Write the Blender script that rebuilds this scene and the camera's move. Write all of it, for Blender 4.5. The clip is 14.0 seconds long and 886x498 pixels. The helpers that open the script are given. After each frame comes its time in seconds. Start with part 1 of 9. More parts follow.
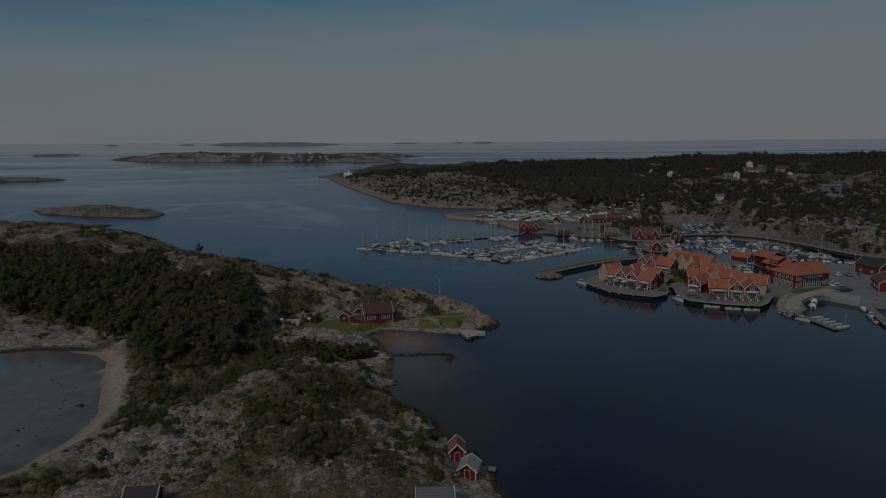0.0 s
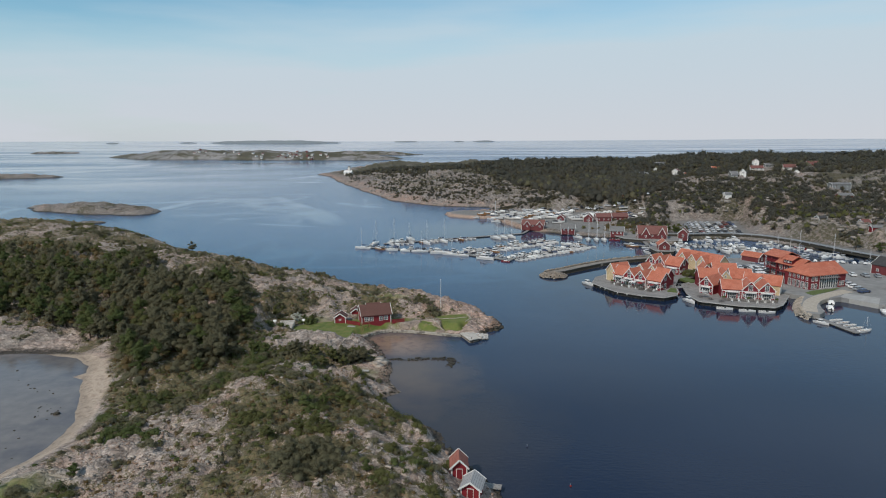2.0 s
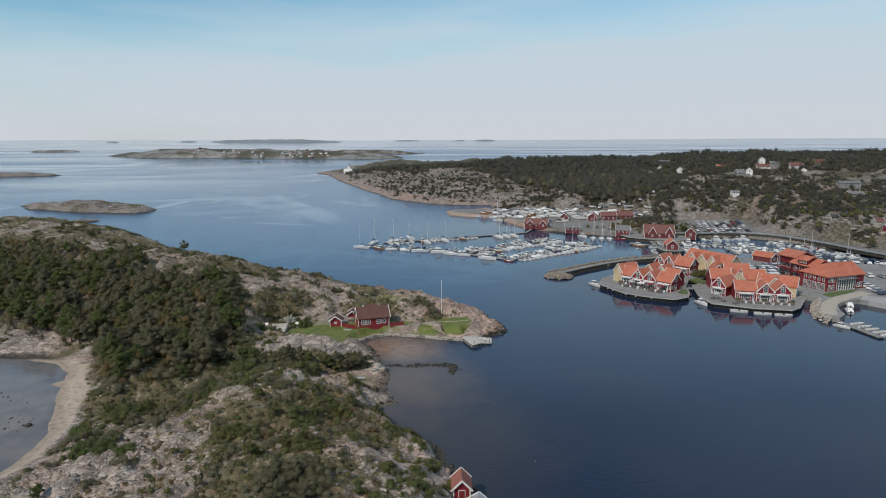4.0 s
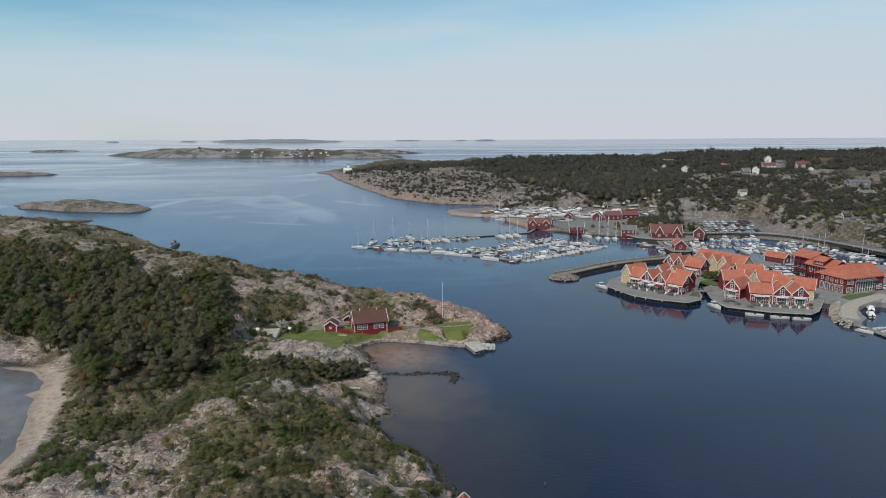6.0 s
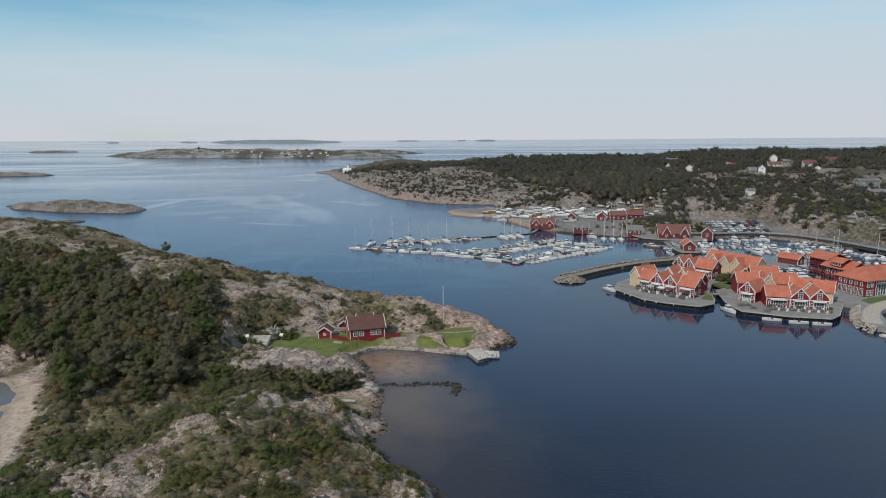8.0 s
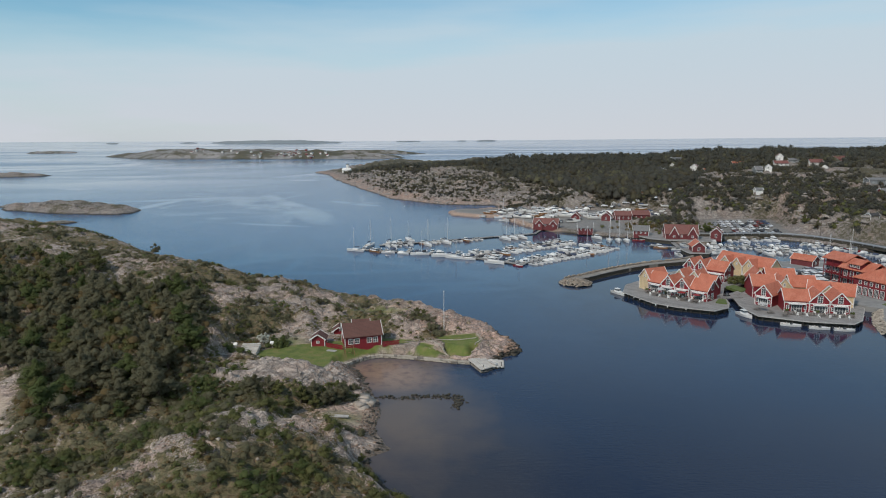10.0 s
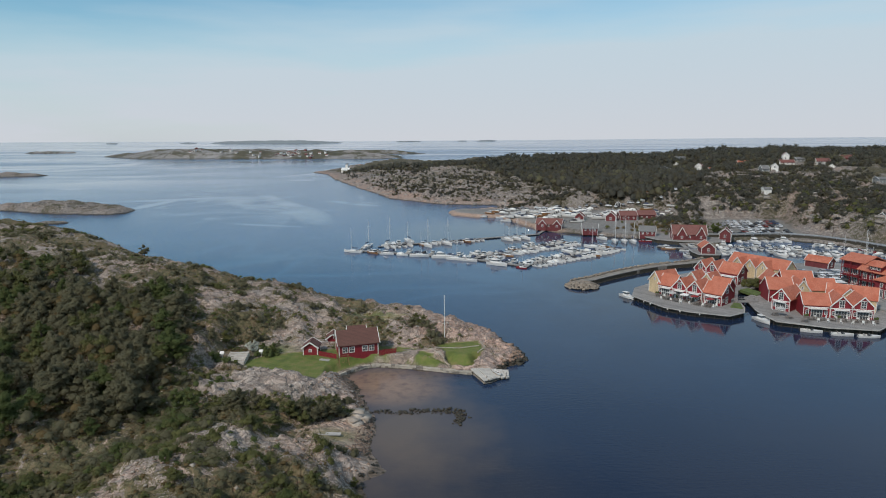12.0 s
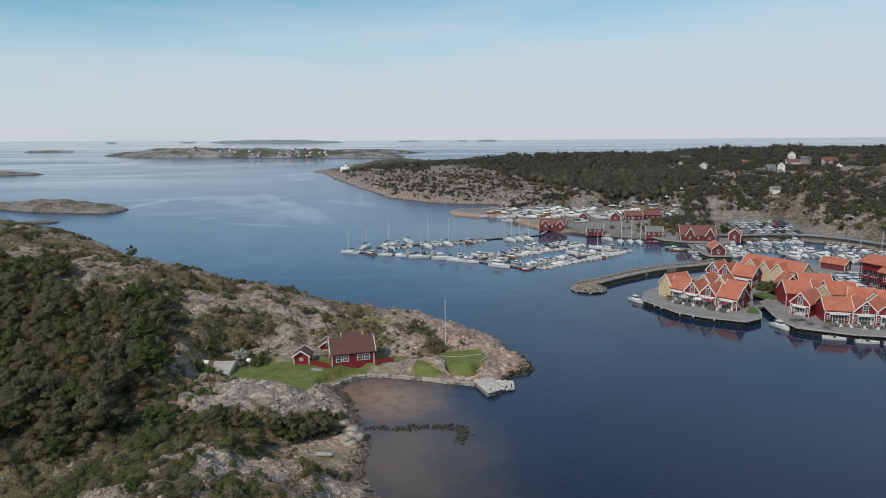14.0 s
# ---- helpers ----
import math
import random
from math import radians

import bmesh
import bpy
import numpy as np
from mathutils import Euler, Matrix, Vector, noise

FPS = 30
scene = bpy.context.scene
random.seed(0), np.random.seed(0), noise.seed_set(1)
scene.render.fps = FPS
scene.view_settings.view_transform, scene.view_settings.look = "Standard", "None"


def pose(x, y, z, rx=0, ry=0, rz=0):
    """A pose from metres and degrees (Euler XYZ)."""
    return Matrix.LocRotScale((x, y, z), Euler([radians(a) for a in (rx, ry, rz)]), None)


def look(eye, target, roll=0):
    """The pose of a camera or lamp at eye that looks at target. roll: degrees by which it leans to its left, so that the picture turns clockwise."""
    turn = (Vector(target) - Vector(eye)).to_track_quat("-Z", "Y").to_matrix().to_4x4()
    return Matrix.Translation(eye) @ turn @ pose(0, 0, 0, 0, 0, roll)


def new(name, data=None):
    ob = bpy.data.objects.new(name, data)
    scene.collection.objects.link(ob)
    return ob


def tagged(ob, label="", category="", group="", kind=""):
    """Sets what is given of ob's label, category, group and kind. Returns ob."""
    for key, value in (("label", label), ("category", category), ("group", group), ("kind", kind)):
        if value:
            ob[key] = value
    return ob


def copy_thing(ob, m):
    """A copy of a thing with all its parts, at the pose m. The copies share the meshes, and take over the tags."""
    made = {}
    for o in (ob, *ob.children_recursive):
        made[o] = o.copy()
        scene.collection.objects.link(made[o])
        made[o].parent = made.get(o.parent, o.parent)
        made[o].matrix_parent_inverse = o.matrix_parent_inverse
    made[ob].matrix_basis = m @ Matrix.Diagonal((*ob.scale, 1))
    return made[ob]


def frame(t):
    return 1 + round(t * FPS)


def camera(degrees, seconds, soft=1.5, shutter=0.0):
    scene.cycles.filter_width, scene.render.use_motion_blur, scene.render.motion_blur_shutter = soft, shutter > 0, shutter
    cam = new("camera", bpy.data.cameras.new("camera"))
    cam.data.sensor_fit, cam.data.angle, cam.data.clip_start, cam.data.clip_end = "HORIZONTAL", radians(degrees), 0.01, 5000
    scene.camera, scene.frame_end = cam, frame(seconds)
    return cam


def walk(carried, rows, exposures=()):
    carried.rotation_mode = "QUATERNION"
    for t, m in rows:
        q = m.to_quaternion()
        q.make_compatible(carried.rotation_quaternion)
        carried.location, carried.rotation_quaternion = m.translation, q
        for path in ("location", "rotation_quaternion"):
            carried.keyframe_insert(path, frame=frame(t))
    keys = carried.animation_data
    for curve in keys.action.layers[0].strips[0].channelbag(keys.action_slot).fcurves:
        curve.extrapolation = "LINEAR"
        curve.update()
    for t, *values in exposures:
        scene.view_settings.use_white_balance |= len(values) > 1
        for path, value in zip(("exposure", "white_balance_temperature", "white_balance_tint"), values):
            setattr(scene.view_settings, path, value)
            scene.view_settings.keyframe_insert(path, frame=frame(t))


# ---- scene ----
cam = camera(70, 14.0, soft=1.05)
# seconds, eye, pitch up, turn to the left, lean
PATH = [
    (0, (1.254, -4.684, 56.546), -10.028, -0.987, -0.342),
    (1, (1.286, -0.307, 55.679), -10.079, -0.945, -0.258),
    (2, (1.322, 4.106, 54.853), -10.126, -0.905, -0.201),
    (3, (1.362, 8.549, 54.065), -10.164, -0.867, -0.167),
    (4, (1.404, 13.016, 53.312), -10.188, -0.832, -0.155),
    (5, (1.447, 17.501, 52.592), -10.196, -0.799, -0.162),
    (6, (1.489, 22.000, 51.901), -10.190, -0.769, -0.183),
    (7, (1.530, 26.506, 51.236), -10.173, -0.742, -0.215),
    (8, (1.568, 31.014, 50.594), -10.150, -0.718, -0.253),
    (9, (1.602, 35.520, 49.972), -10.126, -0.697, -0.292),
    (10, (1.629, 40.016, 49.368), -10.105, -0.679, -0.326),
    (11, (1.651, 44.499, 48.777), -10.090, -0.665, -0.349),
    (12, (1.663, 48.961, 48.198), -10.085, -0.654, -0.354),
    (13, (1.667, 53.399, 47.626), -10.089, -0.647, -0.334),
    (14, (1.659, 57.805, 47.060), -10.101, -0.645, -0.282),
]


def aim(eye, pitch, yaw, lean):
    p, a = radians(pitch), radians(yaw)
    ahead = Vector((-math.sin(a) * math.cos(p), math.cos(a) * math.cos(p), math.sin(p)))
    return look(eye, Vector(eye) + 10 * ahead, lean)


FADE = [(0.0, -2.12), (0.5, -1.33), (1.0, -0.60), (1.35, -0.08), (1.6, 0.0), (14.0, 0.0)]
walk(cam, [(t, aim(eye, p, a, r)) for t, eye, p, a, r in PATH], FADE)

# ---- world, sun ----
SUN_AZ, SUN_EL = radians(222), radians(44)   # compass bearing from +y towards +x
world = bpy.data.worlds.new("sky")
scene.world = world
world.use_nodes = True
wn, wl = world.node_tree.nodes, world.node_tree.links
wn.clear()
w_out, w_bg, w_sky = wn.new("ShaderNodeOutputWorld"), wn.new("ShaderNodeBackground"), wn.new("ShaderNodeTexSky")
w_sky.sky_type, w_sky.sun_disc = "NISHITA", False
w_sky.sun_elevation, w_sky.sun_rotation = SUN_EL, SUN_AZ
w_sky.air_density, w_sky.dust_density, w_sky.ozone_density = 1.0, 0.6, 1.6
w_geo, w_sep = wn.new("ShaderNodeTexCoord"), wn.new("ShaderNodeSeparateXYZ")
wl.new(w_geo.outputs["Generated"], w_sep.inputs[0])
w_map, w_noise = wn.new("ShaderNodeMapping"), wn.new("ShaderNodeTexNoise")
w_map.inputs["Scale"].default_value = (1.0, 1.0, 7.0)
w_map.inputs["Rotation"].default_value = (0.05, -0.10, 0.3)
w_noise.inputs["Scale"].default_value, w_noise.inputs["Detail"].default_value = 1.7, 6.0
wl.new(w_geo.outputs["Generated"], w_map.inputs[0])
wl.new(w_map.outputs[0], w_noise.inputs["Vector"])
w_haze = wn.new("ShaderNodeMapRange")       # thin veil of cloud, thickest at the horizon
w_haze.interpolation_type = "SMOOTHSTEP"
for k, v in (("From Min", 0.0), ("From Max", 0.25), ("To Min", 1.0), ("To Max", 0.0)):
    w_haze.inputs[k].default_value = v
wl.new(w_sep.outputs["Z"], w_haze.inputs["Value"])
w_cl = wn.new("ShaderNodeMapRange")
for k, v in (("From Min", 0.40), ("From Max", 0.62), ("To Min", 0.0), ("To Max", 0.42)):
    w_cl.inputs[k].default_value = v
wl.new(w_noise.outputs["Fac"], w_cl.inputs["Value"])
w_add = wn.new("ShaderNodeMath")
w_add.operation, w_add.use_clamp = "ADD", True
w_east = wn.new("ShaderNodeMapRange")
for k, v in (("From Min", -0.45), ("From Max", 0.55), ("To Min", -0.16), ("To Max", 0.30)):
    w_east.inputs[k].default_value = v
wl.new(w_sep.outputs["X"], w_east.inputs["Value"])
w_veil = wn.new("ShaderNodeMath")
w_veil.operation = "ADD"
wl.new(w_haze.outputs[0], w_veil.inputs[0])
wl.new(w_east.outputs[0], w_veil.inputs[1])
wl.new(w_veil.outputs[0], w_add.inputs[0])
wl.new(w_cl.outputs[0], w_add.inputs[1])
w_mix = wn.new("ShaderNodeMix")
w_mix.data_type = "RGBA"
w_low, w_tone = wn.new("ShaderNodeMapRange"), wn.new("ShaderNodeMix")   # the veil is warmer close to the horizon
for k, v in (("From Min", 0.0), ("From Max", 0.13), ("To Min", 0.0), ("To Max", 1.0)):
    w_low.inputs[k].default_value = v
wl.new(w_sep.outputs["Z"], w_low.inputs["Value"])
w_tone.data_type = "RGBA"
w_tone.inputs["A"].default_value, w_tone.inputs["B"].default_value = (6.0, 6.3, 6.8, 1), (5.3, 6.4, 7.2, 1)
wl.new(w_low.outputs[0], w_tone.inputs["Factor"])
wl.new(w_tone.outputs["Result"], w_mix.inputs["B"])
wl.new(w_add.outputs[0], w_mix.inputs["Factor"])
w_tint = wn.new("ShaderNodeMix")
w_tint.data_type, w_tint.blend_type = "RGBA", "MULTIPLY"
w_tint.inputs["Factor"].default_value, w_tint.inputs["B"].default_value = 1.0, (0.78, 1.15, 1.17, 1)
wl.new(w_sky.outputs[0], w_tint.inputs["A"])
wl.new(w_tint.outputs["Result"], w_mix.inputs["A"])
wl.new(w_mix.outputs["Result"], w_bg.inputs["Color"])
w_bg.inputs["Strength"].default_value = 0.1
wl.new(w_bg.outputs[0], w_out.inputs[0])

sun = new("sun", bpy.data.lights.new("sun", "SUN"))
sun.data.energy, sun.data.angle, sun.data.color = 2.85, radians(4.0), (1.0, 0.90, 0.80)
sun_from = Vector((math.sin(SUN_AZ) * math.cos(SUN_EL), math.cos(SUN_AZ) * math.cos(SUN_EL), math.sin(SUN_EL)))
sun.matrix_world = look(sun_from * 400 + Vector((0, 200, 0)), (0, 200, 0))


# ---- materials ----
class Mat:
    """A node material with brief names for its nodes."""

    def __init__(self, name, rough=0.7, metal=0.0):
        self.m = bpy.data.materials.new(name)
        self.m.use_nodes = True
        self.n, self.l = self.m.node_tree.nodes, self.m.node_tree.links
        self.b = self.n["Principled BSDF"]
        self.b.inputs["Roughness"].default_value, self.b.inputs["Metallic"].default_value = rough, metal
        self.geo = self.n.new("ShaderNodeNewGeometry")

    def link(self, a, b):
        self.l.new(a, b)

    def mapped(self, scale=(1, 1, 1), rot=(0, 0, 0), local=False):
        mp = self.n.new("ShaderNodeMapping")
        mp.inputs["Scale"].default_value, mp.inputs["Rotation"].default_value = scale, rot
        src = self.n.new("ShaderNodeTexCoord").outputs["Object"] if local else self.geo.outputs["Position"]
        self.link(src, mp.inputs[0])
        return mp.outputs[0]

    def noise(self, scale, detail=4, vec=None, rough=0.55):
        t = self.n.new("ShaderNodeTexNoise")
        t.inputs["Scale"].default_value, t.inputs["Detail"].default_value, t.inputs["Roughness"].default_value = scale, detail, rough
        self.link(vec or self.geo.outputs["Position"], t.inputs["Vector"])
        return t.outputs["Fac"]

    def voro(self, scale, vec=None, feature="F1", out="Distance"):
        t = self.n.new("ShaderNodeTexVoronoi")
        t.feature = feature
        t.inputs["Scale"].default_value = scale
        self.link(vec or self.geo.outputs["Position"], t.inputs["Vector"])
        return t.outputs[out]

    def ramp(self, fac, stops):
        r = self.n.new("ShaderNodeValToRGB")
        while len(r.color_ramp.elements) < len(stops):
            r.color_ramp.elements.new(0.5)
        for e, (p, c) in zip(r.color_ramp.elements, stops):
            e.position, e.color = p, (*c, 1) if len(c) == 3 else c
        self.link(fac, r.inputs[0])
        return r.outputs[0]

    def span(self, fac, a, b, lo=0.0, hi=1.0):
        r = self.n.new("ShaderNodeMapRange")
        for k, v in (("From Min", a), ("From Max", b), ("To Min", lo), ("To Max", hi)):
            r.inputs[k].default_value = v
        self.link(fac, r.inputs["Value"])
        return r.outputs[0]

    def mix(self, fac, a, b, mode="MIX"):
        x = self.n.new("ShaderNodeMix")
        x.data_type, x.blend_type = "RGBA", mode
        for key, v in (("Factor", fac), ("A", a), ("B", b)):
            if isinstance(v, (int, float)):
                x.inputs[key].default_value = v
            elif isinstance(v, tuple):
                x.inputs[key].default_value = (*v, 1)
            else:
                self.link(v, x.inputs[key])
        return x.outputs["Result"]

    def math(self, op, a, b=0.0):
        x = self.n.new("ShaderNodeMath")
        x.operation = op
        for i, v in enumerate((a, b)):
            if isinstance(v, (int, float)):
                x.inputs[i].default_value = v
            else:
                self.link(v, x.inputs[i])
        return x.outputs[0]

    def xyz(self):
        s = self.n.new("ShaderNodeSeparateXYZ")
        self.link(self.geo.outputs["Position"], s.inputs[0])
        return s.outputs

    def attr(self, name):
        a = self.n.new("ShaderNodeAttribute")
        a.attribute_name = name
        return a.outputs["Fac"]

    def rand(self, island=False):
        if island:
            return self.geo.outputs["Random Per Island"]
        return self.n.new("ShaderNodeObjectInfo").outputs["Random"]

    def color(self, c):
        if isinstance(c, tuple):
            self.b.inputs["Base Color"].default_value = (*c, 1)
        else:
            self.link(c, self.b.inputs["Base Color"])
        return self

    def rough(self, r):
        self.link(r, self.b.inputs["Roughness"])
        return self

    def bump(self, height, dist=0.05, strength=0.6):
        x = self.n.new("ShaderNodeBump")
        x.inputs["Strength"].default_value, x.inputs["Distance"].default_value = strength, dist
        self.link(height, x.inputs["Height"])
        self.link(x.outputs[0], self.b.inputs["Normal"])
        return self


def plain(name, c, rough=0.6, metal=0.0, vary=0.12, scale=3.0, grain=0.004):
    """A painted or cast surface: one colour with soft stains, grain and fine relief."""
    k = Mat(name, rough, metal)
    big, fine = k.noise(scale, 5), k.noise(scale * 14, 3)
    lo, hi = tuple(v * (1 - vary) for v in c), tuple(min(1, v * (1 + vary)) for v in c)
    base = k.mix(k.span(big, 0.3, 0.7), lo, hi)
    k.color(k.mix(k.span(fine, 0.35, 0.65, 0, 0.25), base, tuple(v * 0.7 for v in c)))
    if grain:
        k.bump(fine, grain, 0.5)
    return k.m


def boards(name, c, pitch=0.16, vary=0.16):
    """Upright painted boarding; local z runs along the boards."""
    k = Mat(name, 0.65)
    sep = k.n.new("ShaderNodeSeparateXYZ")
    k.link(k.n.new("ShaderNodeTexCoord").outputs["Object"], sep.inputs[0])
    run = k.math("ADD", sep.outputs[0], sep.outputs[1])
    saw = k.math("FRACT", k.math("DIVIDE", run, pitch))
    gap = k.math("LESS_THAN", saw, 0.12)
    st = k.noise(0.8, 5, k.mapped((1, 1, 0.3)))
    base = k.mix(k.span(st, 0.3, 0.7), tuple(v * (1 - vary) for v in c), tuple(v * (1 + vary) for v in c))
    base = k.mix(k.math("MULTIPLY", k.rand(), 0.35), base, tuple(v * 0.72 for v in c))
    k.color(k.mix(gap, base, tuple(v * 0.45 for v in c)))
    k.bump(gap, 0.015, -0.6)
    return k.m


def tiles(name, c, c2):
    """Clay pantiles: courses and rolls in relief, with weathered patches."""
    k = Mat(name, 0.75)
    sep = k.n.new("ShaderNodeSeparateXYZ")
    k.link(k.n.new("ShaderNodeTexCoord").outputs["Object"], sep.inputs[0])
    x, y, z = sep.outputs
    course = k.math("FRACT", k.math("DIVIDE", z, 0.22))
    roll = k.math("SINE", k.math("MULTIPLY", k.math("ADD", x, y), 2 * math.pi / 0.26))
    h = k.math("ADD", k.math("MULTIPLY", course, 0.6), k.math("MULTIPLY", roll, 0.25))
    patch, speck = k.noise(0.45, 5), k.noise(5.0, 2)
    base = k.mix(k.span(patch, 0.35, 0.7), c, c2)
    base = k.mix(k.span(speck, 0.4, 0.75, 0, 0.5), base, tuple(v * 0.62 for v in c))
    base = k.mix(k.math("MULTIPLY", k.rand(), 0.4), base, tuple(v * 0.8 for v in c2))
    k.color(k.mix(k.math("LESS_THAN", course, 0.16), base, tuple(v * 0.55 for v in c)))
    k.bump(h, 0.05, 0.7)
    return k.m


def foliage(name, dark, light, accent=None, island=True, rough=0.75):
    k = Mat(name, rough)
    n = k.noise(0.25, 3)
    mid = tuple((a + b) / 2 for a, b in zip(dark, light))
    base = k.mix(k.rand(True), tuple(0.2 * a + 0.8 * b for a, b in zip(dark, mid)), tuple(0.2 * a + 0.8 * b for a, b in zip(light, mid)))
    base = k.mix(k.math("MULTIPLY", k.rand(), 0.55), base, accent or light)
    base = k.mix(k.span(k.noise(0.07, 3), 0.42, 0.62, 0, 0.45), base, (accent or light))
    k.color(k.mix(k.span(n, 0.35, 0.7, 0, 0.6), base, dark))
    k.b.inputs["Specular IOR Level"].default_value = 0.2
    thin, blend = k.n.new("ShaderNodeBsdfTranslucent"), k.n.new("ShaderNodeMixShader")   # light passes through the leaves
    k.link(k.b.inputs["Base Color"].links[0].from_socket, thin.inputs["Color"])
    blend.inputs[0].default_value = 0.5
    k.link(k.b.outputs[0], blend.inputs[1])
    k.link(thin.outputs[0], blend.inputs[2])
    k.link(blend.outputs[0], k.n["Material Output"].inputs["Surface"])
    return k.m


def land_material(name, rock_a, rock_b, pink, green=1.0, zoom=1.0, shore=((0.27, 0.20, 0.15), (0.43, 0.345, 0.265), (0.33, 0.255, 0.19))):
    """Bare gneiss with cracks and lichen, a wet dark rim at the sea, sand, and turf and heather where veg is high."""
    k = Mat(name, 0.85)
    x, y, z = k.xyz()
    n1, n2, n3 = k.noise(0.09 * zoom, 6), k.noise(0.7 * zoom, 6), k.noise(5.0 * zoom, 4)
    crack = k.math("ABSOLUTE", k.math("SUBTRACT", k.noise(0.35, 7, k.mapped((0.6, 2.2, 1.4), (0, 0, 0.45)), 0.6), 0.5))
    rock = k.mix(k.span(n2, 0.32, 0.68), rock_a, rock_b)
    rock = k.mix(k.span(n1, 0.5, 0.7, 0, 0.55), rock, pink)
    rock = k.mix(k.math("MULTIPLY", k.attr("pink"), k.span(k.noise(0.6, 4, k.mapped((0.5, 1.8, 1.5), (0, 0, 0.6))), 0.3, 0.6, 0.35, 1.0)), rock, tuple(v * w for v, w in zip(pink, (1.04, 0.98, 0.98))))
    rock = k.mix(k.span(n3, 0.5, 0.72, 0, 0.5), rock, tuple(v * 0.42 for v in rock_a))
    rock = k.mix(k.span(k.noise(2.3, 5), 0.56, 0.70, 0, 0.75), rock, tuple(min(1, v * 1.35) for v in rock_b))
    rock = k.mix(k.span(k.noise(0.21, 5), 0.52, 0.68, 0, 0.45), rock, (0.17, 0.115, 0.082))
    rock = k.mix(k.span(crack, 0.0, 0.018, 0.4, 0.0), rock, tuple(v * 0.3 for v in rock_a))
    rock = k.mix(k.span(k.noise(0.33 * zoom, 6, None, 0.65), 0.52, 0.66, 0, 0.4), rock, tuple(v * 0.5 for v in rock_a))
    warp = k.n.new("ShaderNodeVectorMath")
    warp.operation = "MULTIPLY_ADD"
    warp.inputs[1].default_value = (2.6, 2.6, 2.6)
    wob = k.n.new("ShaderNodeTexNoise")
    wob.inputs["Scale"].default_value = 0.5 * zoom
    k.link(k.geo.outputs["Position"], wob.inputs["Vector"])
    k.link(wob.outputs["Color"], warp.inputs[0])
    k.link(k.mapped((1, 1.7, 1.3), (0, 0, 0.5)), warp.inputs[2])
    block = k.n.new("ShaderNodeSeparateColor")
    k.link(k.voro(0.55 * zoom, warp.outputs[0], "F1", "Color"), block.inputs[0])
    rock = k.mix(k.span(block.outputs[0], 0.0, 1.0, 0.0, 0.32), rock, tuple(v * 0.62 for v in rock_a))
    seam = k.voro(0.33 * zoom, warp.outputs[0], "DISTANCE_TO_EDGE")
    rock = k.mix(k.span(seam, 0.0, 0.06, 0.5, 0.0), rock, tuple(v * 0.3 for v in rock_a))
    moss = k.ramp(k.noise(1.3 * zoom, 5), [(0.25, (0.046, 0.036, 0.014)), (0.40, (0.092, 0.078, 0.036)), (0.55, (0.160, 0.126, 0.066)), (0.70, (0.165, 0.094, 0.056))])
    moss = k.mix(k.span(k.noise(0.16, 4), 0.45, 0.7, 0, 0.40), moss, (0.074, 0.086, 0.030))
    if green < 1:
        moss = k.mix(1 - green, moss, (0.052, 0.052, 0.036))
    edge = k.math("ADD", k.attr("veg"), k.math("MULTIPLY", k.math("SUBTRACT", n2, 0.5), 1.5))
    edge = k.math("ADD", edge, k.math("MULTIPLY", k.math("SUBTRACT", n3, 0.5), 0.9))
    col = k.mix(k.span(edge, 0.42, 0.58), rock, moss)
    sand = k.ramp(k.noise(1.1, 5), [(0.3, shore[0]), (0.55, shore[1]), (0.8, shore[2])])
    col = k.mix(k.attr("sand"), col, sand)
    lawn = k.ramp(k.noise(0.55, 5), [(0.3, (0.072, 0.096, 0.018)), (0.5, (0.112, 0.138, 0.026)), (0.7, (0.165, 0.145, 0.050))])
    col = k.mix(k.attr("lawn"), col, lawn)
    gravel = k.ramp(k.noise(0.8, 6), [(0.3, (0.17, 0.16, 0.145)), (0.7, (0.27, 0.255, 0.235))])
    col = k.mix(k.attr("paved"), col, gravel)
    tide = k.span(k.math("ADD", z, k.math("MULTIPLY", k.math("SUBTRACT", n2, 0.5), 0.9)), 0.30, 0.78, 0.92, 0.0)
    col = k.mix(k.math("MULTIPLY", tide, k.span(k.attr("sand"), 0, 1, 1.0, 0.3)), col, (0.028, 0.022, 0.014))
    k.color(col)
    relief = (k.math("ADD", k.math("ADD", k.math("MULTIPLY", n2, 0.9), k.math("MULTIPLY", n3, 0.22)), k.math("ADD", k.math("MULTIPLY", k.span(crack, 0, 0.04), 0.3), k.math("MULTIPLY", k.span(seam, 0, 0.12), 0.3))))
    k.bump(k.math("MULTIPLY", relief, k.math("MULTIPLY", k.span(k.attr("lawn"), 0, 1, 1.0, 0.12), k.span(k.attr("sand"), 0, 1, 1.0, 0.25))), 0.9, 0.75)
    return k.m


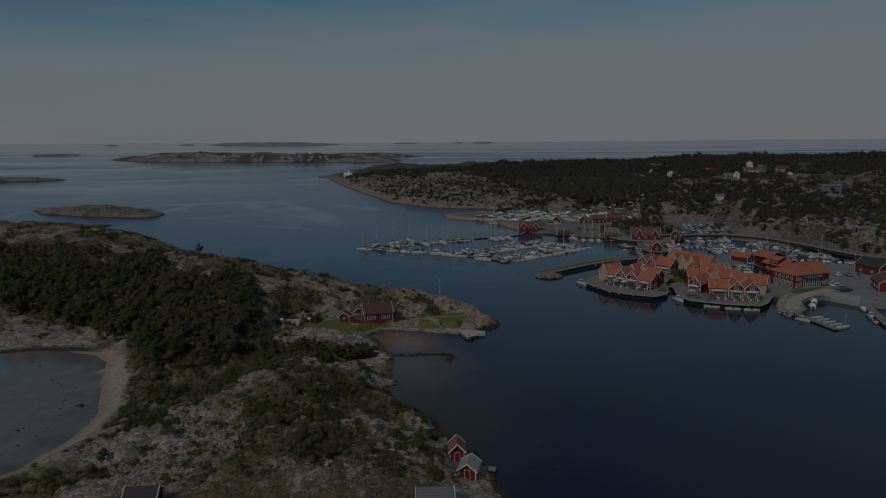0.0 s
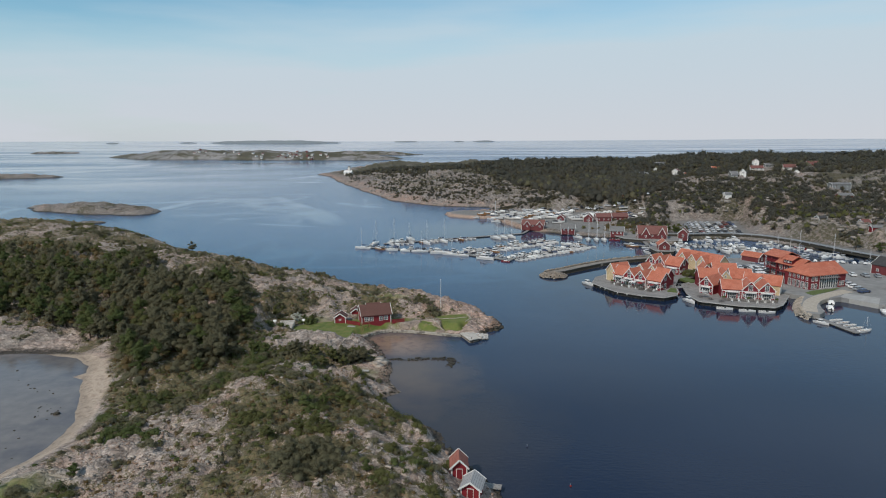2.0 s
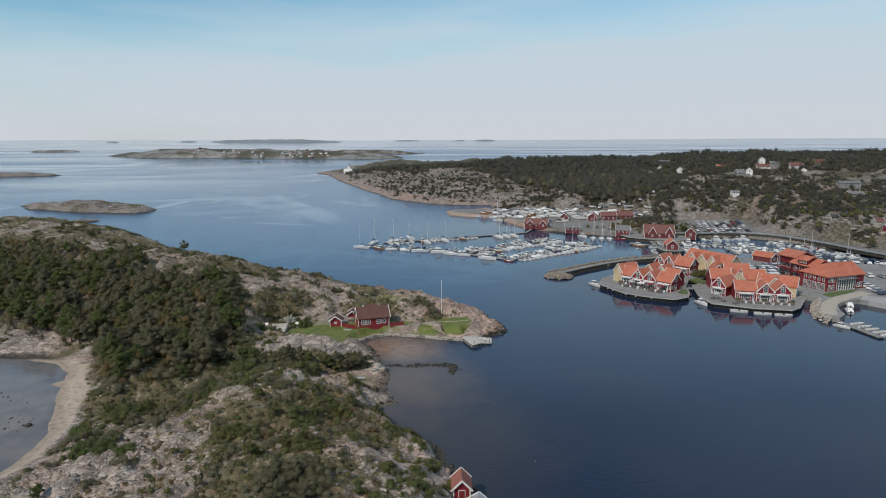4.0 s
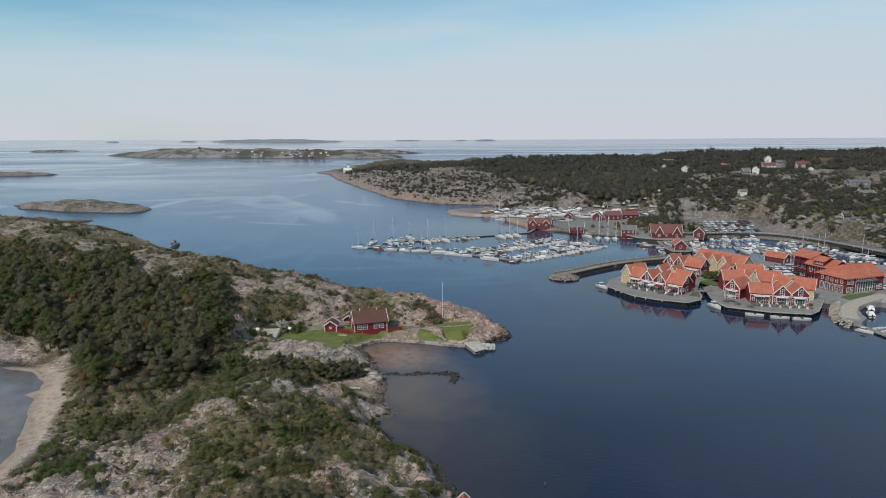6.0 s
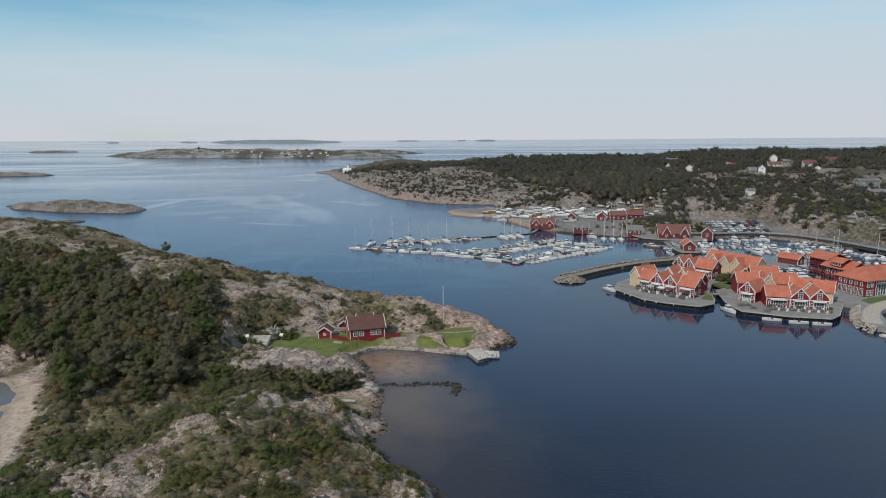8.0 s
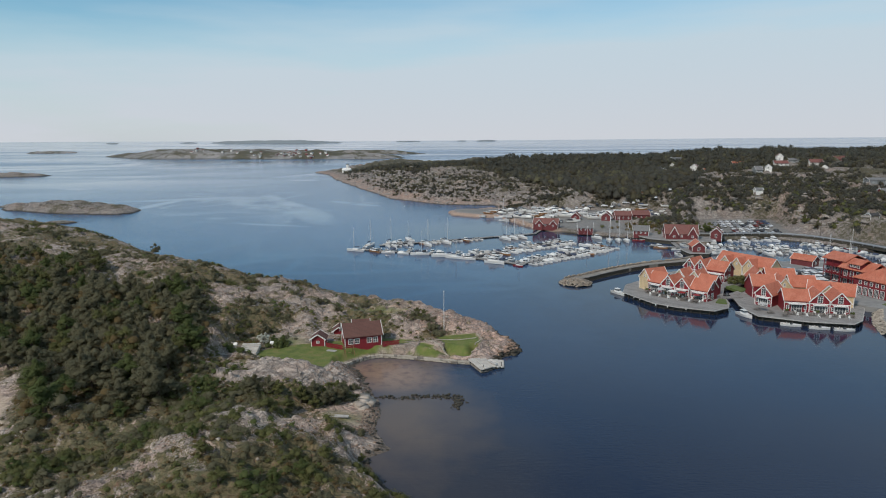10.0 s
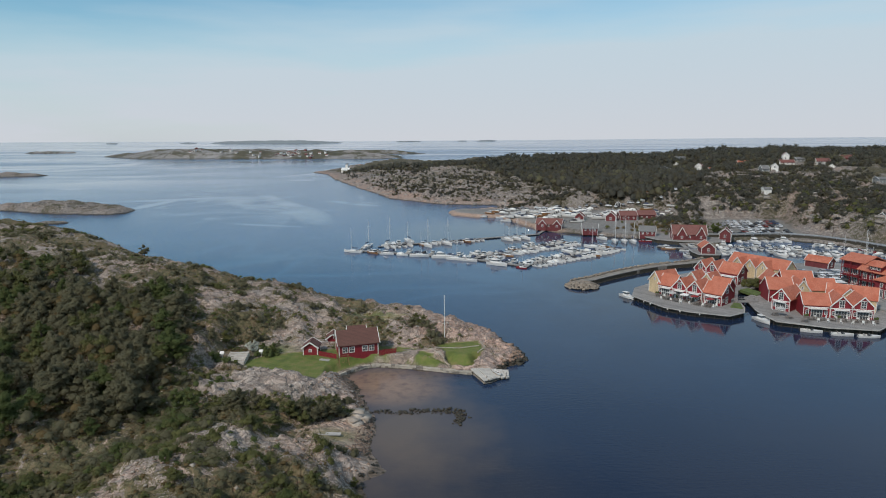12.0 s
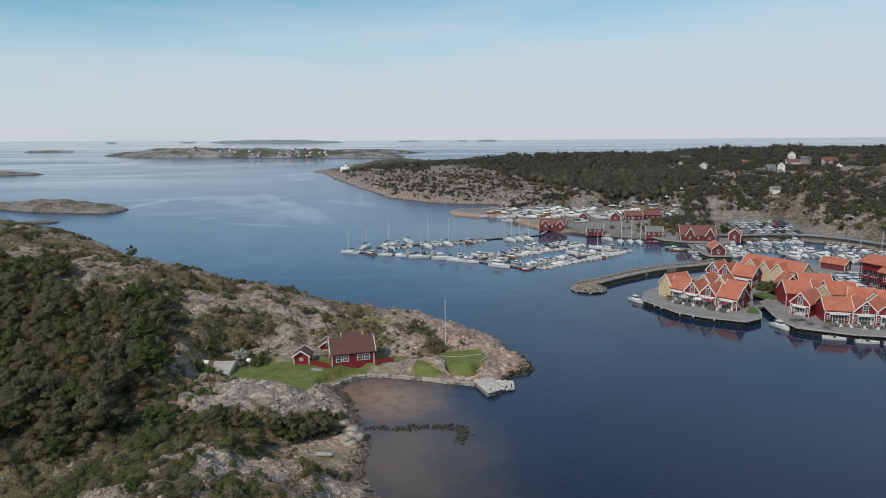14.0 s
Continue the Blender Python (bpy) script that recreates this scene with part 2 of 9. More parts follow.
def water_material():
    k = Mat("sea_water", 0.06)
    k.b.inputs["IOR"].default_value = 1.33
    x, y, z = k.xyz()
    warp = k.noise(0.02, 3)

    def pool(cx, cy, rx, ry, soft=0.55):
        dx, dy = k.math("DIVIDE", k.math("SUBTRACT", x, cx), rx), k.math("DIVIDE", k.math("SUBTRACT", y, cy), ry)
        r = k.math("SQRT", k.math("ADD", k.math("MULTIPLY", dx, dx), k.math("MULTIPLY", dy, dy)))
        return k.span(k.math("ADD", r, k.math("MULTIPLY", k.math("SUBTRACT", k.noise(0.12, 5), 0.5), 0.7)), soft, 1.1, 1.0, 0.0)

    deep = k.mix(k.span(warp, 0.35, 0.65), (0.011, 0.019, 0.042), (0.013, 0.023, 0.050))
    bed = k.ramp(k.noise(0.5, 5), [(0.3, (0.165, 0.100, 0.060)), (0.55, (0.285, 0.175, 0.102)), (0.75, (0.21, 0.14, 0.085))])
    lag = k.ramp(k.noise(0.3, 5), [(0.3, (0.170, 0.152, 0.136)), (0.7, (0.215, 0.190, 0.170))])
    c = deep
    c = k.mix(k.math("MULTIPLY", pool(4, 116, 22, 40, 0.1), 0.7), c, (0.046, 0.042, 0.042))
    c = k.mix(k.math("MULTIPLY", pool(-5, 148, 17, 27, 0.15), 0.9), c, (0.130, 0.096, 0.070))
    c = k.mix(pool(-9, 168, 15, 12, 0.2), c, bed)
    c = k.mix(pool(-118, 122, 70, 62), c, lag)
    # calm slicks among the breeze of the open sound; the harbour itself lies in the lee
    bend = k.mapped((1.0, 1.5, 1), (0, 0, 0.5))
    def curl(scale, vec, width):
        t = k.n.new("ShaderNodeTexNoise")
        t.inputs["Scale"].default_value, t.inputs["Detail"].default_value, t.inputs["Distortion"].default_value = scale, 3.0, 0.9
        k.link(vec, t.inputs["Vector"])
        return k.span(k.math("ABSOLUTE", k.math("SUBTRACT", t.outputs["Fac"], 0.5)), 0.0, width, 1.0, 0.0)

    wide = k.span(k.noise(0.0042, 4, k.mapped((1, 1, 1), (0, 0, 1.2))), 0.46, 0.60)
    calm = k.math("MULTIPLY", k.math("MAXIMUM", curl(0.0034, bend, 0.022), curl(0.0052, k.mapped((1.6, 0.8, 1), (0, 0, -0.6)), 0.016)), wide)
    calm = k.math("MAXIMUM", calm, k.math("MULTIPLY", k.span(k.math("ADD", k.noise(0.0022, 6, bend, 0.62), k.span(x, -120, -520, 0.0, 0.09)), 0.54, 0.66), 0.65))
    drift = k.math("MULTIPLY", k.math("SUBTRACT", k.noise(0.012, 5), 0.5), 1.5)
    fray = k.span(k.noise(0.02, 5, k.mapped((1, 0.4, 1))), 0.36, 0.56)

    def streak(ax, ay, bx, by, half, force=1.0):
        """A slick that lies along the line a-b."""
        L = math.hypot(bx - ax, by - ay)
        ux, uy = (bx - ax) / L, (by - ay) / L
        dx, dy = k.math("SUBTRACT", x, (ax + bx) / 2), k.math("SUBTRACT", y, (ay + by) / 2)
        along = k.math("DIVIDE", k.math("ADD", k.math("MULTIPLY", dx, ux), k.math("MULTIPLY", dy, uy)), L * 0.56)
        across = k.math("ADD", k.math("DIVIDE", k.math("SUBTRACT", k.math("MULTIPLY", dy, ux), k.math("MULTIPLY", dx, uy)), half), drift)
        r = k.math("ADD", k.math("MULTIPLY", along, along), k.math("MULTIPLY", across, across))
        return k.span(r, 0.15, 1.0, force, 0.0)

    slick = streak(-146, 592, -116, 523, 9)
    for a in ((-122, 534, -92, 490, 9), (-98, 500, -60, 400, 14, 0.7), (-100, 471, -78, 458, 14), (-118, 409, -70, 392, 3.5, 0.8), (-142, 432, -127, 429, 7, 0.7), (-177, 534, -161, 533, 12, 0.7), (-209, 484, -202, 560, 8),
              (-80, 536, -40, 495, 8, 0.9), (-196, 826, -150, 926, 10), (-168, 780, -132, 776, 14, 0.8), (-700, 1378, -360, 1084, 60), (-1020, 1563, -700, 1400, 60), (-610, 985, -500, 1110, 45, 0.9), (-416, 704, -326, 657, 14), (-360, 752, -345, 812, 20, 0.7)):
        slick = k.math("MAXIMUM", slick, streak(*a))
    calm = k.math("MAXIMUM", k.math("MULTIPLY", calm, 0.55), k.math("MULTIPLY", slick, fray))
    swath = k.span(k.noise(1.0, 5, k.mapped((0.0018, 0.0052, 1), (0, 0, 0.35)), 0.6), 0.45, 0.56)
    swath = k.math("MULTIPLY", swath, k.math("MULTIPLY", k.span(x, -130, -380, 0.0, 0.85), k.span(y, 520, 760)))
    calm = k.math("MAXIMUM", calm, swath)
    # lee also keeps the body colour dark, standing in for dark shore reflections
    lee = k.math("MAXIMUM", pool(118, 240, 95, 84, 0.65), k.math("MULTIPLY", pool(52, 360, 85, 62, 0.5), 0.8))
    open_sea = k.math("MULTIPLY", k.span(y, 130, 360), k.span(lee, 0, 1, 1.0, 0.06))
    far_sea = k.math("MULTIPLY", k.span(y, 600, 2200), k.span(y, 2200, 4000, 1.0, 0.2))
    band = k.span(k.noise(1.0, 4, k.mapped((0.0011, 0.0052, 1), (0, 0, 0.06))), 0.42, 0.60, -0.30, 0.34)
    k.rough(k.math("MULTIPLY", k.span(y, 900, 3000, 1.0, 0.6), k.math("ADD", k.math("ADD", 0.045, k.math("MULTIPLY", pool(-5, 158, 22, 28, 0.3), 0.16)), k.math("MULTIPLY", open_sea, k.math("ADD", k.span(calm, 0, 1, 0.13, 0.04), k.math("MULTIPLY", far_sea, k.span(band, -0.30, 0.34, 0.11, -0.03)))))))
    gloss = k.math("ADD", k.span(calm, 0, 1, -0.14, 0.95), k.math("MULTIPLY", far_sea, band))
    k.link(k.math("ADD", 0.5, k.math("MULTIPLY", open_sea, gloss)), k.b.inputs["Specular IOR Level"])
    # sky reflection on the farther water is painted as a brighter blue body colour
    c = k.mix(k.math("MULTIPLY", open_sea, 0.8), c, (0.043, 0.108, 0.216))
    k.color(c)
    w = k.math("ADD", k.noise(0.9, 3, k.mapped((1, 1.6, 1), (0, 0, 0.2))), k.math("MULTIPLY", k.noise(0.16, 3), 0.8))
    w = k.math("ADD", w, k.math("MULTIPLY", k.noise(1.0, 2, k.mapped((0.35, 2.2, 1), (0, 0, -0.25))), 0.7))
    k.bump(k.math("MULTIPLY", k.math("MULTIPLY", w, k.span(open_sea, 0, 1, 0.6, 1.0)), k.math("MULTIPLY", k.math("MULTIPLY", k.span(lee, 0, 1, 1.0, 0.5), k.span(y, 1500, 3800, 1.0, 0.22)), k.span(calm, 0, 1, 1.0, 0.12))), 0.06, 0.5)
    return k.m


M_ISLAND = land_material("gneiss_and_heath", (0.25, 0.204, 0.172), (0.56, 0.48, 0.415), (0.56, 0.39, 0.305))
M_MAIN = land_material("coastal_rock", (0.175, 0.152, 0.136), (0.44, 0.385, 0.34), (0.44, 0.30, 0.225), 0.45, 1.0, ((0.19, 0.125, 0.095), (0.44, 0.31, 0.235), (0.27, 0.19, 0.15)))
# far land: haze painted as paler, greyer, low-contrast rock colours
M_FARLAND = land_material("haze_tinted_rock", (0.25, 0.235, 0.225), (0.38, 0.36, 0.34), (0.37, 0.31, 0.27), 0.35, 0.07)
M_WATER = water_material()
M_RED = boards("falu_red_boards", (0.215, 0.014, 0.021))
M_REDDARK = boards("dark_red_boards", (0.18, 0.014, 0.020))
# red boarding of the farther houses, its colour dulled for distance haze
M_REDDULL = boards("haze_dulled_red_boards", (0.150, 0.028, 0.030))
M_CREAM = boards("cream_boards", (0.56, 0.43, 0.26))
M_WHITEB = boards("white_boards", (0.74, 0.72, 0.68))
M_GREYB = boards("grey_boards", (0.20, 0.21, 0.21))
M_ORANGE = tiles("orange_pantiles", (0.43, 0.112, 0.058), (0.55, 0.20, 0.125))
M_BROWNTILE = tiles("brown_red_tiles", (0.115, 0.048, 0.036), (0.15, 0.066, 0.05))
M_REDTILE = tiles("dull_red_tiles", (0.175, 0.064, 0.052), (0.215, 0.09, 0.074))
M_BOATHOUSE = tiles("weathered_red_pantiles", (0.30, 0.10, 0.07), (0.36, 0.14, 0.10))
M_PALEROOF = tiles("pale_roofing", (0.34, 0.335, 0.33), (0.42, 0.415, 0.41))
M_DARKROOF = tiles("dark_roofing", (0.045, 0.042, 0.04), (0.065, 0.06, 0.058))
M_GREYROOF = tiles("grey_roofing", (0.16, 0.155, 0.15), (0.22, 0.215, 0.21))
M_MAST = plain("pale_spar", (0.60, 0.60, 0.60), 0.7, grain=0)
M_WHITE = plain("white_paint", (0.70, 0.69, 0.66), 0.5)
M_GEL = plain("white_gelcoat", (0.60, 0.585, 0.56), 0.22, vary=0.06)
M_GELGREY = plain("grey_canvas", (0.40, 0.39, 0.375), 0.85)
M_BLUECANVAS = plain("blue_canvas", (0.045, 0.06, 0.10), 0.85)
M_DARKCANVAS = plain("black_canvas", (0.03, 0.03, 0.035), 0.85)
M_REDHULL = plain("red_gelcoat", (0.22, 0.025, 0.025), 0.25)
M_BENCH = plain("oiled_wood", (0.17, 0.145, 0.125), 0.6)
M_TEAK = plain("varnished_wood", (0.24, 0.12, 0.05), 0.4)
M_ALU = plain("aluminium", (0.55, 0.56, 0.58), 0.55, 0.9, grain=0)
M_GLASSD = plain("curtained_window_glass", (0.07, 0.075, 0.08), 0.06, vary=0.05, grain=0)


def planks(name, c, pitch=0.9):
    """Weathered decking in bays of boards, each a little lighter or darker, with stains."""
    k = Mat(name, 0.85)
    x, y, z = k.xyz()
    run = k.math("DIVIDE", k.math("ADD", k.math("MULTIPLY", x, 0.72), k.math("MULTIPLY", y, 0.69)), pitch)
    tone = k.n.new("ShaderNodeTexWhiteNoise")
    tone.noise_dimensions = "1D"
    k.link(k.math("FLOOR", run), tone.inputs["W"])
    stain = k.noise(0.35, 6)
    base = k.mix(tone.outputs["Value"], tuple(v * 0.78 for v in c), tuple(v * 1.18 for v in c))
    base = k.mix(k.span(stain, 0.45, 0.7, 0, 0.6), base, tuple(v * 0.6 for v in c))
    base = k.mix(k.math("LESS_THAN", k.math("FRACT", run), 0.06), base, tuple(v * 0.4 for v in c))
    k.color(k.mix(k.span(k.noise(6.0, 3), 0.4, 0.7, 0, 0.3), base, tuple(v * 0.6 for v in c)))
    k.bump(k.noise(4.0, 3), 0.01, 0.5)
    return k.m


M_DECK = planks("weathered_decking", (0.255, 0.24, 0.225))
M_BEAM = plain("bleached_timber", (0.36, 0.345, 0.32), 0.85, vary=0.25, scale=0.8)
M_CONC = plain("quay_concrete", (0.34, 0.33, 0.31), 0.9, scale=0.5)
M_PIER = plain("split_pier_stone", (0.46, 0.43, 0.385), 0.9, vary=0.25, scale=0.7, grain=0.02)
M_QUAYTOP = plain("quay_asphalt", (0.225, 0.22, 0.21), 0.9, scale=0.35, vary=0.22)
M_PATH = plain("pale_gravel", (0.40, 0.35, 0.285), 0.9, scale=1.2, vary=0.18)
M_TURF = plain("turf", (0.085, 0.115, 0.03), 0.9, vary=0.35, scale=1.2, grain=0.02)
M_PILE = plain("tarred_timber", (0.035, 0.028, 0.022), 0.8)
M_STONE = plain("quarried_stone", (0.35, 0.305, 0.25), 0.9, vary=0.35, scale=0.6, grain=0.03)
M_MOLE = plain("weathered_rubble", (0.19, 0.168, 0.142), 0.9, vary=0.4, scale=0.6, grain=0.03)
M_MOLEPALE = plain("pale_rubble", (0.27, 0.225, 0.18), 0.9, vary=0.45, scale=0.6, grain=0.03)
M_CAUSEWAY = plain("worn_causeway", (0.235, 0.21, 0.18), 0.9, vary=0.3, scale=0.5, grain=0.01)
M_SCREE = plain("reddish_scree", (0.27, 0.185, 0.135), 0.9, vary=0.4, scale=1.2, grain=0.03)
M_TIDAL = plain("brown_tidal_stone", (0.165, 0.115, 0.085), 0.85, vary=0.5, scale=1.2, grain=0.03)
M_ROCKS = plain("bare_gneiss", (0.36, 0.31, 0.26), 0.9, vary=0.35, scale=0.9, grain=0.04)
M_LEDGE = plain("weathered_ledge", (0.275, 0.242, 0.212), 0.9, vary=0.45, scale=0.25, grain=0.05)
M_WALLSTONE = plain("lichened_wall_stone", (0.37, 0.33, 0.275), 0.9, vary=0.3, scale=0.9, grain=0.03)
M_DARKSTONE = plain("weedy_stone", (0.045, 0.038, 0.026), 0.8, vary=0.4, grain=0.03)
M_ASPH = plain("asphalt", (0.20, 0.195, 0.185), 0.9, scale=0.4, vary=0.2)
M_BARK = plain("bark", (0.085, 0.060, 0.045), 0.9, vary=0.3)
M_FOL_DARK = foliage("pine_needles", (0.130, 0.123, 0.076), (0.218, 0.202, 0.122), (0.182, 0.172, 0.100))
# mainland pines: greyer, low-contrast greens carry the haze in their colour
M_FOL_PINE = foliage("haze_tinted_pine_needles", (0.077, 0.081, 0.066), (0.117, 0.119, 0.096), (0.123, 0.111, 0.088))
M_FOL_MID = foliage("shrub_leaves", (0.098, 0.106, 0.042), (0.198, 0.196, 0.078), (0.174, 0.174, 0.064))
M_FOL_FRESH = foliage("fresh_leaves", (0.075, 0.101, 0.034), (0.154, 0.181, 0.066), (0.136, 0.153, 0.054))
M_FOL_DRY = foliage("heather_twigs", (0.111, 0.081, 0.039), (0.245, 0.175, 0.083), (0.201, 0.149, 0.063))
M_BLOSSOM = foliage("white_blossom", (0.42, 0.43, 0.34), (0.85, 0.85, 0.80))
# distance haze is painted in: one flat blue-grey for the horizon isles
M_HORIZON = plain("haze_tinted_isle", (0.20, 0.225, 0.235), 0.95, scale=0.004, vary=0.05, grain=0)


# ---- mesh helpers ----
def link_mesh(name, me, parent=None, label="", mat=None):
    ob = new(name, me)
    if parent is not None:
        ob.parent = parent
    if label:
        ob["label"] = label
    if mat is not None and not me.materials:
        me.materials.append(mat)
    return ob


def part(name, bm, material, parent, label=""):
    me = bpy.data.meshes.new(name)
    bm.to_mesh(me)
    bm.free()
    me.materials.append(material)
    return link_mesh(name, me, parent, label)


def mesh_of(name, verts, faces, material, smooth=False):
    me = bpy.data.meshes.new(name)
    me.from_pydata([tuple(v) for v in verts], [], [tuple(f) for f in faces])
    me.materials.append(material)
    if smooth:
        me.polygons.foreach_set("use_smooth", [True] * len(me.polygons))
    me.update()
    return me


def thing(name, label, category, m=None, group="", kind=""):
    ob = tagged(new(name), label, category, group, kind)
    if m is not None:
        ob.matrix_world = m
    return ob


def box(bm, x0, x1, y0, y1, z0, z1, m=None):
    vs = [bm.verts.new((x, y, z)) for z in (z0, z1) for y in (y0, y1) for x in (x0, x1)]
    for f in ((0, 2, 3, 1), (4, 5, 7, 6), (0, 1, 5, 4), (2, 6, 7, 3), (0, 4, 6, 2), (1, 3, 7, 5)):
        bm.faces.new([vs[i] for i in f])
    if m is not None:
        bmesh.ops.transform(bm, matrix=m, verts=vs)
    return vs


def bar(bm, a, b, w, h=None, up=(0, 0, 1)):
    """A straight timber of width w and height h from a to b."""
    a, b, h = Vector(a), Vector(b), h or w
    d = (b - a).normalized()
    side = d.cross(Vector(up))
    side = side.normalized() if side.length > 1e-5 else Vector((1, 0, 0))
    top = side.cross(d).normalized()
    vs = [bm.verts.new(p + side * sx * w / 2 + top * sz * h / 2) for p in (a, b) for sx, sz in ((-1, -1), (1, -1), (1, 1), (-1, 1))]
    for f in ((3, 2, 1, 0), (4, 5, 6, 7), (0, 1, 5, 4), (1, 2, 6, 5), (2, 3, 7, 6), (3, 0, 4, 7)):
        bm.faces.new([vs[i] for i in f])


def rod(bm, a, b, r0, r1=None, seg=6):
    a, b, r1 = Vector(a), Vector(b), r0 if r1 is None else r1
    d = (b - a).normalized()
    side = d.orthogonal().normalized()
    other = d.cross(side)
    rings = []
    for p, r in ((a, r0), (b, r1)):
        rings.append([bm.verts.new(p + (side * math.cos(2 * math.pi * i / seg) + other * math.sin(2 * math.pi * i / seg)) * r) for i in range(seg)])
    for i in range(seg):
        j = (i + 1) % seg
        bm.faces.new((rings[0][i], rings[0][j], rings[1][j], rings[1][i]))
    bm.faces.new(rings[0][::-1])
    bm.faces.new(rings[1])


def prism(bm, pts, z0, z1):
    """A slab with the plan pts (counter-clockwise) between two heights."""
    lo, hi = [bm.verts.new((x, y, z0)) for x, y in pts], [bm.verts.new((x, y, z1)) for x, y in pts]
    n = len(pts)
    for i in range(n):
        bm.faces.new((lo[i], lo[(i + 1) % n], hi[(i + 1) % n], hi[i]))
    bm.faces.new(hi)
    bm.faces.new(lo[::-1])


# ---- terrain arithmetic ----
TABLE = np.random.RandomState(7).rand(256, 256)


def vnoise(x, y, seed=0):
    x, y = np.asarray(x, float) + seed * 37.7, np.asarray(y, float) + seed * 91.3
    i, j = np.floor(x).astype(int), np.floor(y).astype(int)
    u, v = x - i, y - j
    u, v = u * u * (3 - 2 * u), v * v * (3 - 2 * v)
    a, b = TABLE[i & 255, j & 255], TABLE[(i + 1) & 255, j & 255]
    c, d = TABLE[i & 255, (j + 1) & 255], TABLE[(i + 1) & 255, (j + 1) & 255]
    return (a * (1 - u) + b * u) * (1 - v) + (c * (1 - u) + d * u) * v


def fbm(x, y, seed=0, octaves=4):
    total, amp, norm = 0.0, 1.0, 0.0
    for o in range(octaves):
        total, norm = total + amp * vnoise(x * 2**o, y * 2**o, seed + o), norm + amp
        amp *= 0.5
    return total / norm


def inside(x, y, poly):
    """Distance to the outline of poly, positive inside it."""
    x, y = np.asarray(x, float), np.asarray(y, float)
    best, odd = np.full(x.shape, 1e9), np.zeros(x.shape, bool)
    for (ax, ay), (bx, by) in zip(poly, poly[1:] + poly[:1]):
        ex, ey = bx - ax, by - ay
        t = np.clip(((x - ax) * ex + (y - ay) * ey) / (ex * ex + ey * ey), 0, 1)
        best = np.minimum(best, np.hypot(x - ax - t * ex, y - ay - t * ey))
        if ay != by:
            cross = (ay > y) != (by > y)
            odd ^= cross & (x < ax + (y - ay) / (by - ay) * ex)
    return np.where(odd, best, -best)


def step(v, a, b):
    t = np.clip((v - a) / (b - a), 0, 1)
    return t * t * (3 - 2 * t)


def hill(x, y, cx, cy, r, r2=None):
    return np.exp(-((x - cx) / r) ** 2 - ((y - cy) / (r2 or r)) ** 2)


def sheet(name, xs, ys, height, attrs, material, floor=0.0):
    """A grid of ground with its heights and its named cover values."""
    X, Y = np.meshgrid(xs, ys)
    Z = height(X, Y)
    nx, ny = len(xs), len(ys)
    idx = np.arange(nx * ny).reshape(ny, nx)
    faces = np.stack([idx[:-1, :-1], idx[:-1, 1:], idx[1:, 1:], idx[1:, :-1]], -1).reshape(-1, 4)
    low = Z.ravel()[faces].max(1) > -2.2 + floor
    faces = faces[low]
    used = np.unique(faces)
    remap = np.full(nx * ny, -1)
    remap[used] = np.arange(len(used))
    faces = remap[faces]
    co = np.stack([X.ravel(), Y.ravel(), Z.ravel()], 1)[used]
    me = bpy.data.meshes.new(name)
    me.vertices.add(len(co))
    me.vertices.foreach_set("co", co.ravel())
    me.loops.add(faces.size)
    me.loops.foreach_set("vertex_index", faces.ravel())
    me.polygons.add(len(faces))
    me.polygons.foreach_set("loop_start", np.arange(len(faces)) * 4)
    me.polygons.foreach_set("use_smooth", np.ones(len(faces), bool))
    me.update(calc_edges=True)
    for key in ("veg", "sand", "lawn", "paved", "pink"):
        layer = me.attributes.new(key, "FLOAT", "POINT")
        values = attrs[key](X, Y, Z).ravel()[used] if key in attrs else np.zeros(len(used))
        layer.data.foreach_set("value", values.astype(np.float32))
    me.materials.append(material)
    return new(name, me)


# ---- sea ----
def sea_rim(x, y):
    """The far rim of the sea sheet, lifted to where the horizon stands."""
    t = np.clip((np.hypot(x, y) - 2500) / 2400, 0, 1.3)
    return 13 * t * t


def build_sea():
    g = np.concatenate([-np.geomspace(6000, 60, 60), np.linspace(-40, 40, 5), np.geomspace(60, 6000, 60)])
    xs, ys = g + 20, g + 250
    X, Y = np.meshgrid(xs, ys)
    n = len(xs)
    verts = np.stack([X.ravel(), Y.ravel(), sea_rim(X, Y).ravel()], 1)
    faces = [(j * n + i, j * n + i + 1, (j + 1) * n + i + 1, (j + 1) * n + i) for j in range(len(ys) - 1) for i in range(n - 1)]
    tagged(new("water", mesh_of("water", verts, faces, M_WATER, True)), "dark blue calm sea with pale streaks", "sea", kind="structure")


build_sea()

# ---- near island ----
ISLE = [(60, -160), (30, 20), (17.5, 77), (12.6, 88), (11.2, 93), (6.9, 103.6), (3.3, 109.5), (1.5, 114.7), (-2.2, 120), (-6.2, 124.6), (-9.2, 131.0), (-5.8, 134.9), (-8.6, 138.6), (-10.6, 143), (-10.2, 148.7), (-9.0, 151.7),
        (-10.0, 156), (-11.6, 160.8), (-13.7, 166), (-16.7, 171.3), (-14.4, 175.2), (-11.0, 176.9), (-4.9, 175.6), (1.0, 173.9), (6.2, 172.3), (9, 171.6), (14, 171.8), (15.6, 176.3), (18.5, 178.4), (20.9, 181.2),
        (19.6, 186.6), (17.3, 191.5), (14.6, 199), (10.7, 208), (5, 213.7), (-2.3, 220), (-8, 224), (-25, 232), (-50, 246), (-75, 262), (-104, 290), (-140, 325), (-185, 362), (-250, 400), (-320, 430), (-430, 430), (-430, -160)]
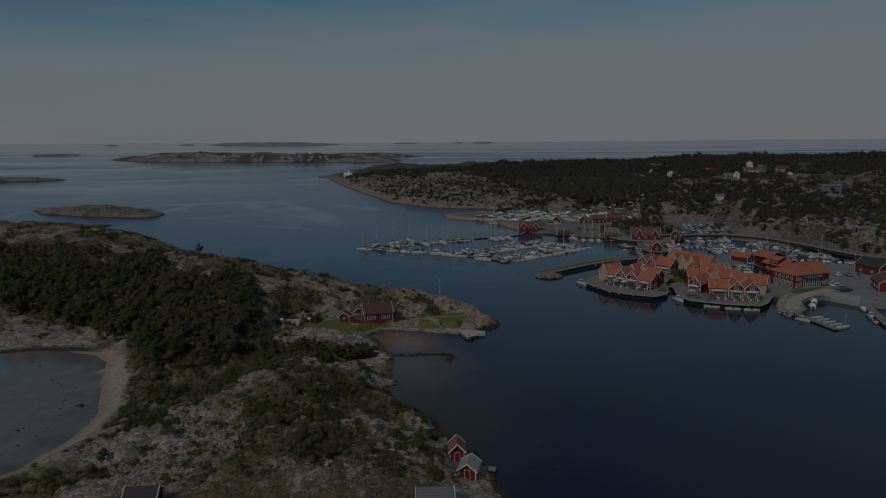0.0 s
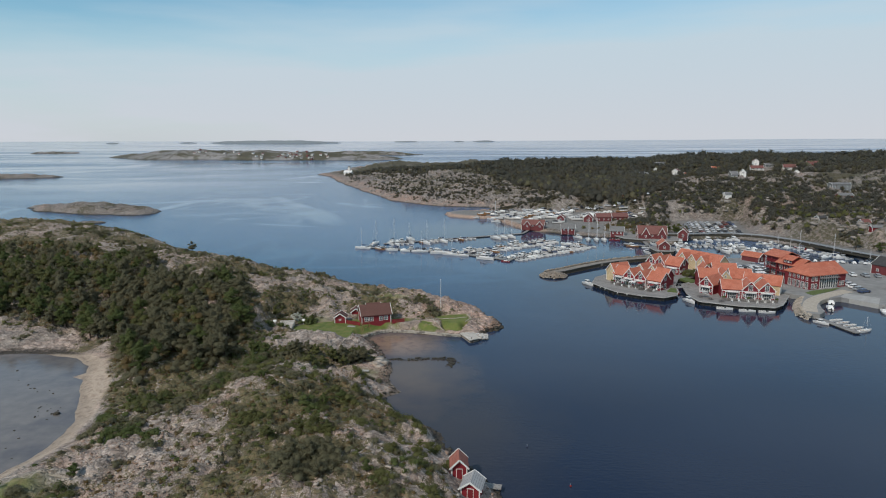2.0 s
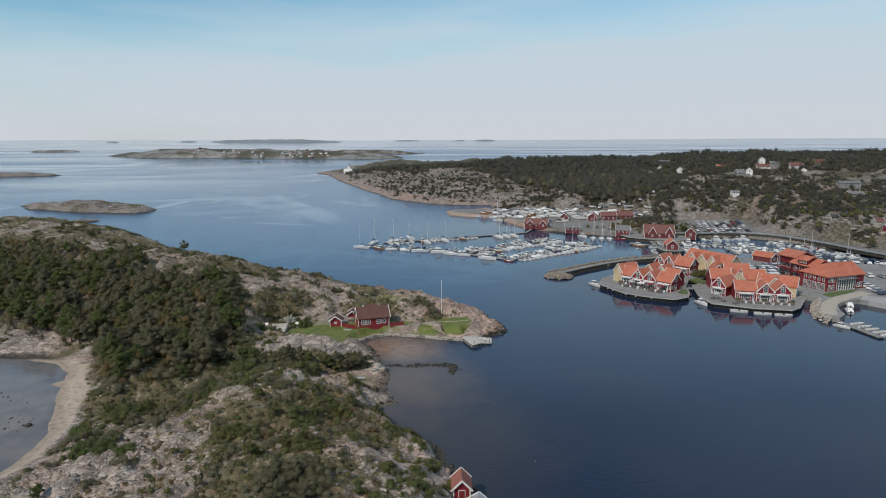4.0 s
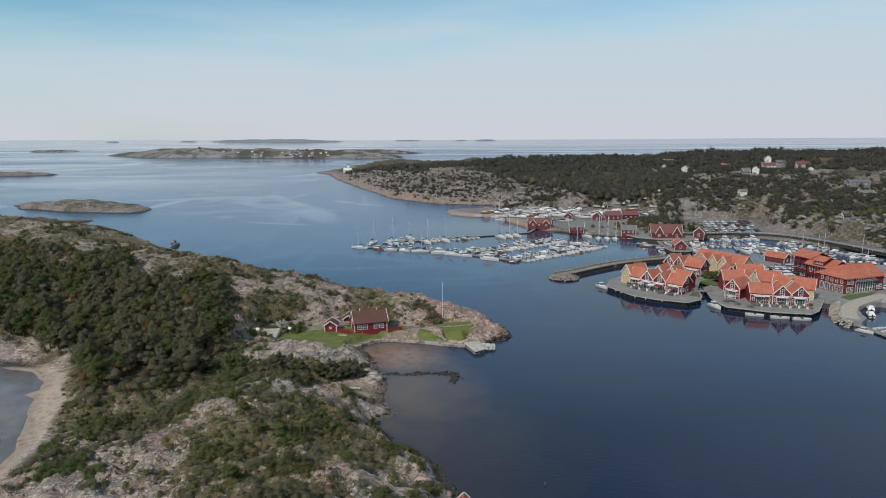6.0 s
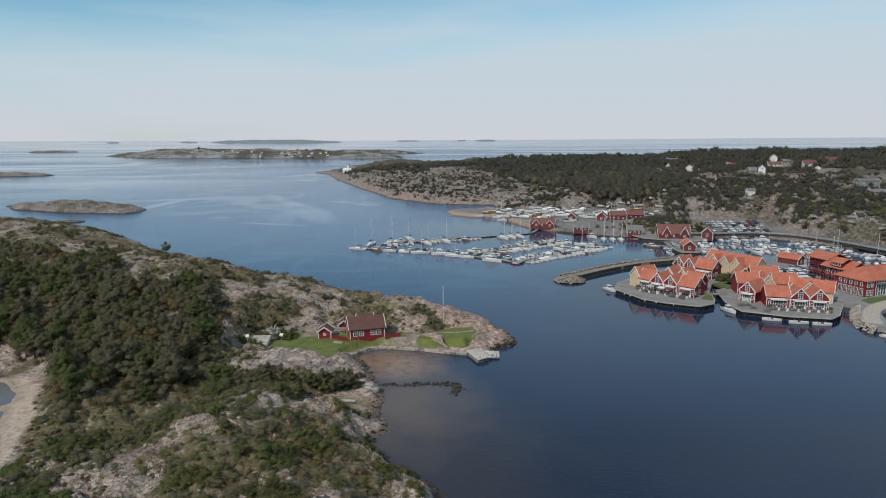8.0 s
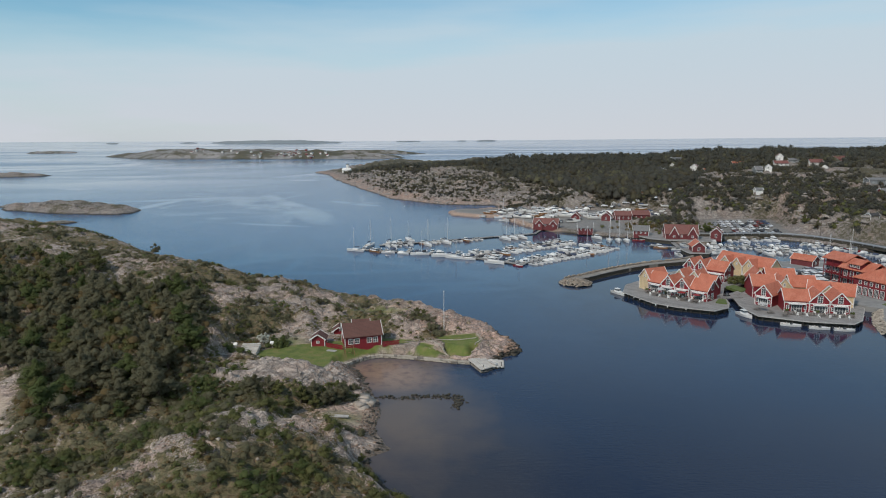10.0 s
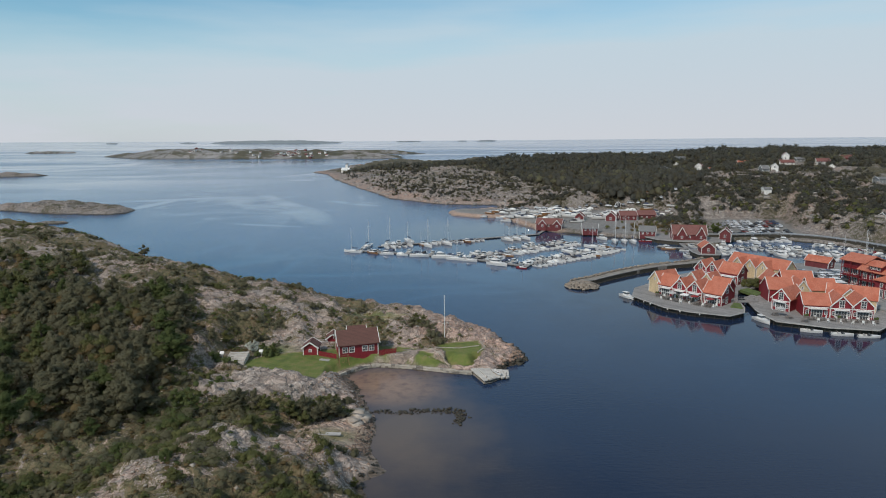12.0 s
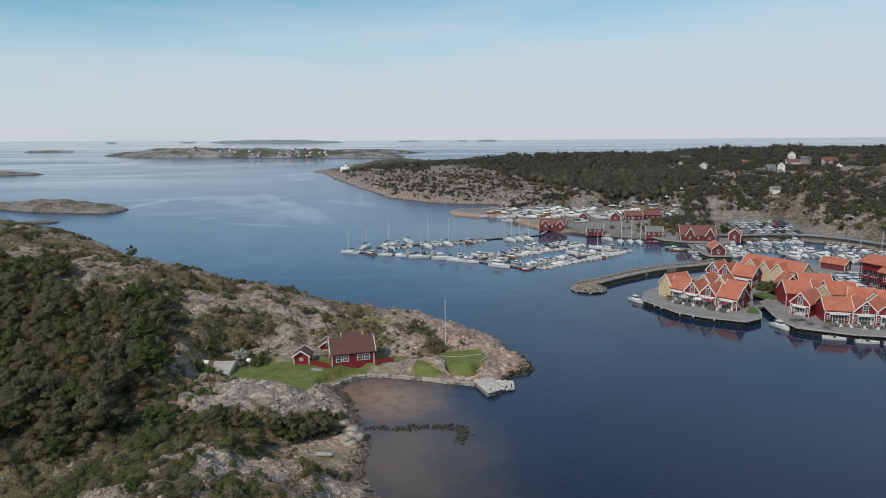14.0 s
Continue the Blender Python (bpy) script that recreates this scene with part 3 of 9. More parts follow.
LAGOON = [(-71.2, 99), (-70.5, 103.2), (-68.9, 106.1), (-68.1, 110.6), (-68.3, 116.5), (-69.4, 121.9), (-72.5, 129.1), (-75.9, 136.5), (-79.6, 143.0), (-83.4, 144.8), (-81.0, 147.6), (-82.4, 152), (-88.8, 157.7), (-98.5, 160.5), (-105.5, 161.5), (-112, 160.4), (-150, 153), (-170, 120), (-150, 80), (-100, 74), (-80, 86)]
LAWN = [(-40, 173.4), (-34, 179), (-22.6, 182), (-8, 184), (-2, 181), (3.5, 176.6), (5.2, 174.2), (-0.9, 175.3), (-4.9, 177.1), (-11.0, 178.4), (-15.0, 176.5), (-18.2, 173.0), (-20.2, 169.4), (-21.6, 164.8), (-24, 166.0), (-32, 168.6)]
BACKYARD = [(-27, 181), (-13, 183), (-13, 191), (-26, 190)]
SHELF = [(-22, 139), (-10.5, 139), (-9.5, 148), (-12, 153), (-16, 161), (-22, 152)]
YARD = [(-44, 172), (-36, 174), (-30, 183), (-34, 190), (-43, 186)]
LAWN2 = [(1.5, 184), (11, 186), (12, 180), (9, 174.5), (4.5, 175.5)]


def isle_h(x, y):
    x, y = np.asarray(x, float), np.asarray(y, float)
    wob = (fbm(x / 9, y / 9, 3, 3) - 0.5) * 3.6 * (1 - 0.9 * hill(x, y, -6, 173, 15, 8)) * (1 - 0.7 * hill(x, y, -8, 140, 14, 20)) + (fbm(x / 2.2, y / 2.2, 4, 2) - 0.5) * 1.1
    d_out, d_lag = inside(x, y, ISLE) + wob, -inside(x, y, LAGOON) + 0.4 * wob
    d = np.minimum(d_out, d_lag)
    top = 5.6 + 5.0 * hill(x, y, -95, 222, 55, 45) + 6 * hill(x, y, -200, 320, 90, 80) + 3.0 * hill(x, y, -12, 92, 16, 14)
    top += 2.2 * hill(x, y, -28, 118, 16) - 3.0 * hill(x, y, -52, 135, 16, 26) - 1.2 * hill(x, y, -32, 158, 11, 8) - 2.6 * hill(x, y, -41, 167, 8, 6) - 2.2 * hill(x, y, -26, 143, 9, 7)
    top += 2.0 * hill(x, y, -60, 190, 22) - 2.2 * hill(x, y, -10, 205, 25, 14) - 3.4 * hill(x, y, -25, 221, 11, 10) + (fbm(x / 34, y / 34, 11, 3) - 0.5) * 5
    rise = np.where(d_lag < d_out, 1 - np.exp(-np.maximum(d, 0) / (17 + 26 * hill(x, y, -108, 172, 40, 18))), 1 - np.exp(-np.maximum(d, 0) / (7.5 + 20 * hill(x, y, -8, 152, 6, 14))))
    z = np.maximum(top, 2.0) * rise
    rise2 = 1 - np.exp(-(np.maximum(d_out, 0) / (1.9 - 1.0 * hill(x, y, 17, 184, 12, 16))) ** 1.6)
    z = z * np.where(d_lag < d_out, 1.0, rise2)
    on = np.where((d_lag < d_out) & (x > -92), step(d, 4.5, 11), step(d, 0.5, 7))
    z = z + on * ((fbm(x / 11, y / 11, 5, 3) - 0.5) * 3.4 + (np.abs(fbm(x / 6.5, y / 3.6, 8, 4) - 0.5) * -5.0 + 0.7) + (fbm(x / 2.4, y / 1.7, 21, 4) - 0.5) * 2.0 - np.abs(fbm(x / 1.9, y / 1.3, 23, 3) - 0.5) * 1.6 + 0.25)
    ledge = np.floor(z / 0.7) * 0.7 + 0.7 * step(z / 0.7 - np.floor(z / 0.7), 0.55, 1.0)
    z = z + (ledge - z) * (0.55 + 0.35 * hill(x, y, 14, 190, 14, 20)) * on
    z = np.where(d > 0, np.maximum(z, 0.12 * np.minimum(d, 4)), 0.3 * d)
    for poly, level, soft in ((YARD, 2.9, 5.0), (BACKYARD, 2.5, 5.0), (LAWN, 2.4, 4.0), (LAWN2, 2.7, 2.5)):
        front = (y < 178.5) & (x > -20.5)
        soft = np.where(front, 0.7, soft)
        d = inside(x, y, poly)
        k = step(d, -soft, 0.2)
        level = np.where(front, 0.72 + (level - 0.72) * step(d, 0.0, 2.0), level)
        z = z * (1 - k) + level * k
    pad = np.clip(1.7 * hill(x, y, 7.6, 93.4, 2.6, 4.4), 0, 1)
    z = z * (1 - pad) + 1.15 * pad
    k = step(inside(x, y, SHELF), -4, 1.5)
    return z * (1 - k) + (0.62 + 0.28 * z) * k


def isle_lawn(x, y, z):
    worn = 1 - 0.95 * step(x, -11, -7) * step(fbm(x / 3.2, y / 1.9, 36, 3), 0.50, 0.58)
    return np.maximum(worn * step(inside(x, y, LAWN), -0.3, 0.4), np.maximum(step(inside(x, y, LAWN2), -0.3, 0.3), np.maximum(np.maximum(0.85 * hill(x, y, -33, 181.0, 4.5, 3), np.clip(1.3 * hill(x, y, -64, 91.5, 6, 4.5), 0, 0.8)), np.maximum(0.7 * hill(x, y, -14.5, 144, 3.5, 2.2), 0.85 * hill(x, y, -15, 206, 9, 4.5) * step(fbm(x / 4, y / 2.5, 39, 3), 0.44, 0.56)))))


def isle_sand(x, y, z):
    d = -inside(x, y, LAGOON)
    wide = 2.3 + 3.4 * hill(x, y, -76, 140, 14, 14) - 3.0 * hill(x, y, -108, 165, 24, 10)
    lag = step(d + (fbm(x / 5, y / 5, 31) - 0.5) * 3.0, wide + 1.2, wide - 0.4) * step(x, -104, -92)
    bay = step(inside(x, y, ISLE) + (fbm(x / 3, y / 3, 33) - 0.5) * 3, 2.6, 1.0) * hill(x, y, -9, 152, 9, 18)
    return np.maximum(lag, np.clip(bay * 1.2, 0, 0.6))


def isle_pink(x, y, z):
    """Reddish granite: the outer point, the bay's shelf and bands across the heath."""
    band = step(fbm((x + 0.4 * y) / 9, (y - 0.4 * x) / 3, 37, 3), 0.52, 0.62)
    return np.clip(0.95 * hill(x, y, 12, 190, 16, 22) + 0.8 * hill(x, y, -11, 150, 6, 14) + 0.35 * band + 0.5 * hill(x, y, -8, 218, 20, 10), 0, 1)


def isle_veg(x, y, z):
    d = np.minimum(inside(x, y, ISLE), -inside(x, y, LAGOON))
    v = fbm(x / 17, y / 17, 41, 4) * 0.9 + fbm(x / 5, y / 5, 44, 3) * 0.5 - 0.16
    hollow = fbm(x / 11, y / 11, 5, 3) - 0.5
    v = v - hollow * 0.7 + 0.10
    v = v - 0.5 * step(inside(x, y, ISLE), 9, 1.5) - 0.35 * step(-inside(x, y, LAGOON), 6, 2) - 0.45 * hill(x, y, -104, 166, 22, 6) - 0.9 * hill(x, y, -31, 158, 11, 6) + 0.04 * hill(x, y, -42, 205, 26, 14) - 0.05 * hill(x, y, -86, 214, 22, 8) + 0.03 * step(y + 0.35 * x, 165, 190) * step(x, -30, -60) - 0.5 * (fbm((x + y) / 26, (y - x) / 7, 47, 3) - 0.5) - 0.42 * hill(x, y, 6, 200, 18, 20) - 0.06 * hill(x, y, -90, 245, 70, 40) - 0.05 * hill(x, y, -12, 95, 14, 10)
    v = v - 0.06 + 0.5 * hill(x, y, -14, 197, 9, 7) - 0.6 * hill(x, y, -58, 100, 15, 10) + 0.09 * step(y, 128, 112) * step(x, 2, -16) - 0.22 * hill(x, y, 1, 101, 11, 15) - 0.02 * hill(x, y, -41, 119, 15, 8) + 0.10 * hill(x, y, -50, 126, 10, 8) + 0.06 * hill(x, y, -20, 108, 14, 12)
    return np.clip(v, 0, 1)


island = sheet("ground_island", np.concatenate([np.arange(-420, -100, 1.8), np.arange(-100, 27, 0.48), np.arange(27, 66, 3)]), np.concatenate([np.arange(-165, 60, 4.5), np.arange(60, 84, 1.2), np.arange(84, 206, 0.48), np.arange(206, 432, 1.3)]), isle_h, {"veg": isle_veg, "sand": isle_sand, "lawn": isle_lawn, "pink": isle_pink}, M_ISLAND)
tagged(island, "rocky heath island of grey gneiss with grass and scrub", "island", kind="structure")

# ---- mainland ----
MAIN = [(-168, 930), (-141, 890), (-116, 786), (-66, 640), (-36, 550), (-11, 521), (10, 500), (44, 494), (48, 474), (22, 463), (11, 452), (12, 438), (25, 427), (41, 424), (50, 392), (56, 374),
        (68, 361), (82, 351), (92, 344), (108, 338), (110, 322), (122, 318), (136, 333), (161, 336), (177, 321), (185, 303), (194, 287), (206, 268), (240, 255), (700, 200), (900, 500), (900, 1300), (-100, 1300), (-150, 1000)]
QUAYS = [(46, 410), (58, 376), (84, 352), (110, 340), (124, 322), (137, 335), (162, 338), (178, 323), (187, 304), (196, 288), (208, 268), (213, 274), (197, 306), (184, 332), (176, 344), (192, 392), (150, 392), (138, 350), (112, 352), (104, 384), (128, 386), (142, 428), (60, 452), (14, 462), (12, 441), (25, 429), (41, 426)]


def main_h(x, y):
    x, y = np.asarray(x, float), np.asarray(y, float)
    d = inside(x, y, MAIN) + (fbm(x / 16, y / 16, 13, 3) - 0.5) * 7 * step(y, 420, 520)
    flat = step(inside(x, y, QUAYS), -11, 1)
    top = 13 + 7 * step(y, 420, 640) + 5 * step(x, 60, 420) * step(y, 380, 600) + 5 * hill(x, y, 190, 470, 60, 60) + (fbm(x / 60, y / 60, 51, 4) - 0.5) * 11
    top = top * (0.55 + 0.45 * step(x + 0.25 * (y - 500), -60, 200)) + 5 * hill(x, y, 200, 330, 18, 16) - 6 * hill(x, y, 112, 368, 30, 18)
    top = top + 3.6 * step(y, 560, 680) * step(x, 20, 160)
    top = top - 9 * step(y, 720, 980) - 8 * step(y, 740, 960) * step(x, -80, 20)
    z = np.maximum(top, 3) * (1 - np.exp(-np.maximum(d, 0) / 26))
    on = step(d, 1, 9)
    z = z + on * ((fbm(x / 15, y / 15, 55, 4) - 0.5) * 8 - np.abs(fbm(x / 11, y / 8, 58, 4) - 0.5) * 9 + 1.2 + (fbm(x / 5, y / 3.5, 59, 3) - 0.5) * 3.2)
    z = z + step(d, 3, 12) * step(x, 105, 130) * step(y, 520, 440) * ((fbm(x / 12, y / 10, 54, 4) - 0.5) * 9 - np.abs(fbm(x / 7, y / 5, 56, 3) - 0.5) * 9 + 1.3)
    on = step(d, 1, 7) * (0.5 + 0.5 * step(y, 900, 700))
    q = 2.6 + 0.5 * fbm(x / 70, y / 70, 57, 2)
    s = z / q + 0.6 * fbm(x / 23, y / 23, 53, 3)
    z = z + on * ((np.floor(s) + step(s - np.floor(s), 0.62, 1.0)) - s) * q * 0.75
    z = z * (1 - flat) + (1.7 + 0.8 * step(d, 6, 40)) * flat
    return np.where(d > 0, np.maximum(z, np.minimum(0.5 * d, 1.5)), 0.4 * d)


def wood_edge(x):
    """How far off the closed wood begins."""
    return np.interp(x, [-150, -62, -35, 10, 50, 70, 90, 102, 112, 140, 165, 185, 200, 254, 300, 400, 560], [880, 805, 750, 722, 675, 550, 495, 458, 432, 440, 462, 490, 512, 555, 585, 560, 500])


def main_veg(x, y, z):
    v = fbm(x / 24, y / 24, 61, 4) * 0.9 + fbm(x / 8, y / 8, 64, 3) * 0.5 - 0.30
    return np.clip(v - 0.6 * step(inside(x, y, MAIN), 30, 5) * step(y, 420, 500) + 0.35 * step(y - wood_edge(x), -30, 30), 0, 1)


def main_paved(x, y, z):
    return step(inside(x, y, QUAYS) + (fbm(x / 7, y / 7, 68, 3) - 0.5) * 5, -0.5, 4)


def main_pink(x, y, z):
    """The red granite that the sea keeps bare."""
    d = inside(x, y, MAIN) + (fbm(x / 20, y / 20, 67, 3) - 0.5) * 14
    return np.clip(step(d, 17, 5) * step(y, 470, 520) * (0.35 + 0.65 * step(fbm(x / 9, y / 6, 68, 3), 0.42, 0.58)) + 0.7 * hill(x, y, 205, 372, 26, 24), 0, 1)


def main_shore(x, y, z):
    d = inside(x, y, MAIN) + (fbm(x / 12, y / 12, 69, 3) - 0.5) * 16
    return 0.85 * np.maximum(0.22 * step(d, 8, 2.5) * step(y, 470, 520), step(d, 10, 4) * step(y, 340, 352) * step(y, 500, 470) * step(x, 70, 62))


mainland = sheet("ground_mainland", np.concatenate([np.arange(-196, 100, 1.9), np.arange(100, 330, 1.7), np.arange(330, 905, 6)]), np.concatenate([np.arange(196, 480, 1.7), np.arange(480, 700, 2.2), np.arange(700, 1304, 7)]), main_h, {"veg": main_veg, "paved": main_paved, "sand": main_shore, "pink": main_pink}, M_MAIN)
tagged(mainland, "rocky wooded mainland shore rising behind the harbour", "mainland", kind="structure")


# ---- skerries and far isles ----
def islet(name, cx, cy, rx, ry, top, turn, seed, spacing, material, label, rough=1.0):
    base = float(sea_rim(cx, cy))
    ca, sa = math.cos(turn), math.sin(turn)

    def h(x, y):
        u, v = (x - cx) * ca + (y - cy) * sa, -(x - cx) * sa + (y - cy) * ca
        r = np.sqrt((u / rx) ** 2 + (v / ry) ** 2) + (fbm(x / (rx * 0.4), y / (rx * 0.4), seed, 3) - 0.5) * 0.55
        z = top * (1 - np.exp(-np.maximum(1 - r, 0) * 3.2)) + step(1 - r, 0.03, 0.25) * (fbm(x / (rx * 0.13), y / (rx * 0.13), seed + 3, 5) - 0.5 - 0.5 * np.abs(fbm(x / (rx * 0.09), y / (rx * 0.06), seed + 5, 4) - 0.5)) * top * rough * 1.3
        return base + np.where(r < 1, np.maximum(z, 0.05), (1 - r) * 6)

    e = max(rx, ry) * 1.35
    ob = sheet(name, np.arange(cx - e, cx + e, spacing), np.arange(cy - e, cy + e, spacing), h,
               {"veg": lambda x, y, z: np.clip(fbm(x / (rx * 0.2), y / (rx * 0.2), seed + 9) * 1.1 - (0.17 if rx < 100 else 0.0), 0, 1)}, material, base)
    tagged(ob, label, "island", kind="structure")
    return h


skerry_h = islet("ground_skerry", -259, 488, 60, 22, 6.2, radians(-20), 71, 1.1, M_MAIN, "bare grey rock skerry in the sound", 0.6)
islet("ground_reef", -221, 414, 10, 4.5, 1.6, radians(10), 73, 0.8, M_MAIN, "low bare reef beside the skerry", 0.5)
islet("ground_outer_skerry", -590, 885, 70, 22, 6, radians(15), 75, 3, M_MAIN, "low grey rock skerry far out", 0.7)
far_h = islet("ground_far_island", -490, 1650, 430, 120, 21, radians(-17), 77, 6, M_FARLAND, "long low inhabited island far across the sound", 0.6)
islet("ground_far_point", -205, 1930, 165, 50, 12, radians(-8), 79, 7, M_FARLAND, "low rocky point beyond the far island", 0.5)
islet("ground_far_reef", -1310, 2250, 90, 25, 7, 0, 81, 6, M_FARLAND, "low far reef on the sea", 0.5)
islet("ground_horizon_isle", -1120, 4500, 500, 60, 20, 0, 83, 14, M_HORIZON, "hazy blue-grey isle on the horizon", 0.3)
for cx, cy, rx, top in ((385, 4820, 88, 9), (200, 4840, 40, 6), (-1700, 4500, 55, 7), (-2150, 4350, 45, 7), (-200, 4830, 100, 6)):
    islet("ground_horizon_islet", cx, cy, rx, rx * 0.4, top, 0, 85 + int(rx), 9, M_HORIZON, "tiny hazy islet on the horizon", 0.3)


# ---- buildings ----
CACHE = {}


def lattice(xs, zs, y0, y1):
    """A flat grating in one piece: open where both the column and the row are odd."""
    bm, verts = bmesh.new(), {}

    def vert(i, k, y):
        if (i, k, y) not in verts:
            verts[i, k, y] = bm.verts.new((xs[i], y, zs[k]))
        return verts[i, k, y]

    nx, nz = len(xs) - 1, len(zs) - 1
    solid = lambda i, k: 0 <= i < nx and 0 <= k < nz and (i % 2 == 0 or k % 2 == 0)
    for i in range(nx):
        for k in range(nz):
            if not solid(i, k):
                continue
            bm.faces.new([vert(i, k, y0), vert(i + 1, k, y0), vert(i + 1, k + 1, y0), vert(i, k + 1, y0)])
            for di, dk, a, b in ((-1, 0, (i, k + 1), (i, k)), (1, 0, (i + 1, k), (i + 1, k + 1)), (0, -1, (i, k), (i + 1, k)), (0, 1, (i + 1, k + 1), (i, k + 1))):
                if not solid(i + di, k + dk):
                    bm.faces.new([vert(*b, y0), vert(*a, y0), vert(*a, y1), vert(*b, y1)])
    return bm


def frame_mesh(w, h, cols, rows, mat):
    key = ("frame", w, h, cols, rows, mat.name)
    if key not in CACHE:
        t, m = 0.1, 0.025
        xs = [-w / 2, -w / 2 + t] + [v for i in range(1, cols) for v in (-w / 2 + w * i / cols - m, -w / 2 + w * i / cols + m)] + [w / 2 - t, w / 2]
        zs = [0, t] + [v for i in range(1, rows) for v in (h * i / rows - m, h * i / rows + m)] + [h - t, h]
        bm = lattice(xs, zs, -0.07, 0.01)
        me = bpy.data.meshes.new("window_frame")
        bm.to_mesh(me)
        bm.free()
        me.materials.append(mat)
        bm = bmesh.new()
        box(bm, -w / 2 + 0.05, w / 2 - 0.05, -0.03, 0.015, 0.05, h - 0.05)
        pane = bpy.data.meshes.new("pane")
        bm.to_mesh(pane)
        bm.free()
        pane.materials.append(M_GLASSD)
        CACHE[key] = me, pane
    return CACHE[key]


def window(parent, x, y, z, turn, w, h, cols=2, rows=2, name="window", mat=None):
    """A framed window on a wall; turn 0 looks along local -y."""
    me, pane = frame_mesh(w, h, cols, rows, mat or M_WHITE)
    ob = link_mesh(name, me, parent)
    ob.matrix_local = pose(x, y, z, 0, 0, turn)
    link_mesh("pane", pane, ob)
    return ob


def gable_body(bm, L, W, eave, ridge, y0=0.0, x0=0.0, base=0.0):
    """Walls of a gabled block: ridge along x, L long, W deep from y0."""
    prof = [(y0, base), (y0 + W, base), (y0 + W, eave), (y0 + W / 2, ridge), (y0, eave)]
    a = [bm.verts.new((x0, y, z)) for y, z in prof]
    b = [bm.verts.new((x0 + L, y, z)) for y, z in prof]
    for i in range(5):
        j = (i + 1) % 5
        bm.faces.new((a[i], a[j], b[j], b[i])[::-1])
    bm.faces.new(a)
    bm.faces.new(b[::-1])


def roof_slabs(bm, L, W, eave, ridge, y0=0.0, x0=0.0, over=0.35, thick=0.16, swap=False):
    """Two roof slopes with eaves; swap: the ridge runs along y instead."""
    mid, run = y0 + W / 2, W / 2
    slope = (ridge - eave) / run
    lo = eave - slope * over
    for s in (-1, 1):
        ye = mid + s * (run + over)
        pts = [(ye, lo + 0.02), (mid, ridge + 0.02), (mid, ridge + 0.02 + thick * 1.15), (ye, lo + 0.02 + thick)]
        rings = []
        for x in (x0 - over, x0 + L + over):
            rings.append([bm.verts.new((y, x, z) if swap else (x, y, z)) for y, z in pts])
        a, b = rings
        for i in range(4):
            bm.faces.new((a[i], a[(i + 1) % 4], b[(i + 1) % 4], b[i]))
        bm.faces.new(a[::-1])
        bm.faces.new(b)


def verge(bm, x, W, eave, ridge, y0=0.0, over=0.35, swap=False, size=0.24):
    """White bargeboards up one gable end."""
    mid, run = y0 + W / 2, W / 2
    slope = (ridge - eave) / run
    for s in (-1, 1):
        p, q = (x, mid + s * (run + over + 0.03), eave - slope * (over + 0.03) + 0.14), (x, mid, ridge + 0.16)
        if swap:
            p, q = (p[1], p[0], p[2]), (q[1], q[0], q[2])
        bar(bm, p, q, 0.11, size)


def gable_house(name, label, m, L, W, eave, ridge, wall, roof, category="house", group="", wins=(), doors=(), ends=(), trim=None, chimney=None, corners=True, base=-1.2):
    """A free-standing gabled house: ridge along local x, front wall at y = 0 facing -y, local origin at its front-left corner."""
    trim = trim or M_WHITE
    h = thing(name, label, category, m, group)
    bm = bmesh.new()
    gable_body(bm, L, W, eave, ridge, base=base)
    part("wall", bm, wall, h)
    bm = bmesh.new()
    roof_slabs(bm, L, W, eave, ridge)
    part("roof", bm, roof, h)
    for x in (-0.38, L + 0.38):
        bm = bmesh.new()
        verge(bm, x, W, eave, ridge)
        part("bargeboard", bm, trim, h)
    if corners:
        for x, y in ((0, 0), (L, 0), (0, W), (L, W)):
            bm = bmesh.new()
            box(bm, x - 0.09, x + 0.09, y - 0.09, y + 0.09, base, eave)
            part("corner_board", bm, trim, h)
    for x, z, w, hh in wins:
        window(h, x, -0.02, z, 0, w, hh)
    for y, z, w, hh in ends:
        window(h, L + 0.02, y, z, 90, w, hh)
        window(h, -0.02, y, z, -90, w, hh)
    for x, w in doors:
        bm = bmesh.new()
        box(bm, x - w / 2 - 0.08, x + w / 2 + 0.08, -0.06, 0.0, 0.0, 2.15)
        d = part("door", bm, trim, h)
        bm = bmesh.new()
        box(bm, x - w / 2 + 0.1, x + w / 2 - 0.1, -0.085, -0.05, 0.9, 1.95)
        part("pane", bm, M_GLASSD, d)
    if chimney is not None:
        bm = bmesh.new()
        box(bm, chimney - 0.35, chimney + 0.35, W / 2 - 0.3, W / 2 + 0.3, ridge - 0.5, ridge + 0.9)
        box(bm, chimney - 0.42, chimney + 0.42, W / 2 - 0.37, W / 2 + 0.37, ridge + 0.9, ridge + 1.02)
        part("chimney", bm, trim, h)
    return h


DECK_Z = 1.35


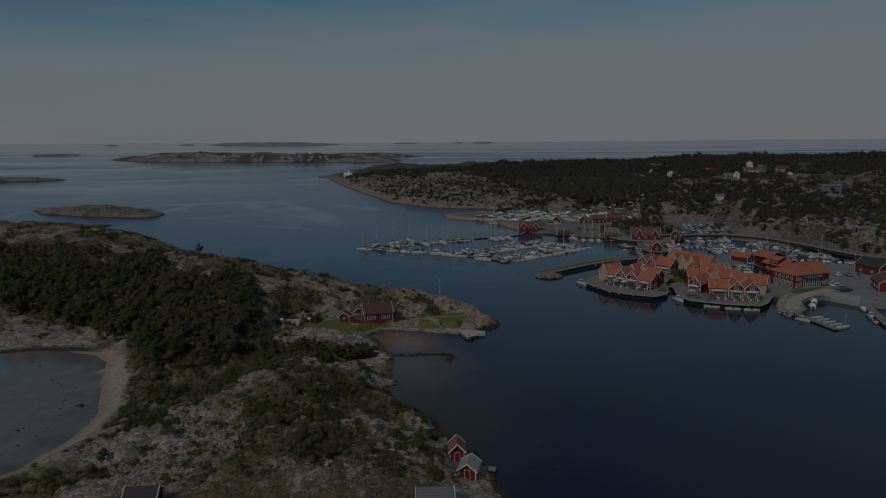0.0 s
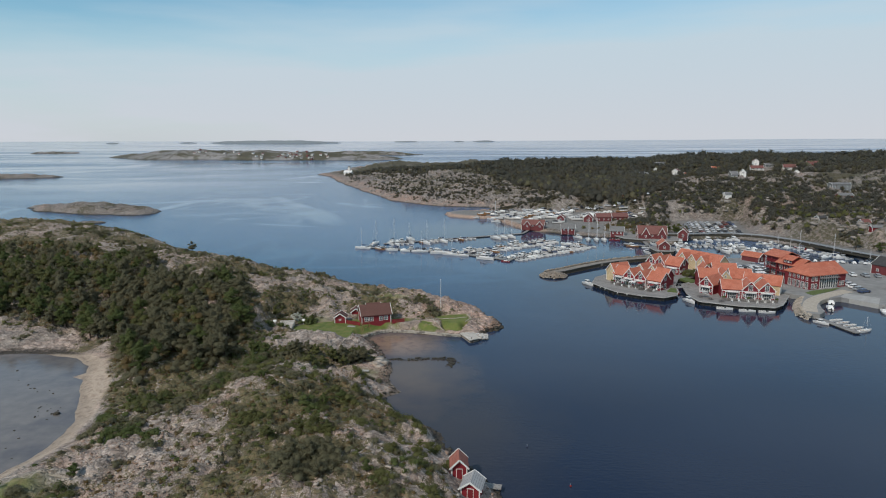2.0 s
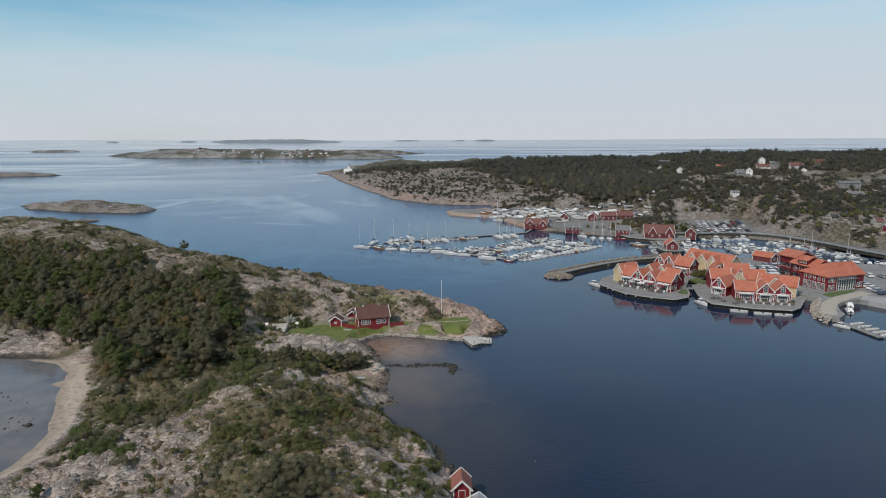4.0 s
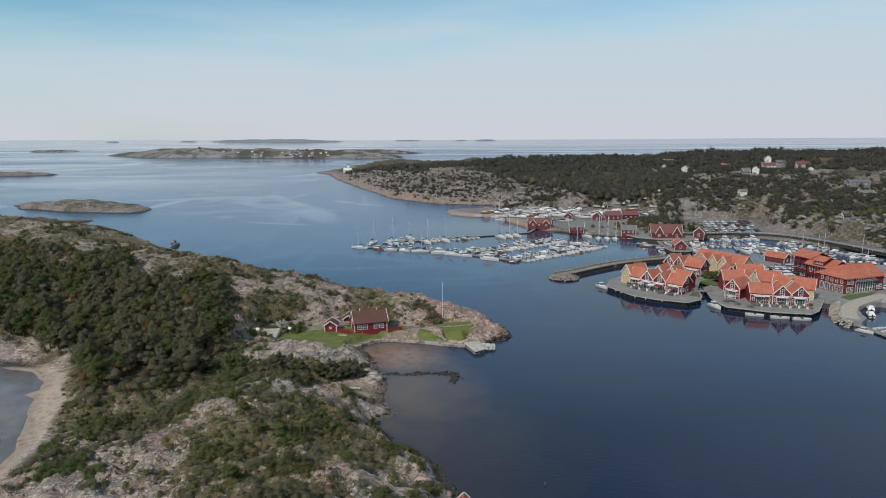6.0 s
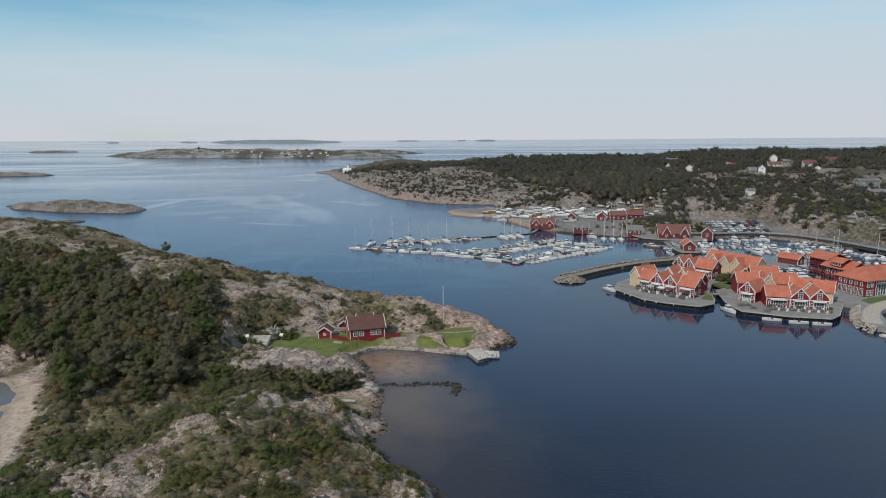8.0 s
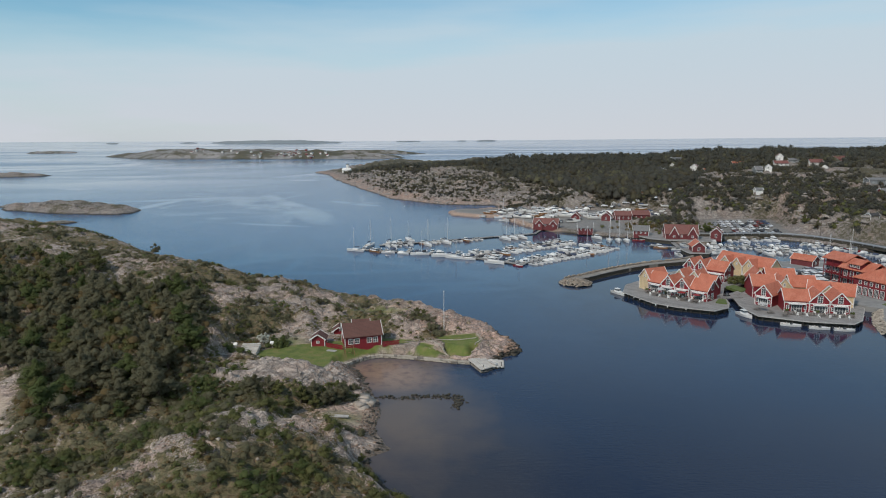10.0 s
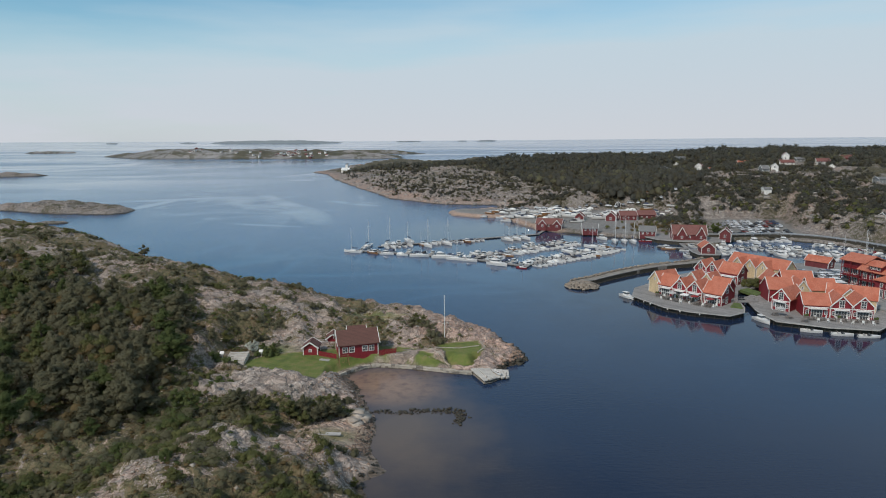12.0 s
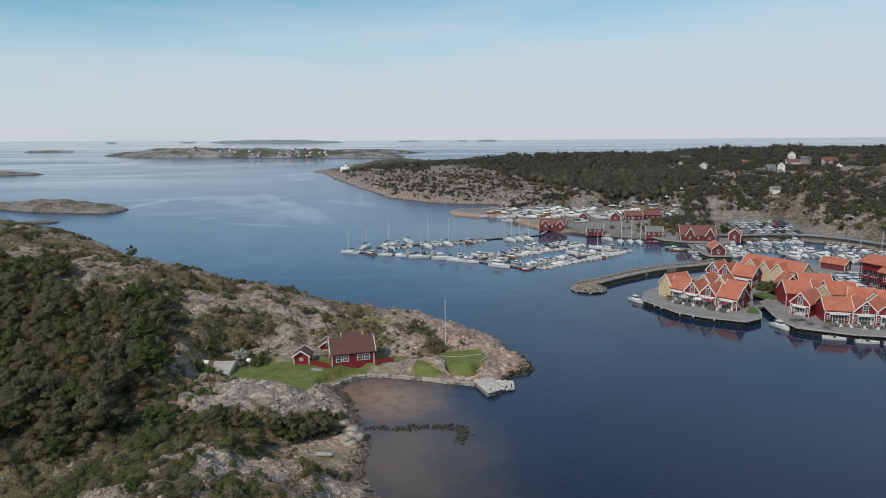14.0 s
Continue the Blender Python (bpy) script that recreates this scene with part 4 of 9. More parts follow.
def row_house(origin, turn, s0, v0, width, depth, eave, ridge, kind, wall, front="full", end_win=False, label=""):
    """One unit of the waterfront rows. kind 'gable': gable to the front; 'eave': ridge along the front. Front faces local -y."""
    colour = "red" if wall is M_RED else "cream"
    h = thing("row_house", label or f"{colour} boarded waterfront row house with orange pantile roof and white trim", "house",
              pose(origin[0], origin[1], DECK_Z, 0, 0, turn) @ pose(s0, v0, 0), "waterfront row houses")
    bm = bmesh.new()
    if kind == "gable":
        prof = [(0, -0.6), (width, -0.6), (width, eave), (width / 2, ridge), (0, eave)]
        a, b = [bm.verts.new((x, 0, z)) for x, z in prof], [bm.verts.new((x, depth, z)) for x, z in prof]
        for i in range(5):
            j = (i + 1) % 5
            bm.faces.new((a[i], b[i], b[j], a[j]))
        bm.faces.new(a)
        bm.faces.new(b[::-1])
        bmesh.ops.recalc_face_normals(bm, faces=bm.faces)
    else:
        gable_body(bm, width, depth, eave, ridge, base=-0.6)
        bmesh.ops.recalc_face_normals(bm, faces=bm.faces)
    part("wall", bm, wall, h)
    bm = bmesh.new()
    if kind == "gable":
        roof_slabs(bm, depth, width, eave, ridge, swap=True, over=0.3)
    else:
        roof_slabs(bm, width, depth, eave, ridge, over=0.3)
    bmesh.ops.recalc_face_normals(bm, faces=bm.faces)
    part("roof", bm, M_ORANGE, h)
    for e in ((-0.33, depth + 0.33) if kind == "gable" else (-0.33, width + 0.33)):
        bm = bmesh.new()
        verge(bm, e, width if kind == "gable" else depth, eave, ridge, over=0.3, swap=kind == "gable")
        part("bargeboard", bm, M_WHITE, h)
    for x in (0, width):
        bm = bmesh.new()
        box(bm, x - 0.07, x + 0.07, -0.07, 0.07, 0, eave)
        part("corner_board", bm, M_WHITE, h)
    if front == "full":
        window(h, width * 0.5, -0.03, 0.05, 0, min(2.7, width * 0.55), 2.1, 4, 2, "french_window")
        for x in (0.14, 0.86):
            window(h, width * x, -0.03, 0.85, 0, 0.75, 1.1, 1, 2)
        if kind == "gable":
            window(h, width * 0.5, -0.03, eave - 0.35, 0, 1.3, min(2.0, ridge - eave - 0.1), 2, 3, "gable_window")
        bm = bmesh.new()
        box(bm, 0.08, width - 0.08, -0.055, 0.0, 2.58, 2.8)
        part("string_board", bm, M_WHITE, h, "white board across the front")
        bm = bmesh.new()   # canopy over the terrace doors
        box(bm, width * 0.14, width * 0.86, -0.85, 0, 2.44, 2.52)
        box(bm, width * 0.14, width * 0.86, -0.9, -0.83, 2.38, 2.54)
        for x in (0.15, 0.85):
            bar(bm, (width * x, -0.8, 0), (width * x, -0.8, 2.42), 0.08)
        part("canopy", bm, M_WHITE, h, "white timber terrace canopy")
    elif front == "dormer":
        window(h, width * 0.5, -0.03, eave + 0.1, 0, 0.6, 1.0, 2, 2, "gable_window")
    if end_win:
        for z in (0.3, eave - 0.2):
            window(h, width + 0.03, depth * 0.5, z, 90, 1.5, 1.9, 2, 2)
        window(h, width + 0.03, depth * 0.18, 0.9, 90, 0.8, 1.1, 1, 2)
    return h


def rows_of_houses():
    A, ta = (68.0, 232.0), -49
    e, r = 3.35, 5.9
    row_house(A, ta, 0.0, 0, 4.7, 6.2, e, r, "eave", M_RED)
    row_house(A, ta, 4.75, -0.5, 4.3, 6.5, e, r, "gable", M_RED)
    row_house(A, ta, 9.2, -0.5, 4.4, 6.5, e, r, "gable", M_RED)
    row_house(A, ta, 13.8, 0, 5.2, 6.2, e, r, "eave", M_RED, end_win=True)
    row_house((66.6, 236.2), -66, 0, 0, 4.6, 7.5, 3.8, 6.5, "gable", M_CREAM, "dormer")
    row_house(A, ta, 3.6, 8.6, 4.2, 6.0, 3.8, 6.4, "gable", M_CREAM, "dormer")
    row_house(A, ta, 7.9, 9.6, 4.2, 6.0, 3.8, 6.4, "gable", M_CREAM, "dormer")
    row_house(A, ta, 12.2, 6.8, 5.0, 5.6, 3.4, 6.0, "eave", M_RED, "none")
    B, tb = (87.0, 254.5), -51
    row_house(B, tb, 1.0, 0, 4.0, 7.0, 3.6, 6.2, "gable", M_RED)
    row_house(B, tb, 5.1, -0.3, 4.0, 7.0, 3.6, 6.3, "gable", M_RED)
    row_house(B, tb, 9.2, 0, 6.2, 6.4, 3.6, 6.3, "eave", M_RED, end_win=True)
    Cc, tc = (102.5, 259.0), -60
    row_house(Cc, tc, -3.0, 2.6, 20.0, 6.0, 3.9, 6.6, "eave", M_CREAM, "none")
    for s in (0.0, 4.5, 9.0):
        row_house(Cc, tc, s, 0, 4.1, 6.0, 3.5, 6.0, "gable", M_CREAM, "dormer")
    D, td = (97.3, 207.2), -15
    row_house((93.2, 215.2), -52, 0.0, 0, 4.6, 8.2, e, r, "gable", M_RED)
    row_house(D, td, 0.0, 0, 6.1, 6.6, e, 5.7, "eave", M_RED)
    row_house(D, td, 6.15, -0.3, 4.9, 6.9, e, r, "gable", M_RED)
    row_house(D, td, 11.1, -0.3, 4.9, 6.9, e, r, "gable", M_RED)
    E2, te = (96.2, 222.6), -9
    row_house(E2, te, 0.0, 0, 6.5, 6.4, 3.7, 6.4, "eave", M_RED, "none")
    row_house(E2, te, 6.6, -0.4, 4.0, 6.4, 3.6, 6.2, "gable", M_CREAM, "dormer")
    row_house(E2, te, 10.7, 0, 7.2, 6.4, 3.7, 6.4, "eave", M_CREAM, "none")
    F, tf = (108.8, 216.4), -35
    row_house(F, tf, 0.0, 0, 11.5, 6.4, 3.4, 6.1, "eave", M_CREAM, "none", end_win=True)
    row_house(F, tf, 3.4, -0.8, 4.0, 6.4, 3.4, 5.8, "gable", M_CREAM, "dormer")
    G, tg = (100.0, 231.5), -12
    row_house(G, tg, 0.0, 0, 4.6, 7.0, 3.6, 6.3, "gable", M_RED, "dormer")
    row_house(G, tg, 4.7, 0, 8.2, 6.6, 3.8, 6.6, "eave", M_RED, "none")


rows_of_houses()


def hotel():
    base = pose(132.4, 216.9, 1.5, 0, 0, 17)
    h = thing("hotel", "large dark red boarded harbour hotel with orange tile roof", "hotel", base)
    L, W, eave, ridge = 16.4, 10.5, 4.9, 8.1
    bm = bmesh.new()
    box(bm, 0, L, 0, W, -1.0, eave)
    part("wall", bm, M_REDDARK, h)
    bm = bmesh.new()   # roof hipped at one end
    o = 0.5
    lo = [(-o, -o, eave - 0.1), (L + o, -o, eave - 0.1), (L + o, W + o, eave - 0.1), (-o, W + o, eave - 0.1)]
    top = [(4.2, W / 2, ridge), (L + o, W / 2, ridge)]
    v0 = [bm.verts.new((x, y, z + 0.22)) for x, y, z in lo]
    v1 = [bm.verts.new((x, y, z + 0.22)) for x, y, z in top]
    v2 = [bm.verts.new((x, y, z)) for x, y, z in lo]
    for f in ((v0[0], v0[1], v1[1], v1[0]), (v0[2], v0[3], v1[0], v1[1]), (v0[3], v0[0], v1[0]), (v0[1], v0[2], v1[1]), tuple(v2[::-1])):
        bm.faces.new(f)
    for i in range(4):
        j = (i + 1) % 4
        bm.faces.new((v2[i], v2[j], v0[j], v0[i]))
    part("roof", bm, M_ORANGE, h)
    bm = bmesh.new()
    bar(bm, (4.2, W / 2, ridge + 0.27), (L + o, W / 2, ridge + 0.27), 0.3, 0.12)
    part("ridge_tiles", bm, M_ORANGE, h)
    for i in range(8):
        window(h, 4.9 + i * 1.05, -0.03, 0.1, 0, 0.95, 3.6, 1, 3, "tall_window")
    for i in range(8):
        window(h, 4.9 + i * 1.05, -0.03, 4.0, 0, 0.95, 0.7, 1, 1)
    for x in (1.3, 2.9):
        for z in (0.3, 2.9):
            window(h, x, -0.03, z, 0, 1.1, 1.8, 2, 2)
    for x in (14.0, 15.3):
        window(h, x, -0.03, 0.6, 0, 1.0, 1.7, 2, 2)
    for y in (1.2, 3.0, 4.8, 6.6, 8.4):
        window(h, -0.03, y, 0.15, -90, 1.35, 2.4, 3, 1, "french_window")
        window(h, -0.03, y, 3.2, -90, 0.9, 1.2, 1, 2)
    bm = bmesh.new()
    box(bm, 4.2, 13.2, -1.0, -0.05, 3.78, 3.9)
    part("awning", bm, M_GREYROOF, h, "grey flat awning")
    # wings behind, with open balconies
    for px, py, w, d, ev, rg, levels in ((8.6, 21.0, 7.6, 7.0, 7.5, 9.0, (2.7, 5.2)), (6.6, 11.0, 7.0, 9.2, 6.0, 7.9, (2.7,))):
        bm = bmesh.new()
        box(bm, px, px + w, py, py + d, -1.0, ev)
        part("wing", bm, M_REDDARK, h, "red balcony wing")
        bm = bmesh.new()
        roof_slabs(bm, d, w, ev, rg, y0=px, x0=py, over=1.0, thick=0.2, swap=True)
        part("roof", bm, M_ORANGE, h)
        for z in levels:
            bm = bmesh.new()
            box(bm, px - 1.4, px, py + 0.3, py + d - 0.3, z - 0.14, z)
            for k in range(12):
                yy = py + 0.35 + k * (d - 0.8) / 11
                box(bm, px - 1.4, px - 1.33, yy, yy + 0.07, z, z + 0.95)
            box(bm, px - 1.42, px - 1.3, py + 0.3, py + d - 0.3, z + 0.95, z + 1.03)
            part("balcony", bm, M_REDDARK, h)
        for k in range(3):
            bm = bmesh.new()
            yy = py + 0.3 + k * (d - 0.75) / 2
            box(bm, px - 1.42, px - 1.25, yy, yy + 0.17, -0.5, ev - 0.2)
            part("post", bm, M_REDDARK, h)
        for z in (0.3, 3.0, 5.7):
            if z + 1.9 < ev:
                for q in (0.14, 0.38, 0.62, 0.86):
                    window(h, px - 0.03, py + d * q, z, -90, 1.3, 1.9, 2, 2)
                for q in (0.2, 0.5, 0.8):
                    if py > 12:
                        window(h, px + w * q, py - 0.03, z, 0, 1.1, 1.6, 2, 2)
    # raised dormer on the second wing
    bm = bmesh.new()
    roof_slabs(bm, 4.0, 5.0, 7.6, 8.7, y0=6.0, x0=13.5, over=0.5, thick=0.18, swap=True)
    part("roof", bm, M_ORANGE, h)
    bm = bmesh.new()
    box(bm, 6.0, 11.0, 13.5, 17.5, 5.8, 7.6)
    part("dormer", bm, M_REDDARK, h)
    for y in (14.3, 15.5, 16.7):
        window(h, 5.97, y, 6.4, -90, 0.9, 1.0, 1, 2)
    return h


hotel()

# ---- quays ----
QUAY_W = [(59.6, 230.5), (61.0, 227.0), (64.6, 217.5), (70.0, 212.6), (78.7, 208.4), (84.0, 211.5), (86.5, 216.5), (88.5, 225.0), (94.0, 236.0), (103.0, 240.0), (106.0, 236.5), (118, 262), (104, 270), (94, 264), (84, 259), (73, 249), (63.5, 240.5)]
QUAY_E = [(88.3, 214.5), (87.8, 208.8), (88.2, 203.2), (98.4, 197.4), (108.8, 194.8), (113.0, 198.0), (121.5, 209.8), (119.5, 216), (128.5, 220.5), (131, 232), (131, 262), (118, 262), (106.0, 236.5), (98.5, 233.0), (91.5, 227.5)]
QUAY_H = [(122.9, 211.2), (125.1, 209.6), (125.2, 208.4), (118.4, 198.0), (114.6, 189.0), (117.8, 186.4), (121.6, 190.0), (122.6, 193.5), (124.7, 198.2), (128.0, 203.2), (132.0, 206.0), (137.1, 206.4), (143.4, 197.6), (150.0, 194.0), (240, 170), (300, 210), (240, 258), (205, 261), (190, 258), (172, 263), (150, 275), (131, 276), (118, 262), (131, 262), (131, 232), (128.5, 220.5), (119.5, 216)]


def quay(name, pts, top, mat, label, piles=0):
    bm = bmesh.new()
    prism(bm, pts, -1.6 if not piles else top - 0.2, top)
    q = tagged(link_mesh(name, bpy.data.meshes.new(name), None, "", None), label, "quay", kind="structure")
    bm.to_mesh(q.data)
    bm.free()
    q.data.materials.append(mat)
    if piles:
        rnd = random.Random(5)
        for (ax, ay), (bx, by) in zip(pts[:piles], pts[1:piles + 1]):
            n = max(2, int(math.hypot(bx - ax, by - ay) / 2.2))
            for i in range(n):
                f = (i + 0.5) / n
                nx, ny = -(by - ay), bx - ax
                k = 0.25 / math.hypot(nx, ny)
                x, y = ax + (bx - ax) * f + nx * k, ay + (by - ay) * f + ny * k
                bm = bmesh.new()
                rod(bm, (x, y, -1.5), (x + rnd.uniform(-.03, .03), y, top - 0.18), 0.16)
                part("pile", bm, M_PILE, q)
        for (ax, ay), (bx, by) in zip(pts[:piles], pts[1:piles + 1]):
            bm = bmesh.new()
            bar(bm, (ax, ay, top - 0.05), (bx, by, top - 0.05), 0.22, 0.22)
            part("edge_beam", bm, M_BEAM, q, "pale timber edge beam")
        bm = bmesh.new()
        inner = [(x * 0.965 + 0.035 * sum(p[0] for p in pts) / len(pts), y * 0.965 + 0.035 * sum(p[1] for p in pts) / len(pts)) for x, y in pts]
        prism(bm, inner, -1.6, top - 0.25)
        part("quay_core", bm, M_DARKSTONE, q)
    return q


quay("quay_west", QUAY_W, DECK_Z, M_DECK, "grey weathered timber quay on dark piles", 7)
quay("quay_east", QUAY_E, DECK_Z + 0.004, M_DECK, "grey weathered timber quay on dark piles with moored boats", 7)
quay("quay_hall", [(99, 338), (101.5, 330.5), (108.5, 325.5), (116, 322.5), (122.5, 321.2), (128.5, 322.4), (131, 327), (128, 341), (108, 346), (100, 345)], 1.72, M_DECK, "grey timber quay on dark piles before the red harbour hall", 6)
quay("quay_house_deck", [(106.5, 306), (105.4, 300), (105.6, 293.2), (113.4, 292.4), (116.0, 296.5), (117.6, 303), (116, 306)], 1.6, M_DECK, "small grey timber quay on dark piles under the red quay house", 5)
quay("quay_hotel", QUAY_H, 1.5, M_QUAYTOP, "grey asphalt and concrete quay round the hotel")


def cottage():
    m = pose(-18.9, 176.7, 2.45, 0, 0, 16)
    h = gable_house("cottage", "dark red wooden cottage with brown tile roof and white windows", m, 8.3, 5.2, 2.65, 4.9, M_RED, M_BROWNTILE,
                    "cottage", wins=((1.3, 0.8, 1.15, 1.25), (2.7, 0.8, 1.15, 1.25), (5.5, 0.8, 1.15, 1.25), (6.9, 0.8, 1.15, 1.25)), ends=((2.6, 2.6, 0.8, 1.0),), chimney=None)
    gable_house("garden_shed", "small dark red shed with brown roof and white trim", pose(-23.8, 178.4, 2.4, 0, 0, 90), 3.0, 3.0, 1.7, 2.7, M_RED, M_BROWNTILE, "shed",
                ends=((1.5, 0.7, 0.7, 0.6),))
    gable_house("outbuilding", "small red outbuilding with brown roof behind the cottage", pose(-20.6, 187.2, 1.9, 0, 0, 95), 3.0, 2.6, 1.3, 2.2, M_RED, M_BROWNTILE, "shed")
    gable_house("outbuilding", "small red outbuilding with brown roof behind the cottage", pose(-18.6, 189.4, 2.4, 0, 0, 12), 3.8, 2.4, 1.6, 2.5, M_RED, M_BROWNTILE, "shed")
    # boathouses
    for label, m, L, W, e, r, roof in (("red boathouse with red tile roof on the shore rocks", pose(6.4, 96.0, 1.5, 0, 0, 90), 3.0, 2.35, 2.1, 3.25, M_BOATHOUSE),
                                       ("red boathouse with pale grey roof on the shore rocks", pose(8.0, 90.4, 1.2, 0, 0, 75), 3.1, 2.8, 1.75, 2.75, M_PALEROOF)):
        h = gable_house("boathouse", label, m, L, W, e, r, M_RED, roof, "boathouse", base=-2.5)
        bm = bmesh.new()
        for y0 in (W / 2 - 0.5, W / 2 + 0.42):
            box(bm, -0.07, 0.0, y0, y0 + 0.08, 0, 1.8)
        box(bm, -0.07, 0.0, W / 2 - 0.5, W / 2 + 0.5, 1.72, 1.8)
        d = part("door", bm, M_WHITE, h, "white door frame")
        bm = bmesh.new()
        box(bm, -0.045, 0.0, W / 2 - 0.42, W / 2 + 0.42, 0, 1.72)
        part("door_leaf", bm, M_REDDARK, d)
    gable_house("garden_shed", "small red cabin with dark roof on the heath", pose(-43.2, 78.6, float(isle_h(-42, 84)) - 0.5, 0, 0, 4), 4.2, 4.0, 2.2, 3.6, M_RED, M_DARKROOF, "shed", base=-2.5)
    gable_house("garden_shed", "low grey-roofed shed among the shore rocks", pose(-1.0, 76.8, float(isle_h(1, 82)) - 0.7, 0, 0, 2), 4.8, 3.2, 1.8, 2.6, M_GREYB, M_GREYROOF, "shed", base=-2.5)


cottage()


def harbour_houses():
    g = "harbour houses"
    red = "red boarded harbour house with dull red tile roof and white trim"
    hs = [
        ((53.2, 370.5), 1.7, -20, 13.0, 7.0, 2.6, 5.4, M_REDDULL, M_REDTILE, red),
        ((73.0, 352.5), 1.7, -8, 8.6, 5.5, 2.6, 5.0, M_REDDULL, M_GREYROOF, "red harbour shed with grey roof and white trim"),
        ((82.5, 391.0), 2.4, 70, 6.0, 5.5, 2.6, 5.0, M_REDDULL, M_REDTILE, red),
        ((99.0, 387.5), 2.4, 70, 7.0, 6.0, 3.0, 5.6, M_REDDULL, M_REDTILE, red),
        ((102.5, 391.0), 2.4, -4, 9.0, 9.0, 3.2, 5.4, M_REDDULL, M_REDTILE, red),
        ((113.0, 393.0), 2.4, -4, 9.5, 9.0, 3.2, 5.4, M_REDDULL, M_REDTILE, red),
        ((97.2, 341.0), 1.7, -16, 8.2, 6.0, 2.8, 5.2, M_REDDULL, M_GREYROOF, "red quayside shed on piles with grey roof"),
        ((108.6, 329.6), 1.72, -11, 14.5, 9.0, 3.0, 7.2, M_REDDULL, M_REDTILE, red),
        ((134.0, 327.6), 1.8, 62, 6.0, 5.5, 3.0, 5.6, M_REDDULL, M_REDTILE, red),
        ((112.6, 294.8), 1.6, 78, 8.0, 5.8, 2.6, 5.0, M_REDDULL, M_ORANGE, "red boarded quay house with orange tile roof"),
        ((134.9, 271.4), 1.5, -58, 8.0, 5.2, 2.6, 4.4, M_REDDULL, M_ORANGE, "low red boarded hut with orange tile roof"),
    ]
    for (x, y), z, turn, L, W, e, r, wall, roof, label in hs:
        e, r, W = e * 0.86, e * 0.86 + (r - e) * 0.86, W * 0.88
        if roof is not M_ORANGE and L < 9:
            L *= 0.85
        gable_house("harbour_house", label, pose(x, y, z, 0, 0, turn), L, W, e, r, wall, roof, "house", g,
                    wins=[] if roof is M_ORANGE else [(L * f, 0.9, 0.8, 1.0) for f in (0.2, 0.5, 0.8)], ends=((W / 2, 0.6, 1.0, 1.5),))
        if L > 12:
            h = [o for o in scene.objects if o.name.startswith("harbour_house")][-1]
            for f in (0.26, 0.82):
                bm = bmesh.new()
                roof_slabs(bm, W / 2, 3.6, e - 0.2, r - 0.5, y0=L * f - 1.8, x0=-0.6, over=0.3, swap=True)
                part("cross_roof", bm, roof, h)
                bm = bmesh.new()
                verge(bm, -0.92, 3.6, e - 0.2, r - 0.5, y0=L * f - 1.8, over=0.3, swap=True)
                part("bargeboard", bm, M_WHITE, h)
                bm = bmesh.new()
                prof = [(L * f - 1.8, -1.2), (L * f + 1.8, -1.2), (L * f + 1.8, e - 0.2), (L * f, r - 0.5), (L * f - 1.8, e - 0.2)]
                a, b = [bm.verts.new((x2, -0.6, z2)) for x2, z2 in prof], [bm.verts.new((x2, W / 2, z2)) for x2, z2 in prof]
                for i in range(5):
                    bm.faces.new((a[i], b[i], b[(i + 1) % 5], a[(i + 1) % 5]))
                bm.faces.new(a)
                bm.faces.new(b[::-1])
                bmesh.ops.recalc_face_normals(bm, faces=bm.faces)
                part("cross_wing", bm, wall, h)
                window(h, L * f, -0.63, 0.7, 0, 0.9, 1.2)


harbour_houses()


